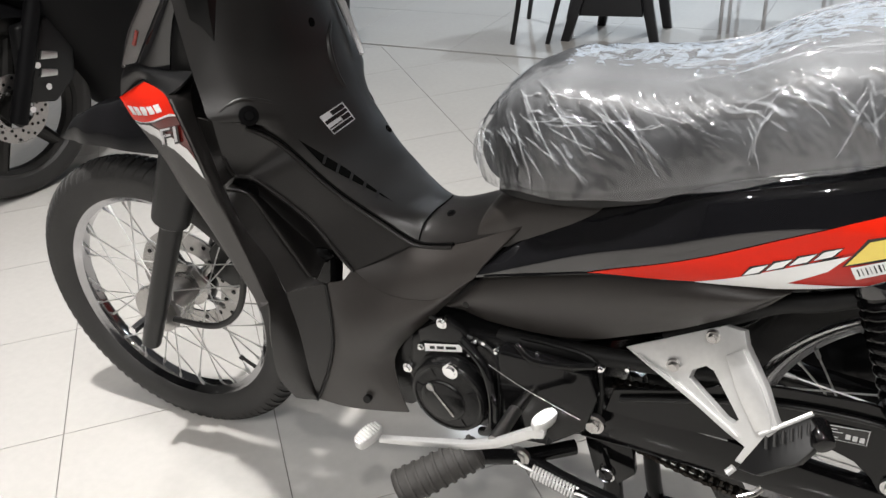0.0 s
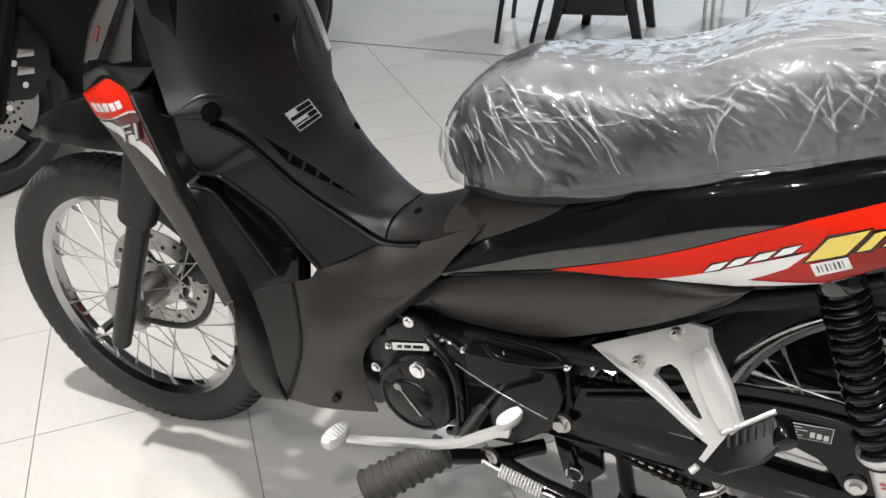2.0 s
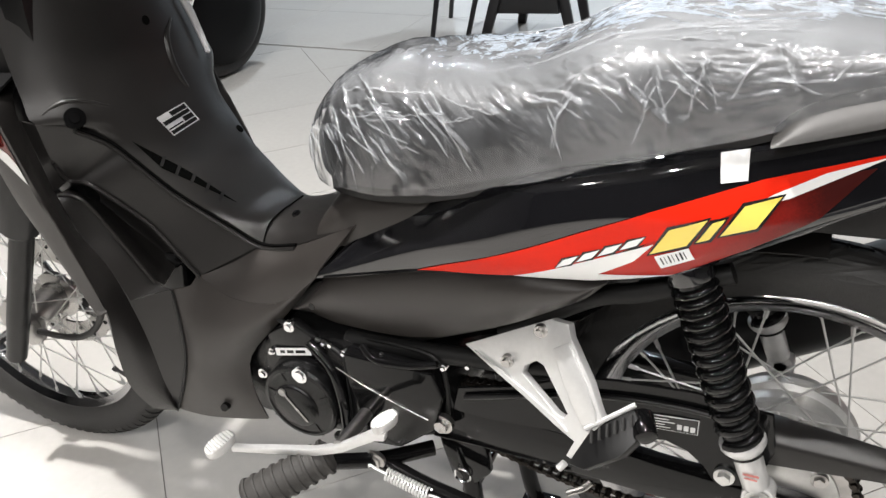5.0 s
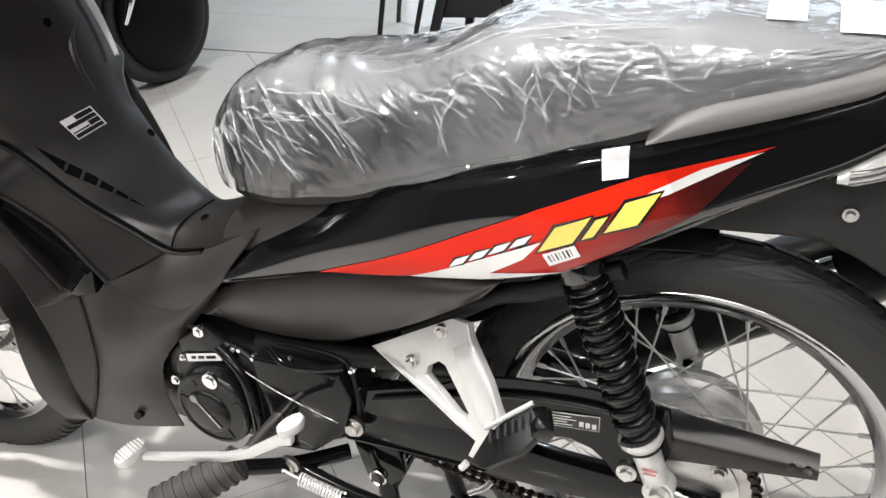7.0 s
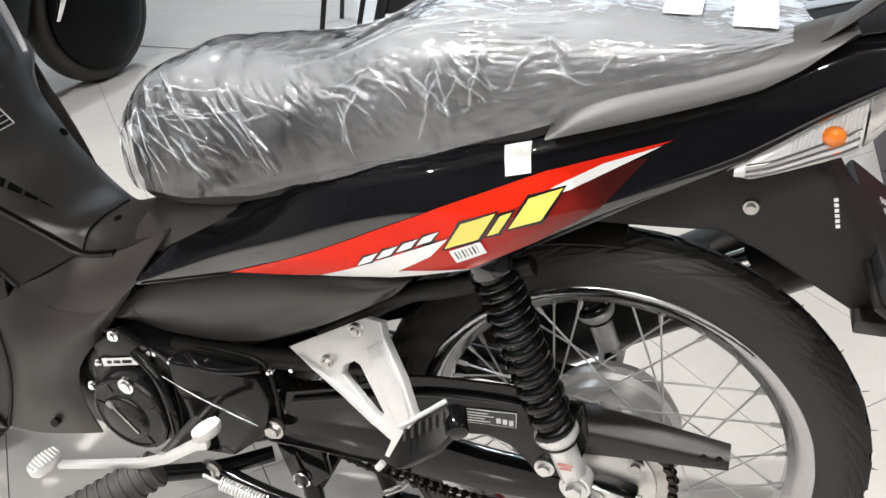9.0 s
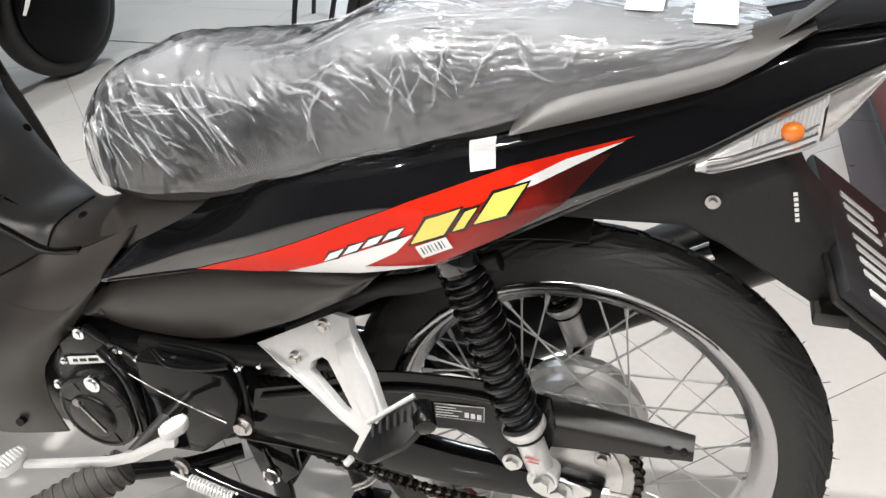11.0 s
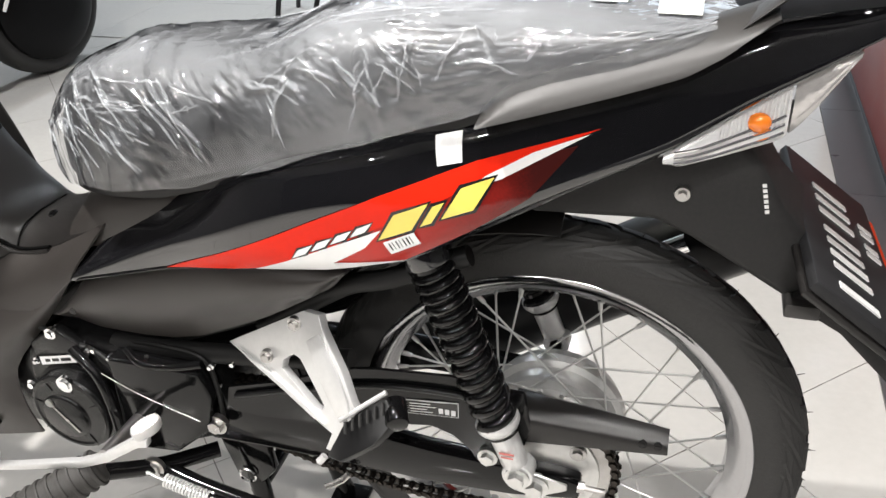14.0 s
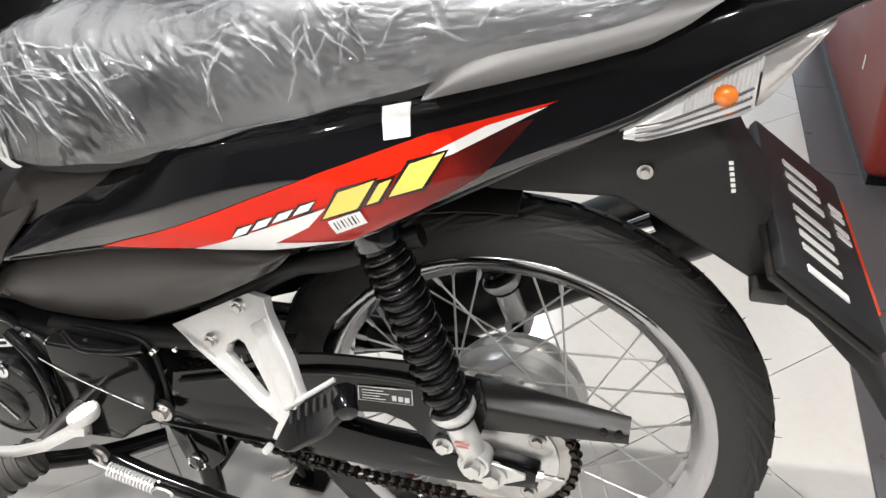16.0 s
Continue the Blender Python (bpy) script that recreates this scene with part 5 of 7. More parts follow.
def long_folds():
    """Heights of the long sharp creases over the film: fans at the nose, pleats along the sides, streaks along the top."""
    rng = random.Random(11)
    gx = np.linspace(0.6525, 1.383, NX + 1)[:, None]
    gv = (np.linspace(0, math.pi, NA + 1) * HEM)[None, :]
    lines = []
    for k in range(10):  # fan from the lower nose
        t = k / 9
        x0, v0 = 0.66 + 0.24 * t + rng.uniform(-0.01, 0.01), rng.uniform(-0.01, 0.03)
        lines.append((x0, v0, x0 - 0.02 - 0.10 * t * rng.uniform(0.4, 1.2), v0 + rng.uniform(0.06, 0.15), rng.uniform(0.003, 0.0055), rng.uniform(0.0035, 0.006)))
    for k in range(14):  # short crossing folds round the hip of the rider's part
        x0, v0 = rng.uniform(0.72, 0.98), rng.uniform(0.05, 0.12)
        lines.append((x0, v0, x0 + rng.uniform(0.02, 0.09), v0 + rng.uniform(-0.06, 0.03), rng.uniform(0.0025, 0.0055), rng.uniform(0.0028, 0.005)))
    for k in range(20):  # pleats from the hem up to the pillion edge
        x0, v0 = rng.uniform(0.93, 1.22), rng.uniform(0.0, 0.03)
        lines.append((x0, v0, x0 + rng.uniform(-0.06, 0.05), v0 + rng.uniform(0.04, 0.09), rng.uniform(0.0025, 0.0055), rng.uniform(0.0028, 0.005)))
    for k in range(26):  # streaks along the top
        x0, v0 = rng.uniform(0.80, 1.15), rng.uniform(0.13, 0.27)
        lines.append((x0, v0, x0 + rng.uniform(0.05, 0.20), v0 + rng.uniform(-0.02, 0.02), rng.uniform(0.001, 0.0022), rng.uniform(0.003, 0.006)))
    h = np.zeros((NX + 1, NA + 1))
    for x0, v0, x1, v1, amp, width in lines:
        dx, dv = x1 - x0, v1 - v0
        t = np.clip(((gx - x0) * dx + (gv - v0) * dv) / (dx * dx + dv * dv), 0, 1)
        bow = 0.008 * np.sin(3.1 * t + x0 * 40)
        d = np.hypot(gx - x0 - dx * t + bow, gv - v0 - dv * t + bow * 0.5)
        h += amp * np.clip(1 - d / width, 0, 1) * (0.25 + 0.75 * np.sin(math.pi * np.clip(t * 0.9 + 0.05, 0, 1)))
    return h * np.clip((gx - 0.652) / 0.04, 0.15, 1), lines


def crumple(p, v):
    """Height of the crushed film at p, v metres round from its lower left hem: flat facets of several sizes that meet in sharp folds."""
    w = noise.noise_vector(p * 6.0)
    x, y = p.x + 0.030 * w.x, v + 0.030 * w.z
    turn = 0.55 + 0.9 * noise.noise(p * 3.1 + Vector((4, 2, 0)))
    c, s = math.cos(turn), math.sin(turn)
    h = 0.0
    for size, long, tilt, amp in ((0.085, 2.2, 0.0, 0.0110), (0.042, 2.0, 0.9, 0.0068), (0.020, 1.8, -0.7, 0.0042), (0.0095, 1.5, 0.4, 0.0014)):
        cc, ss = c * math.cos(tilt) - s * math.sin(tilt), s * math.cos(tilt) + c * math.sin(tilt)
        q = Vector(((x * cc + y * ss) / size, (y * cc - x * ss) / (size * long), size * 100))
        d = noise.voronoi(q, distance_metric="MANHATTAN")[0]
        mask = min(1.0, max(0.05, 0.42 + 2.2 * noise.noise(p * (0.25 / size) + Vector((size * 900, 0, 0)))))
        h += amp * mask * (min(d[0], 1.0) - 0.5)
    return h


FOLDS, FOLD_LINES = long_folds()
bm = bmesh.new()
rows = []
for i in range(NX + 1):
    x = 0.6525 + (1.383 - 0.6525) * i / NX
    taut = min(1, max(0.28, (1.33 - x) / 0.24)) * (0.75 + 0.5 * min(1, max(0, (x - 0.74) / 0.16)))
    row = []
    for k in range(NA + 1):
        a = math.pi * k / NA
        p = seat_point(x, a)
        n = Vector((-0.5 if x < 0.69 else 0, p.y / 0.13, 0.35 + math.sin(a))).normalized()
        hang = (0.010 + 0.022 * max(0, 1 - (x - 0.652) / 0.05)) * max(0, 1 - a / 0.25) + 0.010 * max(0, 1 - (math.pi - a) / 0.25)
        flat = 1 - 0.62 * math.sin(a) ** 4
        h = 0.0035 * taut + crumple(p, a * HEM) * taut * flat + float(FOLDS[i, k]) * taut
        row.append(p + n * h - Vector((0, 0, hang * (0.4 + 0.9 * noise.noise(Vector((x * 14, 3 if a < 1 else 7, 0)))))))
    rows.append(row)
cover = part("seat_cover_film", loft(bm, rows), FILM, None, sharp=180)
# pale tubes laid on the folds: milky creases with their glints put into the colour
PLEAT = bpy.data.materials.new("crease_glint_film")
PLEAT.use_nodes = True
pleat = PLEAT.node_tree.nodes["Principled BSDF"]
pleat.inputs["Base Color"].default_value = (0.74, 0.77, 0.80, 1)
pleat.inputs["Roughness"].default_value, pleat.inputs["Alpha"].default_value = 0.14, 0.14
rng = random.Random(23)
for x0, v0, x1, v1, amp, width in FOLD_LINES:
    for part_of in range(2):
        ta, tb = (0.05, rng.uniform(0.45, 0.9)) if part_of == 0 else (rng.uniform(0.5, 0.7), 0.98)
        sx, sv = rng.uniform(-0.012, 0.012) * part_of, rng.uniform(-0.006, 0.006) * part_of
        pts = []
        for j in range(6):
            t = ta + (tb - ta) * j / 5
            i = round((x0 + (x1 - x0) * t + sx + rng.uniform(-0.0006, 0.0006) - 0.6525) / 0.7305 * NX)
            k = round((v0 + (v1 - v0) * t + sv + rng.uniform(-0.0006, 0.0006)) / HEM / math.pi * NA)
            if 2 <= i <= NX and 2 <= k <= NA:
                pts.append(rows[i][k] + Vector((0, -0.0006, 0.0006)))
        if len(pts) > 3:
            wide = 0.0007 + 0.26 * amp * rng.uniform(0.5, 1.1)
            part("fold", tube(bmesh.new(), pts, lambda t: 0.0002 + wide * math.sin(math.pi * t) ** 0.7 * (0.75 + 0.25 * math.sin(9 * t)), 6), PLEAT, cover)
tagged(cover, "crumpled clear plastic film pulled over the motorcycle seat", "plastic cover")
for nm, x0, x1, y0, y1 in (("paper_note", 1.258, 1.289, -0.064, 0.02), ("paper_note", 1.314, 1.348, -0.082, 0.01)):
    bm = bmesh.new()
    rows = []
    for i in range(9):
        x = x0 + (x1 - x0) * i / 8
        row = []
        for k in range(9):
            y = y0 + (y1 - y0) * k / 8
            w, zb, zt = seat_at(x)
            q = min(0.999, abs(y) / w)
            s = math.sin(math.acos(q ** (1 / 0.62)))
            row.append((x, y, zb + (zt - zb) * s ** 0.72 + 0.006 + 0.001 * math.sin(40 * x + 30 * y)))
        rows.append(row)
    loft(bm, rows)
    for f in bm.faces:
        if f.normal.z < 0:
            f.normal_flip()
    tagged(part(nm, thick(bm, 0.0004), PAPER, None), "white paper note lying on the plastic seat cover", "paper note", "notes on the seat")

# ---- lower side cover, frame, engine, swing arm and running gear ----
def panel(name, outline, face, mat, label="", depth=0.004, step=0.018, lift=0.0):
    ob = decal(name, outline, mat, bike, lift, face=face, label=label, step=step)
    bm = bmesh.new()
    bm.from_mesh(ob.data)
    thick(bm, depth)
    bm.to_mesh(ob.data)
    bm.free()
    return ob


COVER = [(0.620, 0.461), (0.648, 0.493), (0.688, 0.5265), (0.75, 0.550), (0.815, 0.570), (0.885, 0.591), (0.954, 0.6055), (1.0, 0.6105), (1.046, 0.6125), (1.036, 0.599), (1.024, 0.587), (0.998, 0.571), (0.93, 0.529), (0.885, 0.503), (0.84, 0.478), (0.80, 0.464), (0.75, 0.455), (0.68, 0.4495), (0.645, 0.453)]


def cover_y(x, z):
    lo = lerp_at([(0.62, 0.458), (0.68, 0.4495), (0.77, 0.457), (0.84, 0.478), (0.93, 0.53), (1.0, 0.572), (1.046, 0.61)], x)
    hi = lerp_at([(0.62, 0.463), (0.688, 0.5265), (0.815, 0.57), (0.954, 0.6055), (1.046, 0.6125)], x)
    t = min(1, max(0, (z - lo) / max(0.01, hi - lo)))
    return -(soft(HALF, x, 0.04) - 0.009 - 0.011 * (1 - t) ** 2.6 + 0.004 * math.sin(math.pi * t))


COVER_TOP, COVER_LOW = COVER[:9], [COVER[0]] + COVER[:8:-1] + [COVER[8]]
bm = bmesh.new()
rows = []
for i in range(61):
    x = 0.6205 + (1.0455 - 0.6205) * i / 60
    lo, hi = soft(COVER_LOW, x, 0.006), soft(COVER_TOP, x, 0.006)
    h = max(0.001, hi - lo)
    rows.append([(x, cover_y(x, lo) + 0.012, lo + 0.003)] + [(x, cover_y(x, lo + h * k / 12) + 0.010 * (k / 12) ** 5, lo + h * k / 12) for k in range(13)] + [(x, cover_y(x, hi) + 0.022, hi - 0.001)])
loft(bm, rows)
if sum(f.normal.y for f in bm.faces) > 0:
    bmesh.ops.reverse_faces(bm, faces=bm.faces)
part("side_cover", thick(bm, 0.003), COVERPL, bike, "matte dark plastic lower side cover", sharp=50)
bm = bmesh.new()
rod(bm, (0.655, cover_y(0.655, 0.475) - 0.0008, 0.475), (0.655, cover_y(0.655, 0.475) + 0.01, 0.475), 0.0045, n=14)
part("cover_screw", bm, FRAMEBLK, bike)

# dark core behind the covers: frame spine, air box and battery box
bm = bmesh.new()
slab(bm, [(0.36, 0.66), (0.44, 0.60), (0.50, 0.50), (0.62, 0.44), (0.80, 0.42), (1.00, 0.50), (1.10, 0.60), (1.24, 0.70), (1.36, 0.74), (1.36, 0.80), (1.10, 0.74), (0.90, 0.68), (0.70, 0.58), (0.56, 0.53), (0.42, 0.66)], -0.055, 0.055)
part("frame_core", bevelled(bm, 0.012), FRAMEBLK, bike, "black enamelled frame core")
bm = bmesh.new()
slab(bm, [(0.30, 0.64), (0.335, 0.655), (0.41, 0.60), (0.455, 0.545), (0.468, 0.500), (0.44, 0.462), (0.40, 0.47), (0.34, 0.56)], -0.050, 0.05)
slab(bm, [(0.380, 0.50), (0.434, 0.505), (0.440, 0.482), (0.434, 0.445), (0.43, 0.41), (0.37, 0.41), (0.36, 0.47)], -0.075, -0.05)
part("air_duct", bevelled(bm, 0.01), FRAMEBLK, bike, "black air duct behind the leg shield")
bm = bmesh.new()
rod(bm, (0.440, -0.075, 0.545), (0.440, -0.045, 0.545), 0.014, n=18)
rod(bm, (0.440, -0.080, 0.545), (0.440, -0.075, 0.545), 0.008, n=12)
part("horn", bm, FRAMEBLK, bike, "small black horn in the pocket")


def tube_part(name, pts, r, mat=FRAMEBLK, label="", n=12):
    return part(name, tube(bmesh.new(), pts, r, n), mat, bike, label)


DULL = material("dull_black_frame", (0.006, 0.006, 0.006), 0.5, spread=0.25, spec=0.25)
tube_part("sub_frame_tube", [(0.92, -0.098, 0.500), (0.97, -0.100, 0.535), (1.03, -0.104, 0.575), (1.08, -0.106, 0.592), (1.16, -0.10, 0.625)], 0.011, DULL, label="black rear sub-frame tube")
tube_part("sub_frame_tube", [(0.92, 0.098, 0.500), (0.97, 0.100, 0.535), (1.03, 0.104, 0.575), (1.08, 0.106, 0.592), (1.16, 0.10, 0.625)], 0.011, label="black rear sub-frame tube")
tube_part("lower_rail", [(0.70, -0.085, 0.432), (0.80, -0.09, 0.440), (0.92, -0.095, 0.455), (1.02, -0.095, 0.47)], 0.012, DULL, label="black lower frame rail")
bm = bmesh.new()
slab(bm, [(0.60, 0.455), (0.70, 0.455), (0.80, 0.445), (0.93, 0.50), (1.01, 0.56), (1.04, 0.60), (0.80, 0.56), (0.66, 0.51)], -0.085, 0.085)
part("battery_box", bevelled(bm, 0.008), DULL, bike, "black box behind the side cover")

# engine
bm = bmesh.new()
slab(bm, [(0.565, 0.405), (0.60, 0.43), (0.68, 0.440), (0.78, 0.440), (0.84, 0.428), (0.855, 0.36), (0.83, 0.315), (0.76, 0.285), (0.66, 0.272), (0.58, 0.285), (0.555, 0.34)], -0.100, 0.10)
engine = part("engine", bevelled(bm, 0.012), ENGINE, bike, "black engine casing")
bm = bmesh.new()
slab(bm, [(0.50, 0.37), (0.585, 0.43), (0.605, 0.40), (0.60, 0.34), (0.53, 0.325), (0.495, 0.335)], -0.06, 0.06)
part("cylinder", bevelled(bm, 0.008), ENGINE, engine, "black cylinder block")
for k in range(6):
    bm = bmesh.new()
    x = 0.505 + 0.013 * k
    slab(bm, [(x, 0.330), (x + 0.004, 0.328), (x + 0.016, 0.405), (x + 0.012, 0.408)], -0.068, 0.068)
    part("cooling_fin", bm, ENGINE, engine)
GC = Vector((0.638, -0.098, 0.341))
GR = 0.057
bm = bmesh.new()
turned(bm, [(0, -0.031), (GR - 0.009, -0.031), (GR - 0.006, -0.0325), (GR - 0.002, -0.0315), (GR, -0.028), (GR, -0.012), (GR + 0.004, -0.010), (GR + 0.004, 0.0), (0, 0.0)], 64, Matrix.Translation(GC))
part("generator_cover", bm, ENGINE, engine, "round black generator cover", sharp=25)
bm = bmesh.new()
turned(bm, [(0, -0.0345), (0.030, -0.0345), (0.0325, -0.0335), (0.034, -0.0315), (0.034, -0.03)], 48, Matrix.Translation(GC + Vector((-0.008, 0, -0.007))))
cap = part("inspection_cap", bm, ENGINE, engine, "slotted black inspection cap")
bm = bmesh.new()
slab(bm, [(0.615, 0.3525), (0.618, 0.3535), (0.649, 0.3150), (0.646, 0.3135)], -0.1340, -0.1315)
part("cap_slot", bm, STEEL, cap, "bright slot edge")
bm = bmesh.new()
rod(bm, (0.614, -0.1345, 0.3555), (0.614, -0.131, 0.3555), 0.0055, n=16)
part("cap_plug", bm, STEEL, cap)
for a in (25, 70, 118, 165, 215, 300):
    a = radians(a)
    bm = bmesh.new()
    slab(bm, [(0.037, -0.0008), (0.056, -0.0008), (0.056, 0.0008), (0.037, 0.0008)], -0.0322, -0.02)
    for v in bm.verts:
        v.co = Vector((GC.x + v.co.x * math.cos(a) - v.co.z * math.sin(a), GC.y + v.co.y, GC.z + v.co.x * math.sin(a) + v.co.z * math.cos(a)))
    part("cover_rib", bm, ENGINE, engine)
bm = bmesh.new()
slab(bm, [(0.47, 0.37), (0.56, 0.42), (0.59, 0.40), (0.585, 0.30), (0.55, 0.262), (0.50, 0.27), (0.46, 0.30)], -0.088, 0.088)
part("cylinder_cover", bevelled(bm, 0.01), ENGINE, engine, "black cover over the cylinder")


def bolt(name, p, r, mat=STEEL, parent=None, depth=0.006, washer=True, flat=6):
    """A hexagon bolt head facing the left side."""
    p = Vector(p)
    bm = bmesh.new()
    if washer:
        rod(bm, p + Vector((0, 0.004, 0)), p - Vector((0, depth * 0.35, 0)), r * 1.45, n=20)
    rod(bm, p, p - Vector((0, depth, 0)), r, r * 0.93, n=flat)
    return part(name, bm, mat, parent or bike)


bolt("oil_cap_bolt", (0.646, -0.1305, 0.390), 0.0078, CHROME, engine, 0.004, True, 20)
for p, r in (((0.625, -0.106, 0.447), 0.0048), ((0.672, -0.106, 0.428), 0.0040), ((0.590, -0.107, 0.400), 0.0030), ((0.560, -0.100, 0.350), 0.0045), ((0.845, -0.106, 0.437), 0.0026), ((0.70, -0.107, 0.305), 0.0026), ((0.665, -0.107, 0.410), 0.0026), ((0.705, -0.107, 0.425), 0.0026)):
    bolt("engine_bolt", p, r * 1.12, CHROME, engine)
bm = bmesh.new()
slab(bm, [(0.585, 0.425), (0.625, 0.452), (0.632, 0.452), (0.678, 0.424), (0.66, 0.405), (0.59, 0.392)], -0.106, -0.09)
part("engine_mount", bevelled(bm, 0.003), ENGINE, engine, "black engine mount plate")
eng_label = decal("engine_label", [(0.596, 0.407), (0.654, 0.4205), (0.6535, 0.4085), (0.5965, 0.3945)], PAPER, engine, 0.0012, face=lambda x, z: -0.107, label="white label with dark bars", step=0.05)
for a, b in ((0.604, 0.612), (0.615, 0.626), (0.629, 0.645)):
    decal("bar", [(a, 0.3985 + (a - 0.596) * 0.235), (b, 0.3985 + (b - 0.596) * 0.235), (b, 0.4035 + (b - 0.596) * 0.235), (a, 0.4035 + (a - 0.596) * 0.235)], BLACKDEC, eng_label, 0.0016, face=lambda x, z: -0.107, step=0.05)
bm = bmesh.new()
slab(bm, [(0.712, 0.436), (0.835, 0.436), (0.846, 0.40), (0.832, 0.345), (0.78, 0.30), (0.705, 0.292), (0.712, 0.36)], -0.122, -0.09)
part("gear_case_cover", bevelled(bm, 0.004, 3), FRAMEBLK, engine, "glossy black gear case cover")
# thin steel line that stands in for the highlight along the case edge
bm = bmesh.new()
tube(bm, [(0.700, -0.1235, 0.412), (0.74, -0.1235, 0.392), (0.785, -0.1235, 0.375), (0.825, -0.1235, 0.362)], 0.0005, 8)
part("case_edge_glint", bm, STEEL, engine, "bright line drawn as the highlight on the gear case edge")
tube_part("clutch_hose", [(0.655, -0.112, 0.432), (0.692, -0.122, 0.405), (0.706, -0.128, 0.355), (0.700, -0.126, 0.305), (0.680, -0.115, 0.285)], 0.0065, FRAMEBLK, "glossy black hose beside the generator cover")
tube_part("drain_hose", [(0.735, -0.110, 0.445), (0.760, -0.120, 0.435), (0.805, -0.122, 0.440), (0.842, -0.118, 0.448)], 0.0050, FRAMEBLK)
for hx, hz in ((0.690, 0.438), (0.728, 0.428), (0.765, 0.442), (0.880, 0.452), (0.925, 0.468)):
    bolt("clip", (hx, -0.113, hz), 0.0030, CHROME, engine, 0.004, False, 8)
tube_part("wiring_loom", [(0.59, -0.095, 0.45), (0.64, -0.10, 0.435), (0.70, -0.108, 0.42), (0.713, -0.118, 0.37), (0.708, -0.118, 0.30)], 0.0035, DULL)
tube_part("breather_hose", [(0.72, -0.09, 0.44), (0.78, -0.10, 0.45), (0.835, -0.105, 0.445), (0.846, -0.105, 0.40), (0.84, -0.10, 0.34)], 0.0030, DULL)
tube_part("pipe", [(0.50, 0.05, 0.33), (0.47, 0.09, 0.25), (0.60, 0.13, 0.22), (0.85, 0.16, 0.23), (1.02, 0.17, 0.27)], 0.016, SATIN, "black exhaust pipe")
bm = bmesh.new()
rod(bm, (1.0, 0.172, 0.285), (1.10, 0.176, 0.345), 0.030, 0.058, n=28)
rod(bm, (1.10, 0.176, 0.345), (1.42, 0.180, 0.535), 0.058, 0.056, n=28)
rod(bm, (1.42, 0.180, 0.535), (1.45, 0.180, 0.552), 0.056, 0.040, n=28)
part("muffler", bm, SATIN, bike, "satin black muffler")
bm = bmesh.new()
rod(bm, (1.30, 0.125, 0.50), (1.36, 0.125, 0.535), 0.012, n=12)
part("muffler_stay", bm, CHROME, bike)

# gear pedal: rocker lever with ribbed pads
bm = bmesh.new()
slab(bm, [(0.562, 0.2965), (0.60, 0.3070), (0.699, 0.3365), (0.735, 0.3535), (0.785, 0.390), (0.806, 0.394), (0.804, 0.382), (0.790, 0.378), (0.741, 0.344), (0.70, 0.3250), (0.60, 0.2975), (0.561, 0.2875)], -0.196, -0.186)
lever = part("gear_pedal", bevelled(bm, 0.002), ALUPAINT, bike, "silver rocker gear pedal")
bm = bmesh.new()
rod(bm, (0.735, -0.19, 0.348), (0.735, -0.10, 0.345), 0.009, n=16)
part("pedal_shaft", bm, STEEL, lever)
for nm, c, d, n0, ln, wd in (("front_pad", Vector((0.549, -0.200, 0.304)), Vector((0.29, 0.94, 0.10)), Vector((0.10, -0.20, 0.95)), 0.046, 0.022), ("rear_pad", Vector((0.802, -0.186, 0.407)), Vector((0.50, 0.85, 0.12)), Vector((0.15, -0.25, 0.92)), 0.036, 0.017)):
    d.normalize()
    n0 = (n0 - d * n0.dot(d)).normalized()
    pm = Matrix.Translation(c) @ Matrix((d, n0.cross(d), n0)).transposed().to_4x4()
    bm = bmesh.new()
    ring = [(math.copysign(abs(math.cos(a)) ** 0.8, math.cos(a)) * ln / 2, math.copysign(abs(math.sin(a)) ** 0.8, math.sin(a)) * wd / 2) for a in [2 * math.pi * k / 32 for k in range(32)]]
    loft(bm, [[pm @ Vector((x * q, y * q, z)) for x, y in ring] for q, z in ((0.86, -0.014), (0.96, -0.010), (1.0, -0.002), (0.97, 0.002), (0.90, 0.003))], close=True, cap=True)
    pad = part(nm, bm, ALUPAINT, lever, "silver ribbed pedal pad")
    for k in range(9):
        u = -0.4 + 0.1 * k
        hw = 0.46 * wd * math.sqrt(max(0.05, 1 - (2 * u) ** 2))
        part("rib", rod(bmesh.new(), pm @ Vector((u * ln, -hw, 0.0035)), pm @ Vector((u * ln, hw, 0.0035)), 0.0014, n=6), ALU, pad)

# rider's footrest with ribbed rubber, and its bar
tube_part("footrest_bar", [(0.80, -0.07, 0.262), (0.745, -0.12, 0.268), (0.70, -0.17, 0.293), (0.69, -0.185, 0.30)], 0.011, label="black footrest bar")
FR0, FR1 = Vector((0.706, -0.172, 0.310)), Vector((0.618, -0.245, 0.268))
fd = (FR1 - FR0).normalized()
bm = bmesh.new()
rod(bm, FR0, FR1, 0.021, 0.025, n=20)
rubber = part("footrest_rubber", bevelled(bm, 0.006, 3), material("worn_rubber", (0.030, 0.028, 0.026), 0.7, spread=0.2, bump=0.3, bump_scale=400), bike, "ribbed grey-black footrest rubber")
for k in range(9):
    c = FR0.lerp(FR1, 0.06 + 0.11 * k)
    bm = bmesh.new()
    rod(bm, c - fd * 0.0025, c + fd * 0.0025, 0.0242 + 0.0003 * k, n=20)
    part("rubber_rib", bevelled(bm, 0.001), rubber.data.materials[0], rubber)

# side stand, folded back, with its spring
tube_part("side_stand", [(0.745, -0.118, 0.262), (0.80, -0.125, 0.252), (0.88, -0.13, 0.240), (0.98, -0.135, 0.225)], 0.012, label="black side stand folded back")
bolt("stand_pivot", (0.742, -0.128, 0.272), 0.010, STEEL)
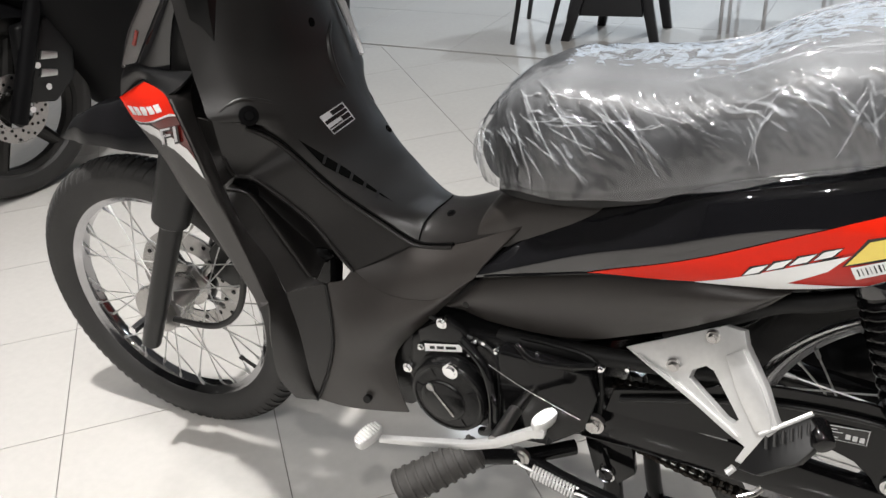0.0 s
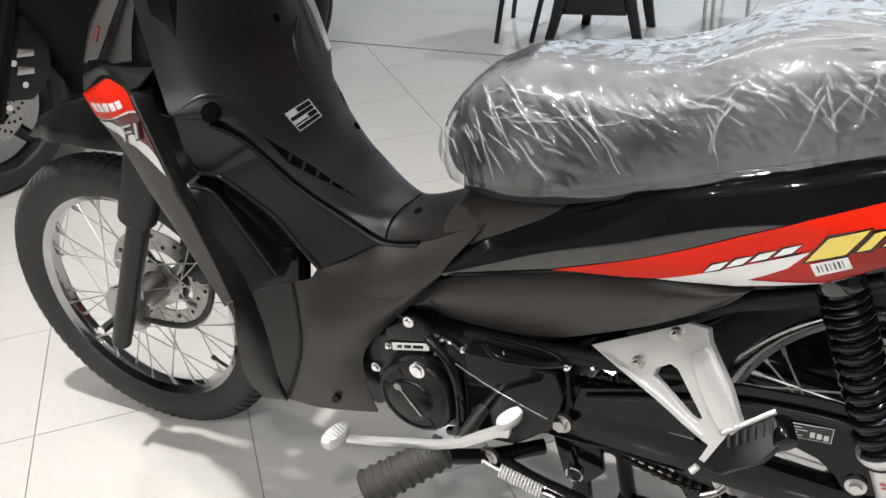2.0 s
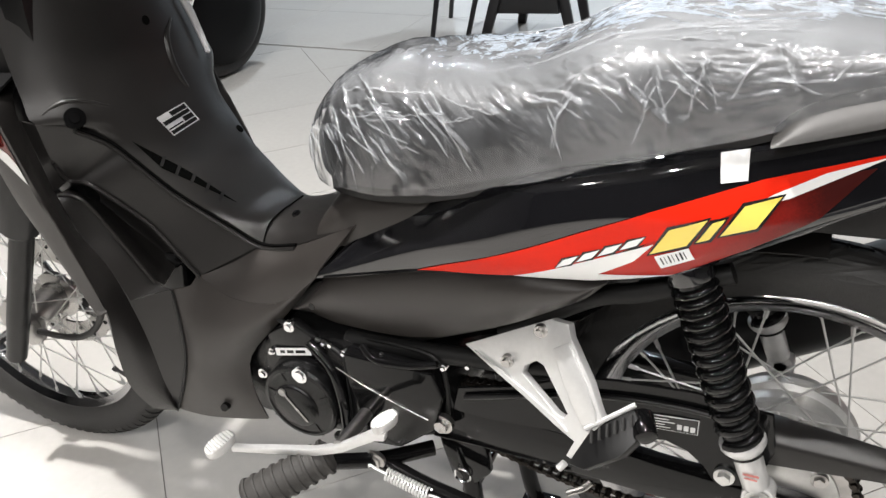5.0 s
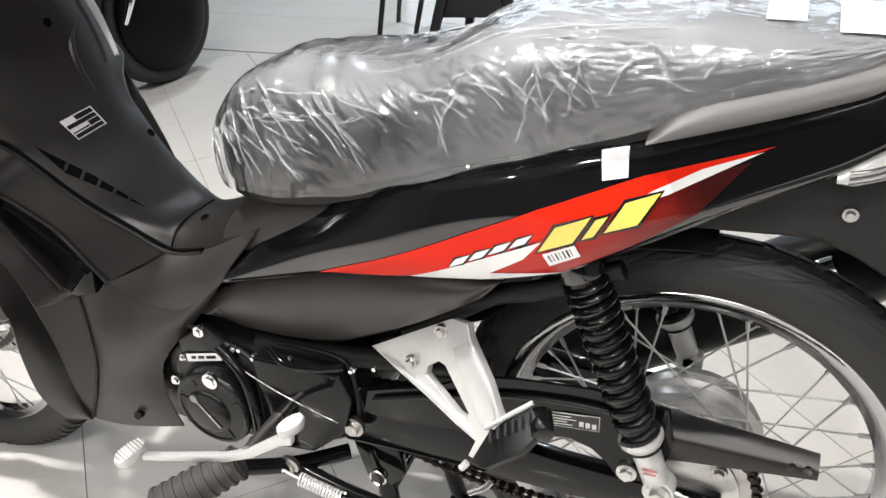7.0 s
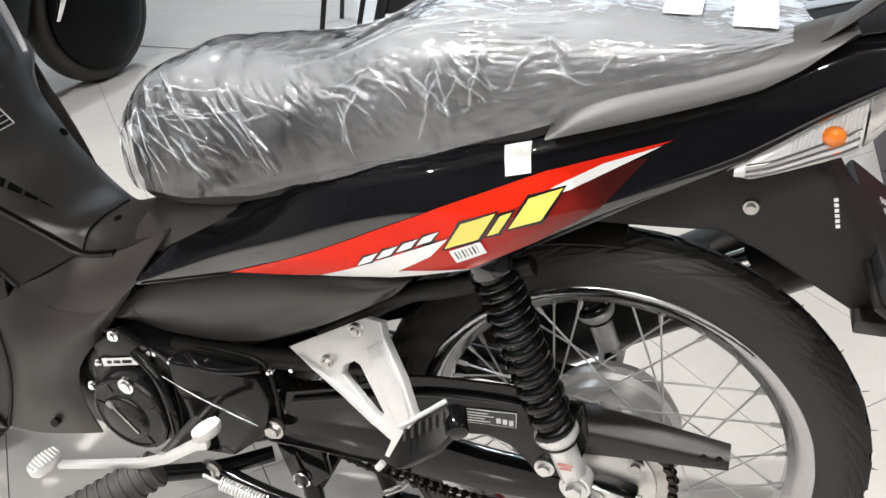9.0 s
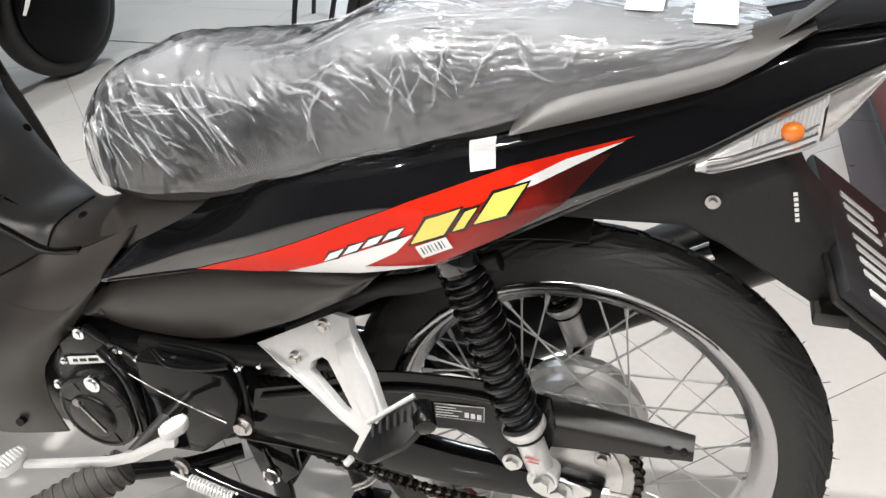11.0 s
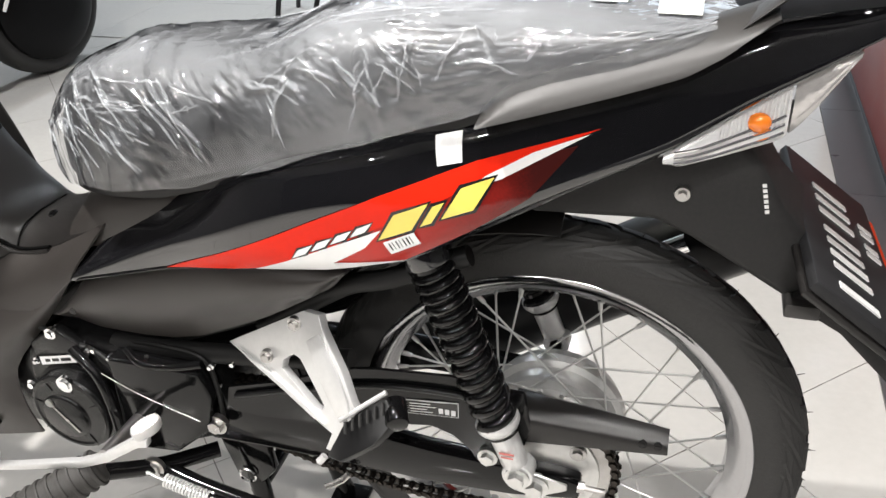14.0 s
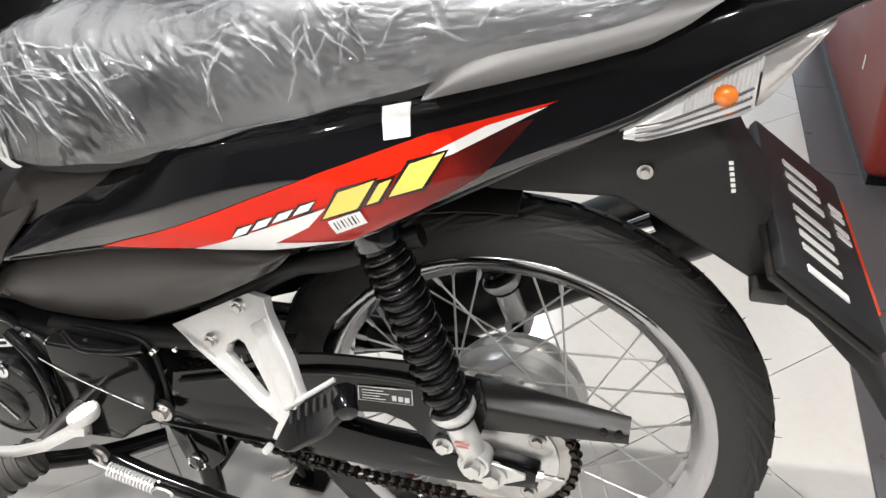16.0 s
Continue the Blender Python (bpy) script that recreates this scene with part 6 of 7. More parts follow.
bm = bmesh.new()
s0, s1 = Vector((0.766, -0.142, 0.268)), Vector((0.826, -0.142, 0.252))
sd = (s1 - s0).normalized()
u_, v_ = sd.orthogonal().normalized(), sd.cross(sd.orthogonal().normalized())
coil = [s0 + (s1 - s0) * (k / 168) + 0.0075 * (math.cos(k * 2 * math.pi / 12) * u_ + math.sin(k * 2 * math.pi / 12) * v_) for k in range(169)]
rings = []
for i, p in enumerate(coil):
    d = (coil[min(i + 1, 168)] - coil[max(i - 1, 0)]).normalized()
    a = d.orthogonal().normalized()
    rings.append([p + 0.0019 * (math.cos(2 * math.pi * k / 5) * a + math.sin(2 * math.pi * k / 5) * d.cross(a)) for k in range(5)])
loft(bm, rings, close=True, cap=True)
tube(bm, [tuple(s0), (0.752, -0.142, 0.272), (0.742, -0.142, 0.276), (0.739, -0.140, 0.270)], 0.0018, 6)
tube(bm, [tuple(s1), (0.838, -0.142, 0.251), (0.846, -0.142, 0.246), (0.842, -0.14, 0.240)], 0.0018, 6)
part("stand_spring", bm, ALUPAINT, bike, "bright coiled stand spring")

# centre stand: two splayed legs with a cross bar, feet on the floor
for side in (-1, 1):
    y = 0.075 * side
    bm = bmesh.new()
    tube(bm, [(0.845, y, 0.30), (0.862, y * 1.1, 0.20), (0.872, y * 1.45, 0.06), (0.878, y * 1.6, 0.012)], 0.013, 12)
    part("centre_stand_leg", bm, FRAMEBLK, bike, "black centre stand leg")
    bm = bmesh.new()
    box(bm, (0.855, y * 1.6 - 0.02, 0.0), (0.915, y * 1.6 + 0.02, 0.008))
    part("stand_foot", bevelled(bm, 0.003), FRAMEBLK, bike)
tube_part("stand_cross_bar", [(0.856, -0.085, 0.215), (0.856, 0.085, 0.215)], 0.010)
bm = bmesh.new()
turned(bm, [(0.011, -0.0015), (0.0125, 0), (0.011, 0.0015), (0.0095, 0)], 24, Matrix.Translation((0.851, -0.092, 0.248)), closed=True)
part("spring_ring", bm, CHROME, bike)
bm = bmesh.new()
slab(bm, [(0.812, 0.345), (0.86, 0.345), (0.885, 0.30), (0.89, 0.26), (0.86, 0.225), (0.835, 0.24), (0.822, 0.29)], -0.088, -0.074)
part("stand_bracket", bevelled(bm, 0.003), FRAMEBLK, bike, "black stand bracket plate")
bolt("swing_arm_pivot", (0.840, -0.112, 0.352), 0.0095, STEEL, None, 0.010, True)

# swing arm, chain case and guard
bm = bmesh.new()
slab(bm, [(0.815, 0.366), (0.90, 0.372), (1.0, 0.370), (1.10, 0.357), (1.18, 0.352), (1.25, 0.350), (1.275, 0.345), (1.275, 0.322), (1.20, 0.310), (1.10, 0.306), (1.0, 0.310), (0.88, 0.312), (0.815, 0.310)], -0.098, -0.074)
swing = part("swing_arm", bevelled(bm, 0.004), FRAMEBLK, bike, "black box-section swing arm")
# chrome tube added for the glint on the black arm's upper bevel
part("arm_edge_glint", tube(bmesh.new(), [(0.86, -0.0975, 0.3705), (0.93, -0.0975, 0.3722), (1.0, -0.0975, 0.3712)], 0.0022, 8), CHROME, swing, "bright line drawn as the glint on the swing arm edge")
bm = bmesh.new()
slab(bm, [(0.815, 0.366), (1.0, 0.372), (1.18, 0.358), (1.275, 0.345), (1.275, 0.322), (1.0, 0.328), (0.815, 0.330)], 0.074, 0.098)
part("swing_arm", bevelled(bm, 0.004), FRAMEBLK, bike, "black box-section swing arm")
bm = bmesh.new()
slab(bm, [(0.86, 0.408), (0.94, 0.432), (1.005, 0.462), (1.05, 0.470), (1.135, 0.476), (1.215, 0.468), (1.222, 0.420), (1.205, 0.362), (1.165, 0.356), (1.152, 0.376), (1.134, 0.392), (1.11, 0.400), (1.06, 0.392), (1.0, 0.376), (0.90, 0.368), (0.85, 0.370)], -0.104, -0.100)
case = part("chain_case", bevelled(bm, 0.0015, 1), FRAMEBLK, bike, "black chain case plate")
tube_part("case_edge", [(0.87, -0.107, 0.398), (0.95, -0.108, 0.423), (1.04, -0.108, 0.447), (1.12, -0.108, 0.455), (1.19, -0.108, 0.452)], 0.0035, SATIN)
bm = bmesh.new()
rows = []
for i in range(21):
    x = 1.200 + 0.162 * i / 20
    u = (x - 1.20) / 0.162
    top = 0.442 - 0.008 * u ** 1.5
    low = 0.396 + 0.016 * u
    cr = 0.430 - 0.006 * u
    rows.append([(x, -0.062 - 0.018 * u, top - 0.004), (x, -0.070 - 0.014 * u, top), (x, -0.088 - 0.004 * u, top - 0.002), (x, -0.100, cr + 0.003), (x, -0.103, cr - 0.003), (x, -0.102, low + 0.002), (x, -0.098, low)])
part("chain_guard", thick(loft(bm, rows), 0.0025), MATTE, bike, "black plastic chain guard")
for x in (1.337, 1.352):
    bolt("guard_rivet", (x, -0.103, 0.424), 0.003, FRAMEBLK, None, 0.001)
lab = decal("chain_label", [(1.083, 0.4155), (1.143, 0.4200), (1.1435, 0.4410), (1.084, 0.4352)], SILVERDEC, case, 0.0008, face=lambda x, z: -0.1045, label="small black warning label with silver lines", step=0.05)
decal("label_field", [(1.0842, 0.4165), (1.1422, 0.4208), (1.1426, 0.4400), (1.085, 0.4343)], BLACKDEC, lab, 0.0012, face=lambda x, z: -0.1045, step=0.05)
for k, (a, b) in enumerate(((1.100, 1.128), (1.088, 1.112), (1.088, 1.118), (1.088, 1.108), (1.088, 1.114))):
    z = 0.4345 - 0.0037 * k - (0.0006 if k else 0)
    decal("text_bar", [(a, z + (a - 1.084) * 0.09), (b, z + (b - 1.084) * 0.09), (b, z + 0.0013 + (b - 1.084) * 0.09), (a, z + 0.0013 + (a - 1.084) * 0.09)], SILVERDEC, lab, 0.0016, face=lambda x, z: -0.1045, step=0.05)
for k in range(3):
    a = 1.121 + 0.007 * k
    decal("text_bar", [(a, 0.4225), (a + 0.005, 0.4229), (a + 0.005, 0.4300), (a, 0.4296)], SILVERDEC, lab, 0.0016, face=lambda x, z: -0.1045, step=0.05)

# sprocket, chain, axle and adjuster
SP = Matrix.Translation((1.227, -0.066, 0.335))
teeth = 36
outline = []
for k in range(teeth * 4):
    a = 2 * math.pi * k / (teeth * 4)
    r = (0.079, 0.0815, 0.086, 0.0815)[k % 4]
    outline.append((1.227 + r * math.cos(a), 0.335 + r * math.sin(a)))
bm = bmesh.new()
slab(bm, outline, -0.069, -0.063)
sprocket = part("sprocket", bm, STEEL, bike, "toothed steel rear sprocket")
bm = bmesh.new()
turned(bm, [(0.0, -0.012), (0.05, -0.012), (0.056, -0.008), (0.066, -0.006), (0.067, 0.0)], 48, SP)
part("sprocket_carrier", bm, ALU, sprocket, "silver sprocket carrier")
for k in range(4):
    a = radians(40 + 90 * k)
    bolt("sprocket_bolt", (1.227 + 0.055 * math.cos(a), -0.076, 0.335 + 0.055 * math.sin(a)), 0.0065, STEEL, sprocket)
path = []
R, r0 = 0.0835, 0.030
c0, c1 = Vector((0.79, 0.352)), Vector((1.227, 0.335))
for k in range(37):
    a = radians(96 - 192 * k / 36)
    path.append(c1 + R * Vector((math.cos(a), math.sin(a))))
lowend, upend = path[-1], path[0]
line = [upend.lerp(Vector((c0.x, c0.y + r0)), t / 30) for t in range(31)][::-1] + path + [lowend.lerp(Vector((c0.x, c0.y - r0)), t / 30) + Vector((0, -0.024 * math.sin(math.pi * t / 30))) for t in range(31)]
acc = [0.0]
for a, b in zip(line, line[1:]):
    acc.append(acc[-1] + (b - a).length)
CHAINM = material("oiled_chain", (0.035, 0.030, 0.026), 0.35, 0.85, spread=0.3, scale=120)
chain = None
PITCH = 0.0127
for k in range(int(acc[-1] / PITCH)):
    d = k * PITCH
    j = max(i for i in range(len(acc)) if acc[i] <= d)
    j = min(j, len(line) - 2)
    f = (d - acc[j]) / max(1e-9, acc[j + 1] - acc[j])
    p = line[j].lerp(line[j + 1], f)
    t = line[j + 1] - line[j]
    m = Matrix.Translation((p.x, -0.066, p.y)) @ Matrix.Rotation(-math.atan2(t.y, t.x), 4, "Y")
    if chain is None:
        bm = bmesh.new()
        for y in (-0.0065, 0.0045):
            for cx in (0, PITCH):
                rod(bm, (cx, y, 0), (cx, y + 0.002, 0), 0.0052, n=10)
            box(bm, (0.0, y, -0.0034), (PITCH, y + 0.002, 0.0034))
        rod(bm, (0, -0.0085, 0), (0, 0.0085, 0), 0.0034, n=8)
        chain = part("chain", bm, CHAINM, bike, "oily steel drive chain", smooth=False)
        chain.matrix_basis = m
        link = chain
    else:
        shared("chain_link", link, m, chain)
bolt("axle_nut", (1.227, -0.100, 0.336), 0.0105, ALU, None, 0.014)
bm = bmesh.new()
slab(bm, [(1.205, 0.356), (1.232, 0.352), (1.262, 0.345), (1.262, 0.336), (1.228, 0.318), (1.206, 0.322)], -0.1015, -0.0985)
part("adjuster_plate", bevelled(bm, 0.001, 1), ALU, bike, "silver chain adjuster plate")
bm = bmesh.new()
rod(bm, (1.25, -0.095, 0.340), (1.302, -0.092, 0.336), 0.0032, n=10)
rod(bm, (1.272, -0.0937, 0.3383), (1.28, -0.0932, 0.3378), 0.0065, n=6)
part("adjuster_bolt", bm, STEEL, bike)
bolt("torque_bolt", (1.175, -0.106, 0.373), 0.0078, ALU, None, 0.009)

# rear shock absorbers with coil springs
def shock(side, ys):
    top, bot = Vector((1.120, ys * 0.94, 0.630)), Vector((1.212, ys, 0.372))
    d = (bot - top).normalized()
    L = (bot - top).length
    u, v = d.orthogonal().normalized(), d.cross(d.orthogonal().normalized())
    bm = bmesh.new()
    rod(bm, top, top + d * L * 0.80, 0.0190, n=24)
    body = part("shock_absorber", bm, FRAMEBLK, bike, "black rear shock absorber with coil spring")
    bm = bmesh.new()
    rings, turns, steps = [], 13.0, 20
    n = int(turns * steps)
    for i in range(n + 1):
        t = i / n
        tt = t * (0.66 + 0.34 * t)  # close coils above, open coils below
        p = top + d * (0.012 + (L * 0.735 - 0.012) * tt)
        wire = 0.0050 + 0.0021 * t
        a = 2 * math.pi * turns * t
        o = math.cos(a) * u + math.sin(a) * v
        c = p + 0.0178 * o
        rings.append([c + 0.0068 * math.cos(2 * math.pi * k / 12) * o + wire * math.sin(2 * math.pi * k / 12) * d for k in range(12)])
    part("coil_spring", loft(bm, rings, close=True, cap=True), FRAMEBLK, body, "glossy black coil spring")
    bm = bmesh.new()
    rod(bm, top - d * 0.012, top + d * 0.010, 0.022, 0.025, n=24)
    part("spring_seat", bevelled(bm, 0.003), GLOSS, body)
    bm = bmesh.new()
    rod(bm, top + d * L * 0.735, top + d * L * 0.765, 0.0240, 0.0240, n=28)
    rod(bm, top + d * L * 0.765, top + d * L * 0.80, 0.0236, 0.0165, n=28)
    rod(bm, top + d * L * 0.79, top + d * L * 0.96, 0.0155, 0.0145, n=24)
    rod(bm, bot + Vector((0, 0.014, 0)), bot - Vector((0, 0.010, 0)), 0.0170, n=24)
    part("lower_mount", bevelled(bm, 0.0015), ALUPAINT, body, "silver cast lower shock mount")
    c = top + d * L * 0.87 - Vector((0, 0.0158, 0)) * (1 if side < 0 else -1)
    bm = bmesh.new()
    box(bm, (-0.008, -0.0006, -0.0035), (0.008, 0.0, -0.001), Matrix.Translation(c + Vector((0.002, 0, 0.004))))
    box(bm, (-0.007, -0.0006, -0.0085), (0.006, 0.0, -0.0065), Matrix.Translation(c + Vector((0.003, 0, 0.004))))
    part("red_mark", bm, PALE_RED, body, smooth=False)
    bolt("shock_bolt", bot - Vector((0, 0.010, 0)) if side < 0 else bot, 0.0095, ALU, body, 0.010)


shock(-1, -0.118)
shock(1, 0.118)

# pillion footrest bracket in cast aluminium
def brk(x, z):
    return Vector((x, 0.105 - 0.413 * x + 0.327 * z, z))


def plate_on(outline, holes, t):
    """A cast plate on the bracket's slanted plane."""
    bm = bmesh.new()
    a = [bm.verts.new(brk(x, z)) for x, z in outline]
    edges = [bm.edges.new((p, q)) for p, q in zip(a, a[1:] + a[:1])]
    for h in holes:
        b = [bm.verts.new(brk(x, z)) for x, z in h]
        edges += [bm.edges.new((p, q)) for p, q in zip(b, b[1:] + b[:1])]
    bmesh.ops.triangle_fill(bm, use_beauty=True, edges=edges)
    n = Vector((-0.413, -1, 0.327)).normalized()
    bm.normal_update()
    for f in bm.faces:
        if f.normal.dot(n) < 0:
            f.normal_flip()
    bmesh.ops.dissolve_limit(bm, angle_limit=radians(2), verts=bm.verts, edges=bm.edges)
    thick(bm, t)
    return bm


OUT = [(0.8725, 0.4736), (0.93, 0.5105), (0.985, 0.5482), (1.0062, 0.5513), (1.0108, 0.5384), (1.0387, 0.5045), (1.0517, 0.4808), (1.058, 0.4731), (1.044, 0.452), (1.0269, 0.4168), (1.0193, 0.4169), (1.0270, 0.4364), (1.002, 0.4416), (0.9575, 0.4546), (0.9062, 0.4651)]
HOLE = [(0.9545, 0.4765), (0.9570, 0.4860), (0.9715, 0.4978), (0.9810, 0.4970), (1.0160, 0.4610), (1.0120, 0.4535), (1.0010, 0.4545)]
bm = plate_on(OUT, [HOLE], 0.010)
bracket = part("footrest_bracket", bevelled(bm, 0.003, 3), ALUPAINT, bike, "cast silver pillion footrest bracket")
nrm = Vector((-0.413, -1, 0.327)).normalized()
bm = bmesh.new()
rib = [(0.888, 0.4745), (0.925, 0.4690), (0.965, 0.4610), (1.008, 0.4490), (1.020, 0.4440), (1.005, 0.4435), (0.960, 0.4555), (0.910, 0.4665)]
loft(bm, [[brk(x, z) + nrm * d for x, z in rib] for d in (0.0, 0.004)], close=True, cap=True)
part("bracket_rib", bevelled(bm, 0.0015, 2), ALUPAINT, bracket)
bm = bmesh.new()
rib = [(0.992, 0.520), (1.010, 0.5345), (1.036, 0.502), (1.049, 0.480), (1.052, 0.468), (1.036, 0.458), (1.012, 0.486)]
loft(bm, [[brk(x, z) + nrm * d for x, z in rib] for d in (0.0, 0.0035)], close=True, cap=True)
part("bracket_rib", bevelled(bm, 0.0015, 2), ALUPAINT, bracket)
bolt("bracket_bolt", brk(0.976, 0.5325) + nrm * 0.003, 0.0052, STEEL, bracket, 0.006, True, 6)
bolt("bracket_bolt", brk(0.936, 0.4825) + nrm * 0.003, 0.0052, STEEL, bracket, 0.006, True, 6)
bm = bmesh.new()
p = [Vector((1.046, -0.177, 0.463)), Vector((1.085, -0.163, 0.487)), Vector((1.100, -0.176, 0.470)), Vector((1.080, -0.196, 0.450)), Vector((1.043, -0.200, 0.423)), Vector((1.022, -0.187, 0.413))]
loft(bm, [p, [q + Vector((0.006, 0.008, -0.007)) for q in p]], close=True, cap=True)
peg = part("pillion_footrest", bevelled(bm, 0.0025), SATIN, bike, "folded black rubber pillion footrest")
bm = bmesh.new()
tube(bm, [(1.040, -0.180, 0.461), (1.062, -0.172, 0.476), (1.086, -0.161, 0.491)], 0.0028, 8)
part("footrest_edge", bm, ALUPAINT, bracket)
part("footrest_lug", tube(bmesh.new(), [(1.020, -0.186, 0.413), (1.017, -0.188, 0.409), (1.014, -0.190, 0.406)], 0.004, 8), ALUPAINT, bracket)
bm = bmesh.new()
rod(bm, (1.090, -0.152, 0.472), (1.102, -0.178, 0.465), 0.013, 0.012, n=20)
part("footrest_end", bevelled(bm, 0.003), FRAMEBLK, peg, "rubber end of the footrest")
bm = bmesh.new()
tube(bm, [(1.030, -0.21, 0.395), (1.045, -0.205, 0.402), (1.052, -0.20, 0.408)], 0.0035, 8)
part("footrest_clip", bm, STEEL, peg)
for k in range(6):
    c = Vector((1.046, -0.1795, 0.4665)).lerp(Vector((1.083, -0.1655, 0.4865)), k / 5)
    bm = bmesh.new()
    tube(bm, [tuple(c + Vector((0.001, -0.003, -0.003))), tuple(c + Vector((0.003, -0.011, -0.013)))], 0.0017, 6)
    part("grip_rib", bm, RUBBER, peg)

# ---- things standing round the motorcycle ----
# red cabinet beyond the dark strip
cab = thing("cabinet", (2.15, 1.95, 0), "dark red painted metal cabinet on the dark floor strip", "cabinet")
bm = bmesh.new()
box(bm, (1.842, 1.335, 0.02), (2.45, 2.62, 1.05))
part("body", bevelled(bm, 0.03, 4), REDBOX, cab)
bm = bmesh.new()
box(bm, (1.855, 1.35, 0.0), (2.44, 2.60, 0.03))
part("plinth", bm, FRAMEBLK, cab, "black plinth")
for y, z in ((1.80, 0.31), (1.62, 0.20)):
    bm = bmesh.new()
    box(bm, (1.8395, y, z), (1.8412, y + 0.012, z + 0.035))
    part("scratch", bm, WHITE, cab, "worn pale scratch", smooth=False)

# black chairs and bench at the back
BLACKMETAL = material("black_chair_metal", (0.014, 0.014, 0.016), 0.35, spread=0.2)
chair = thing("chair", (-0.36, 2.75, 0), "black chair with thin straight legs on the pale floor", "chair", "chairs at the back")
for a, b in (((-0.425, 2.51, 0), (-0.375, 2.60, 0.45)), ((-0.275, 2.555, 0), (-0.185, 2.64, 0.45)), ((-0.52, 2.93, 0), (-0.44, 2.90, 0.45)), ((-0.33, 2.97, 0), (-0.22, 2.93, 0.45))):
    part("leg", rod(bmesh.new(), a, b, 0.011, 0.013, n=12), BLACKMETAL, chair)
bm = bmesh.new()
box(bm, (-0.47, 2.57, 0.44), (-0.14, 2.96, 0.475))
part("seat", bevelled(bm, 0.012, 3), BLACKMETAL, chair)
bm = bmesh.new()
box(bm, (-0.46, 2.94, 0.55), (-0.15, 2.965, 0.82))
part("backrest", bevelled(bm, 0.01), BLACKMETAL, chair)
for x in (-0.45, -0.17):
    part("back_post", rod(bmesh.new(), (x, 2.945, 0.46), (x, 2.955, 0.60), 0.010, n=10), BLACKMETAL, chair)

stool = thing("stool", (0.0, 2.75, 0), "black stool with splayed flat legs", "stool", "chairs at the back")
for x0, y0, x1, y1 in ((-0.215, 2.62, -0.075, 2.64), (0.175, 2.66, 0.075, 2.65), (-0.14, 2.90, -0.06, 2.86), (0.16, 2.93, 0.09, 2.88)):
    bm = bmesh.new()
    v = []
    for z, x, y, h in ((0.0, x0, y0, 0.020), (0.45, x1, y1, 0.030)):
        v.append([(x - h, y - 0.012, z), (x + h, y - 0.012, z), (x + h, y + 0.012, z), (x - h, y + 0.012, z)])
    part("leg", bevelled(loft(bm, v, close=True, cap=True), 0.003), BLACKMETAL, stool)
bm = bmesh.new()
slab(bm, [(-0.165, 0.112), (0.125, 0.122), (0.075, 0.45), (-0.075, 0.45)], 2.628, 2.648)
part("apron", bevelled(bm, 0.003), BLACKMETAL, stool)
bm = bmesh.new()
box(bm, (-0.16, 2.60, 0.45), (0.16, 2.92, 0.485))
part("seat", bevelled(bm, 0.01), BLACKMETAL, stool)

chrome_chair = thing("chair", (0.62, 3.1, 0), "black seat chair on slim chrome tube legs", "chair", "chairs at the back")
for a, b in (((0.40, 2.88, 0), (0.40, 2.90, 0.44)), ((0.43, 2.90, 0), (0.43, 2.92, 0.44)), ((0.58, 2.86, 0), (0.58, 2.88, 0.44)), ((0.80, 2.90, 0), (0.80, 2.92, 0.44)), ((0.40, 3.30, 0), (0.40, 3.28, 0.44)), ((0.80, 3.30, 0), (0.80, 3.28, 0.44))):
    part("leg", rod(bmesh.new(), a, b, 0.0085, n=12), CHROME, chrome_chair)
bm = bmesh.new()
box(bm, (0.37, 2.84, 0.43), (0.84, 3.34, 0.49))
part("seat", bevelled(bm, 0.02, 3), VINYL, chrome_chair)
bm = bmesh.new()
box(bm, (0.38, 3.33, 0.56), (0.83, 3.37, 0.90))
part("backrest", bevelled(bm, 0.015, 3), VINYL, chrome_chair)
for x in (0.40, 0.81):
    part("back_post", rod(bmesh.new(), (x, 3.33, 0.45), (x, 3.35, 0.60), 0.0085, n=10), CHROME, chrome_chair)


# two more motorcycles of which only parts come into view
def cast_wheel(m, parent, r, w, spokes, mat):
    hub = part("wheel", turned(bmesh.new(), [(0, -0.05), (0.04, -0.05), (0.045, -0.03), (0.03, 0), (0.045, 0.03), (0.04, 0.05), (0, 0.05)], 32, m), mat, parent)
    part("tyre", tyre_mesh(bmesh.new(), m, r, w), RUBBER, hub, "black rubber tyre")
    part("rim", turned(bmesh.new(), [(0.228, 0.03), (0.228, 0.026), (0.205, 0.016), (0.205, -0.016), (0.228, -0.026), (0.228, -0.03), (0.198, -0.014), (0.198, 0.014)], 64, m, closed=True), mat, hub)
    for k in range(spokes):
        a = 2 * math.pi * k / spokes
        bm = bmesh.new()
        rod(bm, m @ Vector((0.035 * math.cos(a), 0, 0.035 * math.sin(a))), m @ Vector((0.203 * math.cos(a + 0.16), 0, 0.203 * math.sin(a + 0.16))), 0.028, 0.020, n=10)
        part("wheel_spoke", bm, mat, hub)
    return hub


DARKALLOY = material("dark_alloy", (0.03, 0.029, 0.028), 0.35, 0.6, spread=0.1)
DARKFAIR = material("dark_fairing_plastic", (0.0035, 0.0035, 0.004), 0.42, spread=0.2, spec=0.12)
bike3 = thing("motorcycle", (-1.2, 0.85, 0), "dark faired motorcycle with a drilled disc brake", "motorcycle", "showroom motorcycles")
B3 = Matrix.Translation((-1.28, 0.62, 0.0)) @ Matrix.Rotation(radians(83), 4, "Z")
M3 = B3 @ Matrix.Translation((0, 0, 0.285))
cast_wheel(M3, bike3, 0.285, 0.05, 6, DARKALLOY)
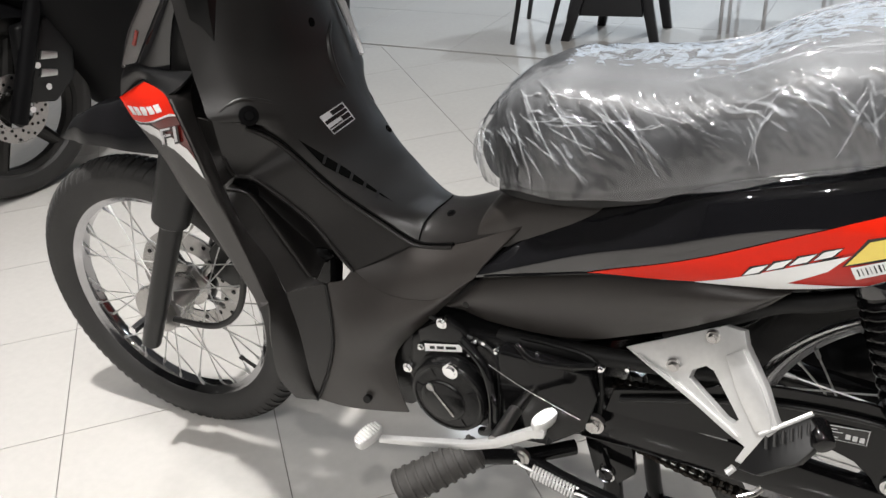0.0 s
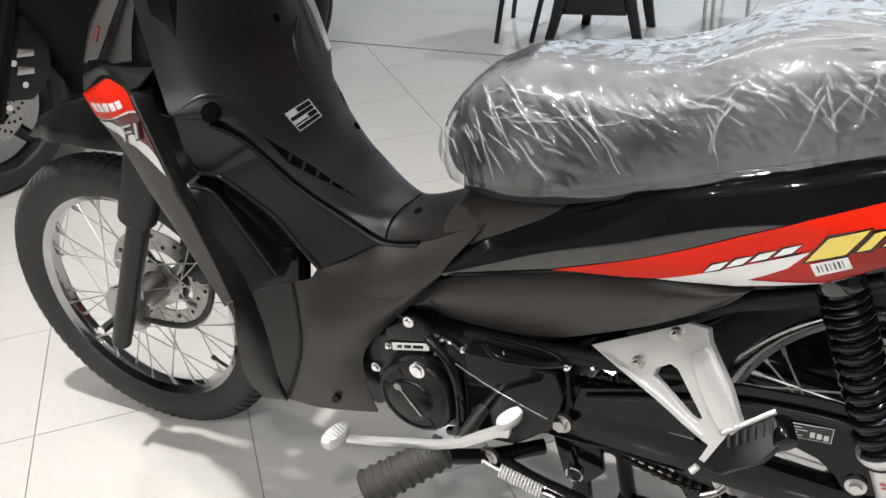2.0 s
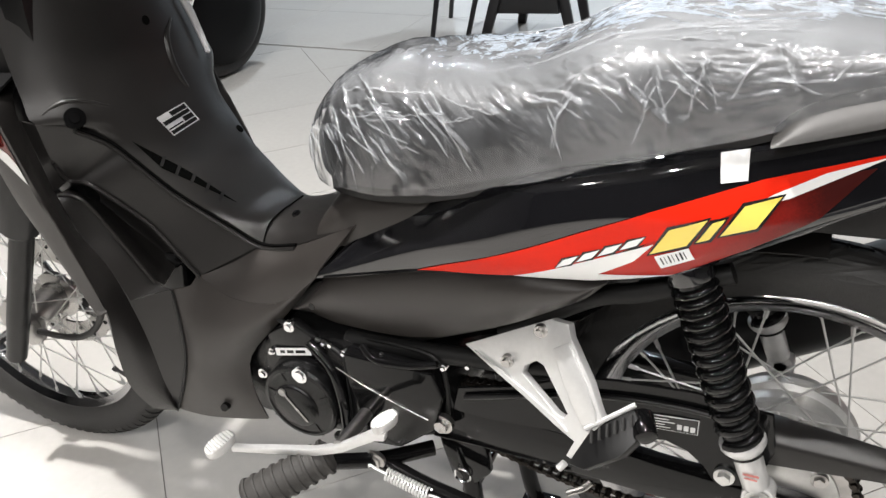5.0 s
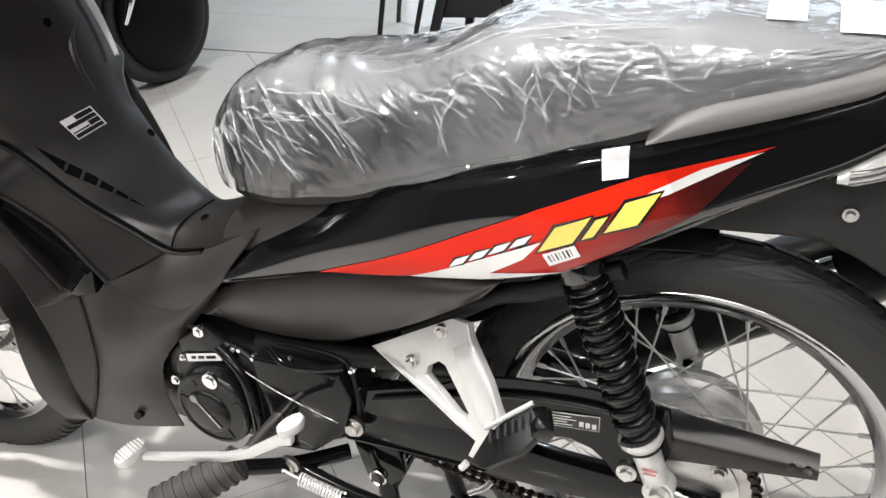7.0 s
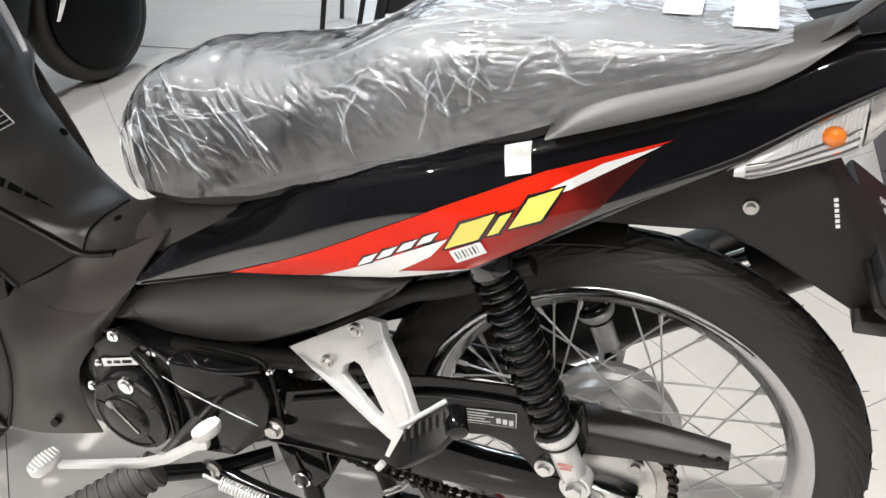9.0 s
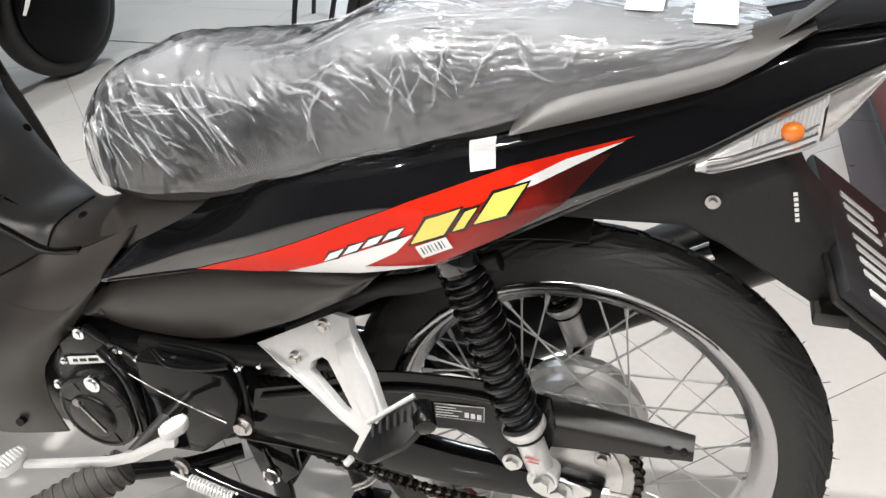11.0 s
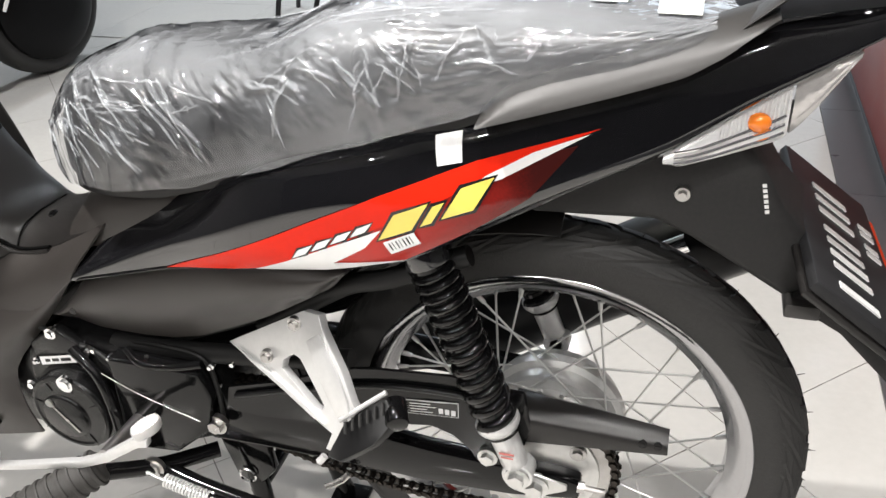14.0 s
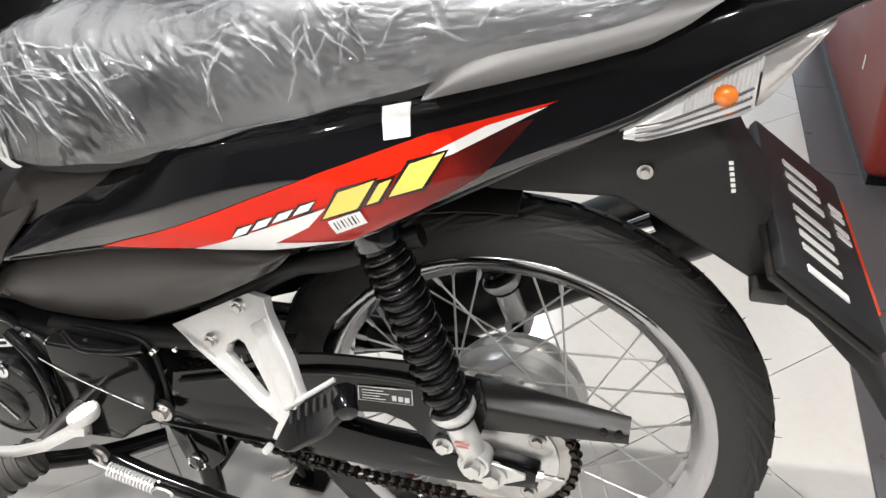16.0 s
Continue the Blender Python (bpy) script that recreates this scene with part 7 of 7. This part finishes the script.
d3 = part("brake_disc", turned(bmesh.new(), [(0.058, -0.062), (0.104, -0.062), (0.104, -0.067), (0.058, -0.067)], 56, M3, closed=True), STEEL, bike3, "drilled steel brake disc")
hole = None
for k in range(36):
    a, r = 2 * math.pi * k / 36, (0.068, 0.081, 0.094)[k % 3]
    mm = M3 @ Matrix.Translation((r * math.cos(a), 0, r * math.sin(a)))
    if hole is None:
        hole = part("drill_hole", rod(bmesh.new(), (0, -0.0672, 0), (0, -0.0682, 0), 0.005, n=8), FRAMEBLK, d3)
        hole.matrix_basis = mm
    else:
        shared("drill_hole", hole, mm, d3)
for side in (-1, 1):
    part("fork_leg", tube(bmesh.new(), [B3 @ Vector((-0.02, side * 0.095, 0.25)), B3 @ Vector((0.10, side * 0.095, 0.50)), B3 @ Vector((0.25, side * 0.095, 0.82))], 0.026, 16), DARKFAIR, bike3, "black fork leg")
bm = bmesh.new()
slab(bm, [(0.02, 0.30), (0.12, 0.275), (0.20, 0.33), (0.225, 0.43), (0.17, 0.53), (0.06, 0.52)], -0.098, -0.05)
bm.transform(B3)
part("brake_caliper", bevelled(bm, 0.01, 3), SATIN, bike3, "black brake caliper with bare metal fins")
for zc, x0 in ((0.425, 0.10), (0.375, 0.085)):
    bm = bmesh.new()
    slab(bm, [(x0, zc - 0.012), (x0 + 0.055, zc - 0.022), (x0 + 0.060, zc - 0.004), (x0 + 0.012, zc + 0.012)], -0.106, -0.097)
    bm.transform(B3)
    part("caliper_fin", bevelled(bm, 0.002), ALU, bike3)
for p in ((0.085, 0.40), (0.10, 0.33), (0.03, 0.28), (0.07, 0.46)):
    part("bolt", rod(bmesh.new(), B3 @ Vector((p[0], -0.098, p[1])), B3 @ Vector((p[0], -0.108, p[1])), 0.010, n=10), CHROME, bike3)
bm = bmesh.new()
rows = []
for s in range(17):
    a = radians(35 + 105 * s / 16)
    rows.append([B3 @ Vector((0.315 * math.cos(a), 0.075 * q, 0.285 + (0.315 - 0.05 * abs(q) ** 3) * math.sin(a))) for q in (-1, -0.85, -0.5, 0, 0.5, 0.85, 1)])
part("mudguard", thick(loft(bm, rows), 0.003), DARKFAIR, bike3, "black mudguard")
bm = bmesh.new()
rows = []
for x, w, z0, z1 in ((-0.10, 0.04, 0.78, 0.90), (0.0, 0.13, 0.66, 1.05), (0.15, 0.19, 0.50, 1.12), (0.30, 0.21, 0.20, 1.10), (0.42, 0.22, 0.12, 1.05), (0.6, 0.22, 0.12, 0.95), (0.9, 0.19, 0.16, 0.85), (1.05, 0.14, 0.45, 0.8)):
    rows.append([B3 @ Vector((x, w * math.cos(a), (z0 + z1) / 2 + (z1 - z0) / 2 * math.sin(a))) for a in [2 * math.pi * k / 24 for k in range(24)]])
part("fairing", loft(bm, rows, close=True, cap=True), DARKFAIR, bike3, "satin black fairing")
cast_wheel(B3 @ Matrix.Translation((1.31, 0, 0.285)), bike3, 0.285, 0.062, 6, DARKALLOY)
bm = bmesh.new()
turned(bm, [(0, -0.085), (0.12, -0.085), (0.20, -0.078), (0.228, -0.062), (0.232, -0.045), (0.0, -0.045)], 40, B3 @ Matrix.Translation((1.31, 0, 0.285)))
part("rear_hub_cover", bm, DARKFAIR, bike3, "satin black rear hub cover")
for k in range(7):
    a = radians(200 + 22 * k)
    part("bolt", rod(bmesh.new(), B3 @ Vector((1.31 + 0.20 * math.cos(a), -0.060, 0.285 + 0.20 * math.sin(a))), B3 @ Vector((1.31 + 0.20 * math.cos(a), -0.068, 0.285 + 0.20 * math.sin(a))), 0.005, n=8), FRAMEBLK, bike3)
bm = bmesh.new()
rows = []
for x, w, z0, z1 in ((0.9, 0.10, 0.40, 0.62), (1.1, 0.10, 0.50, 0.80), (1.35, 0.10, 0.56, 0.86), (1.6, 0.07, 0.66, 0.88), (1.72, 0.03, 0.78, 0.86)):
    rows.append([B3 @ Vector((x, w * math.cos(a), (z0 + z1) / 2 + (z1 - z0) / 2 * math.sin(a))) for a in [2 * math.pi * k / 24 for k in range(24)]])
part("tail_section", loft(bm, rows, close=True, cap=True), GLOSS, bike3, "gloss black tail section")
bm = bmesh.new()
tube(bm, [B3 @ Vector((1.08, -0.10, 0.30)), B3 @ Vector((1.10, -0.12, 0.36)), B3 @ Vector((1.13, -0.13, 0.43))], lambda t: 0.010 + 0.010 * t, 10)
part("footrest", bm, CHROME, bike3, "bright metal footrest")
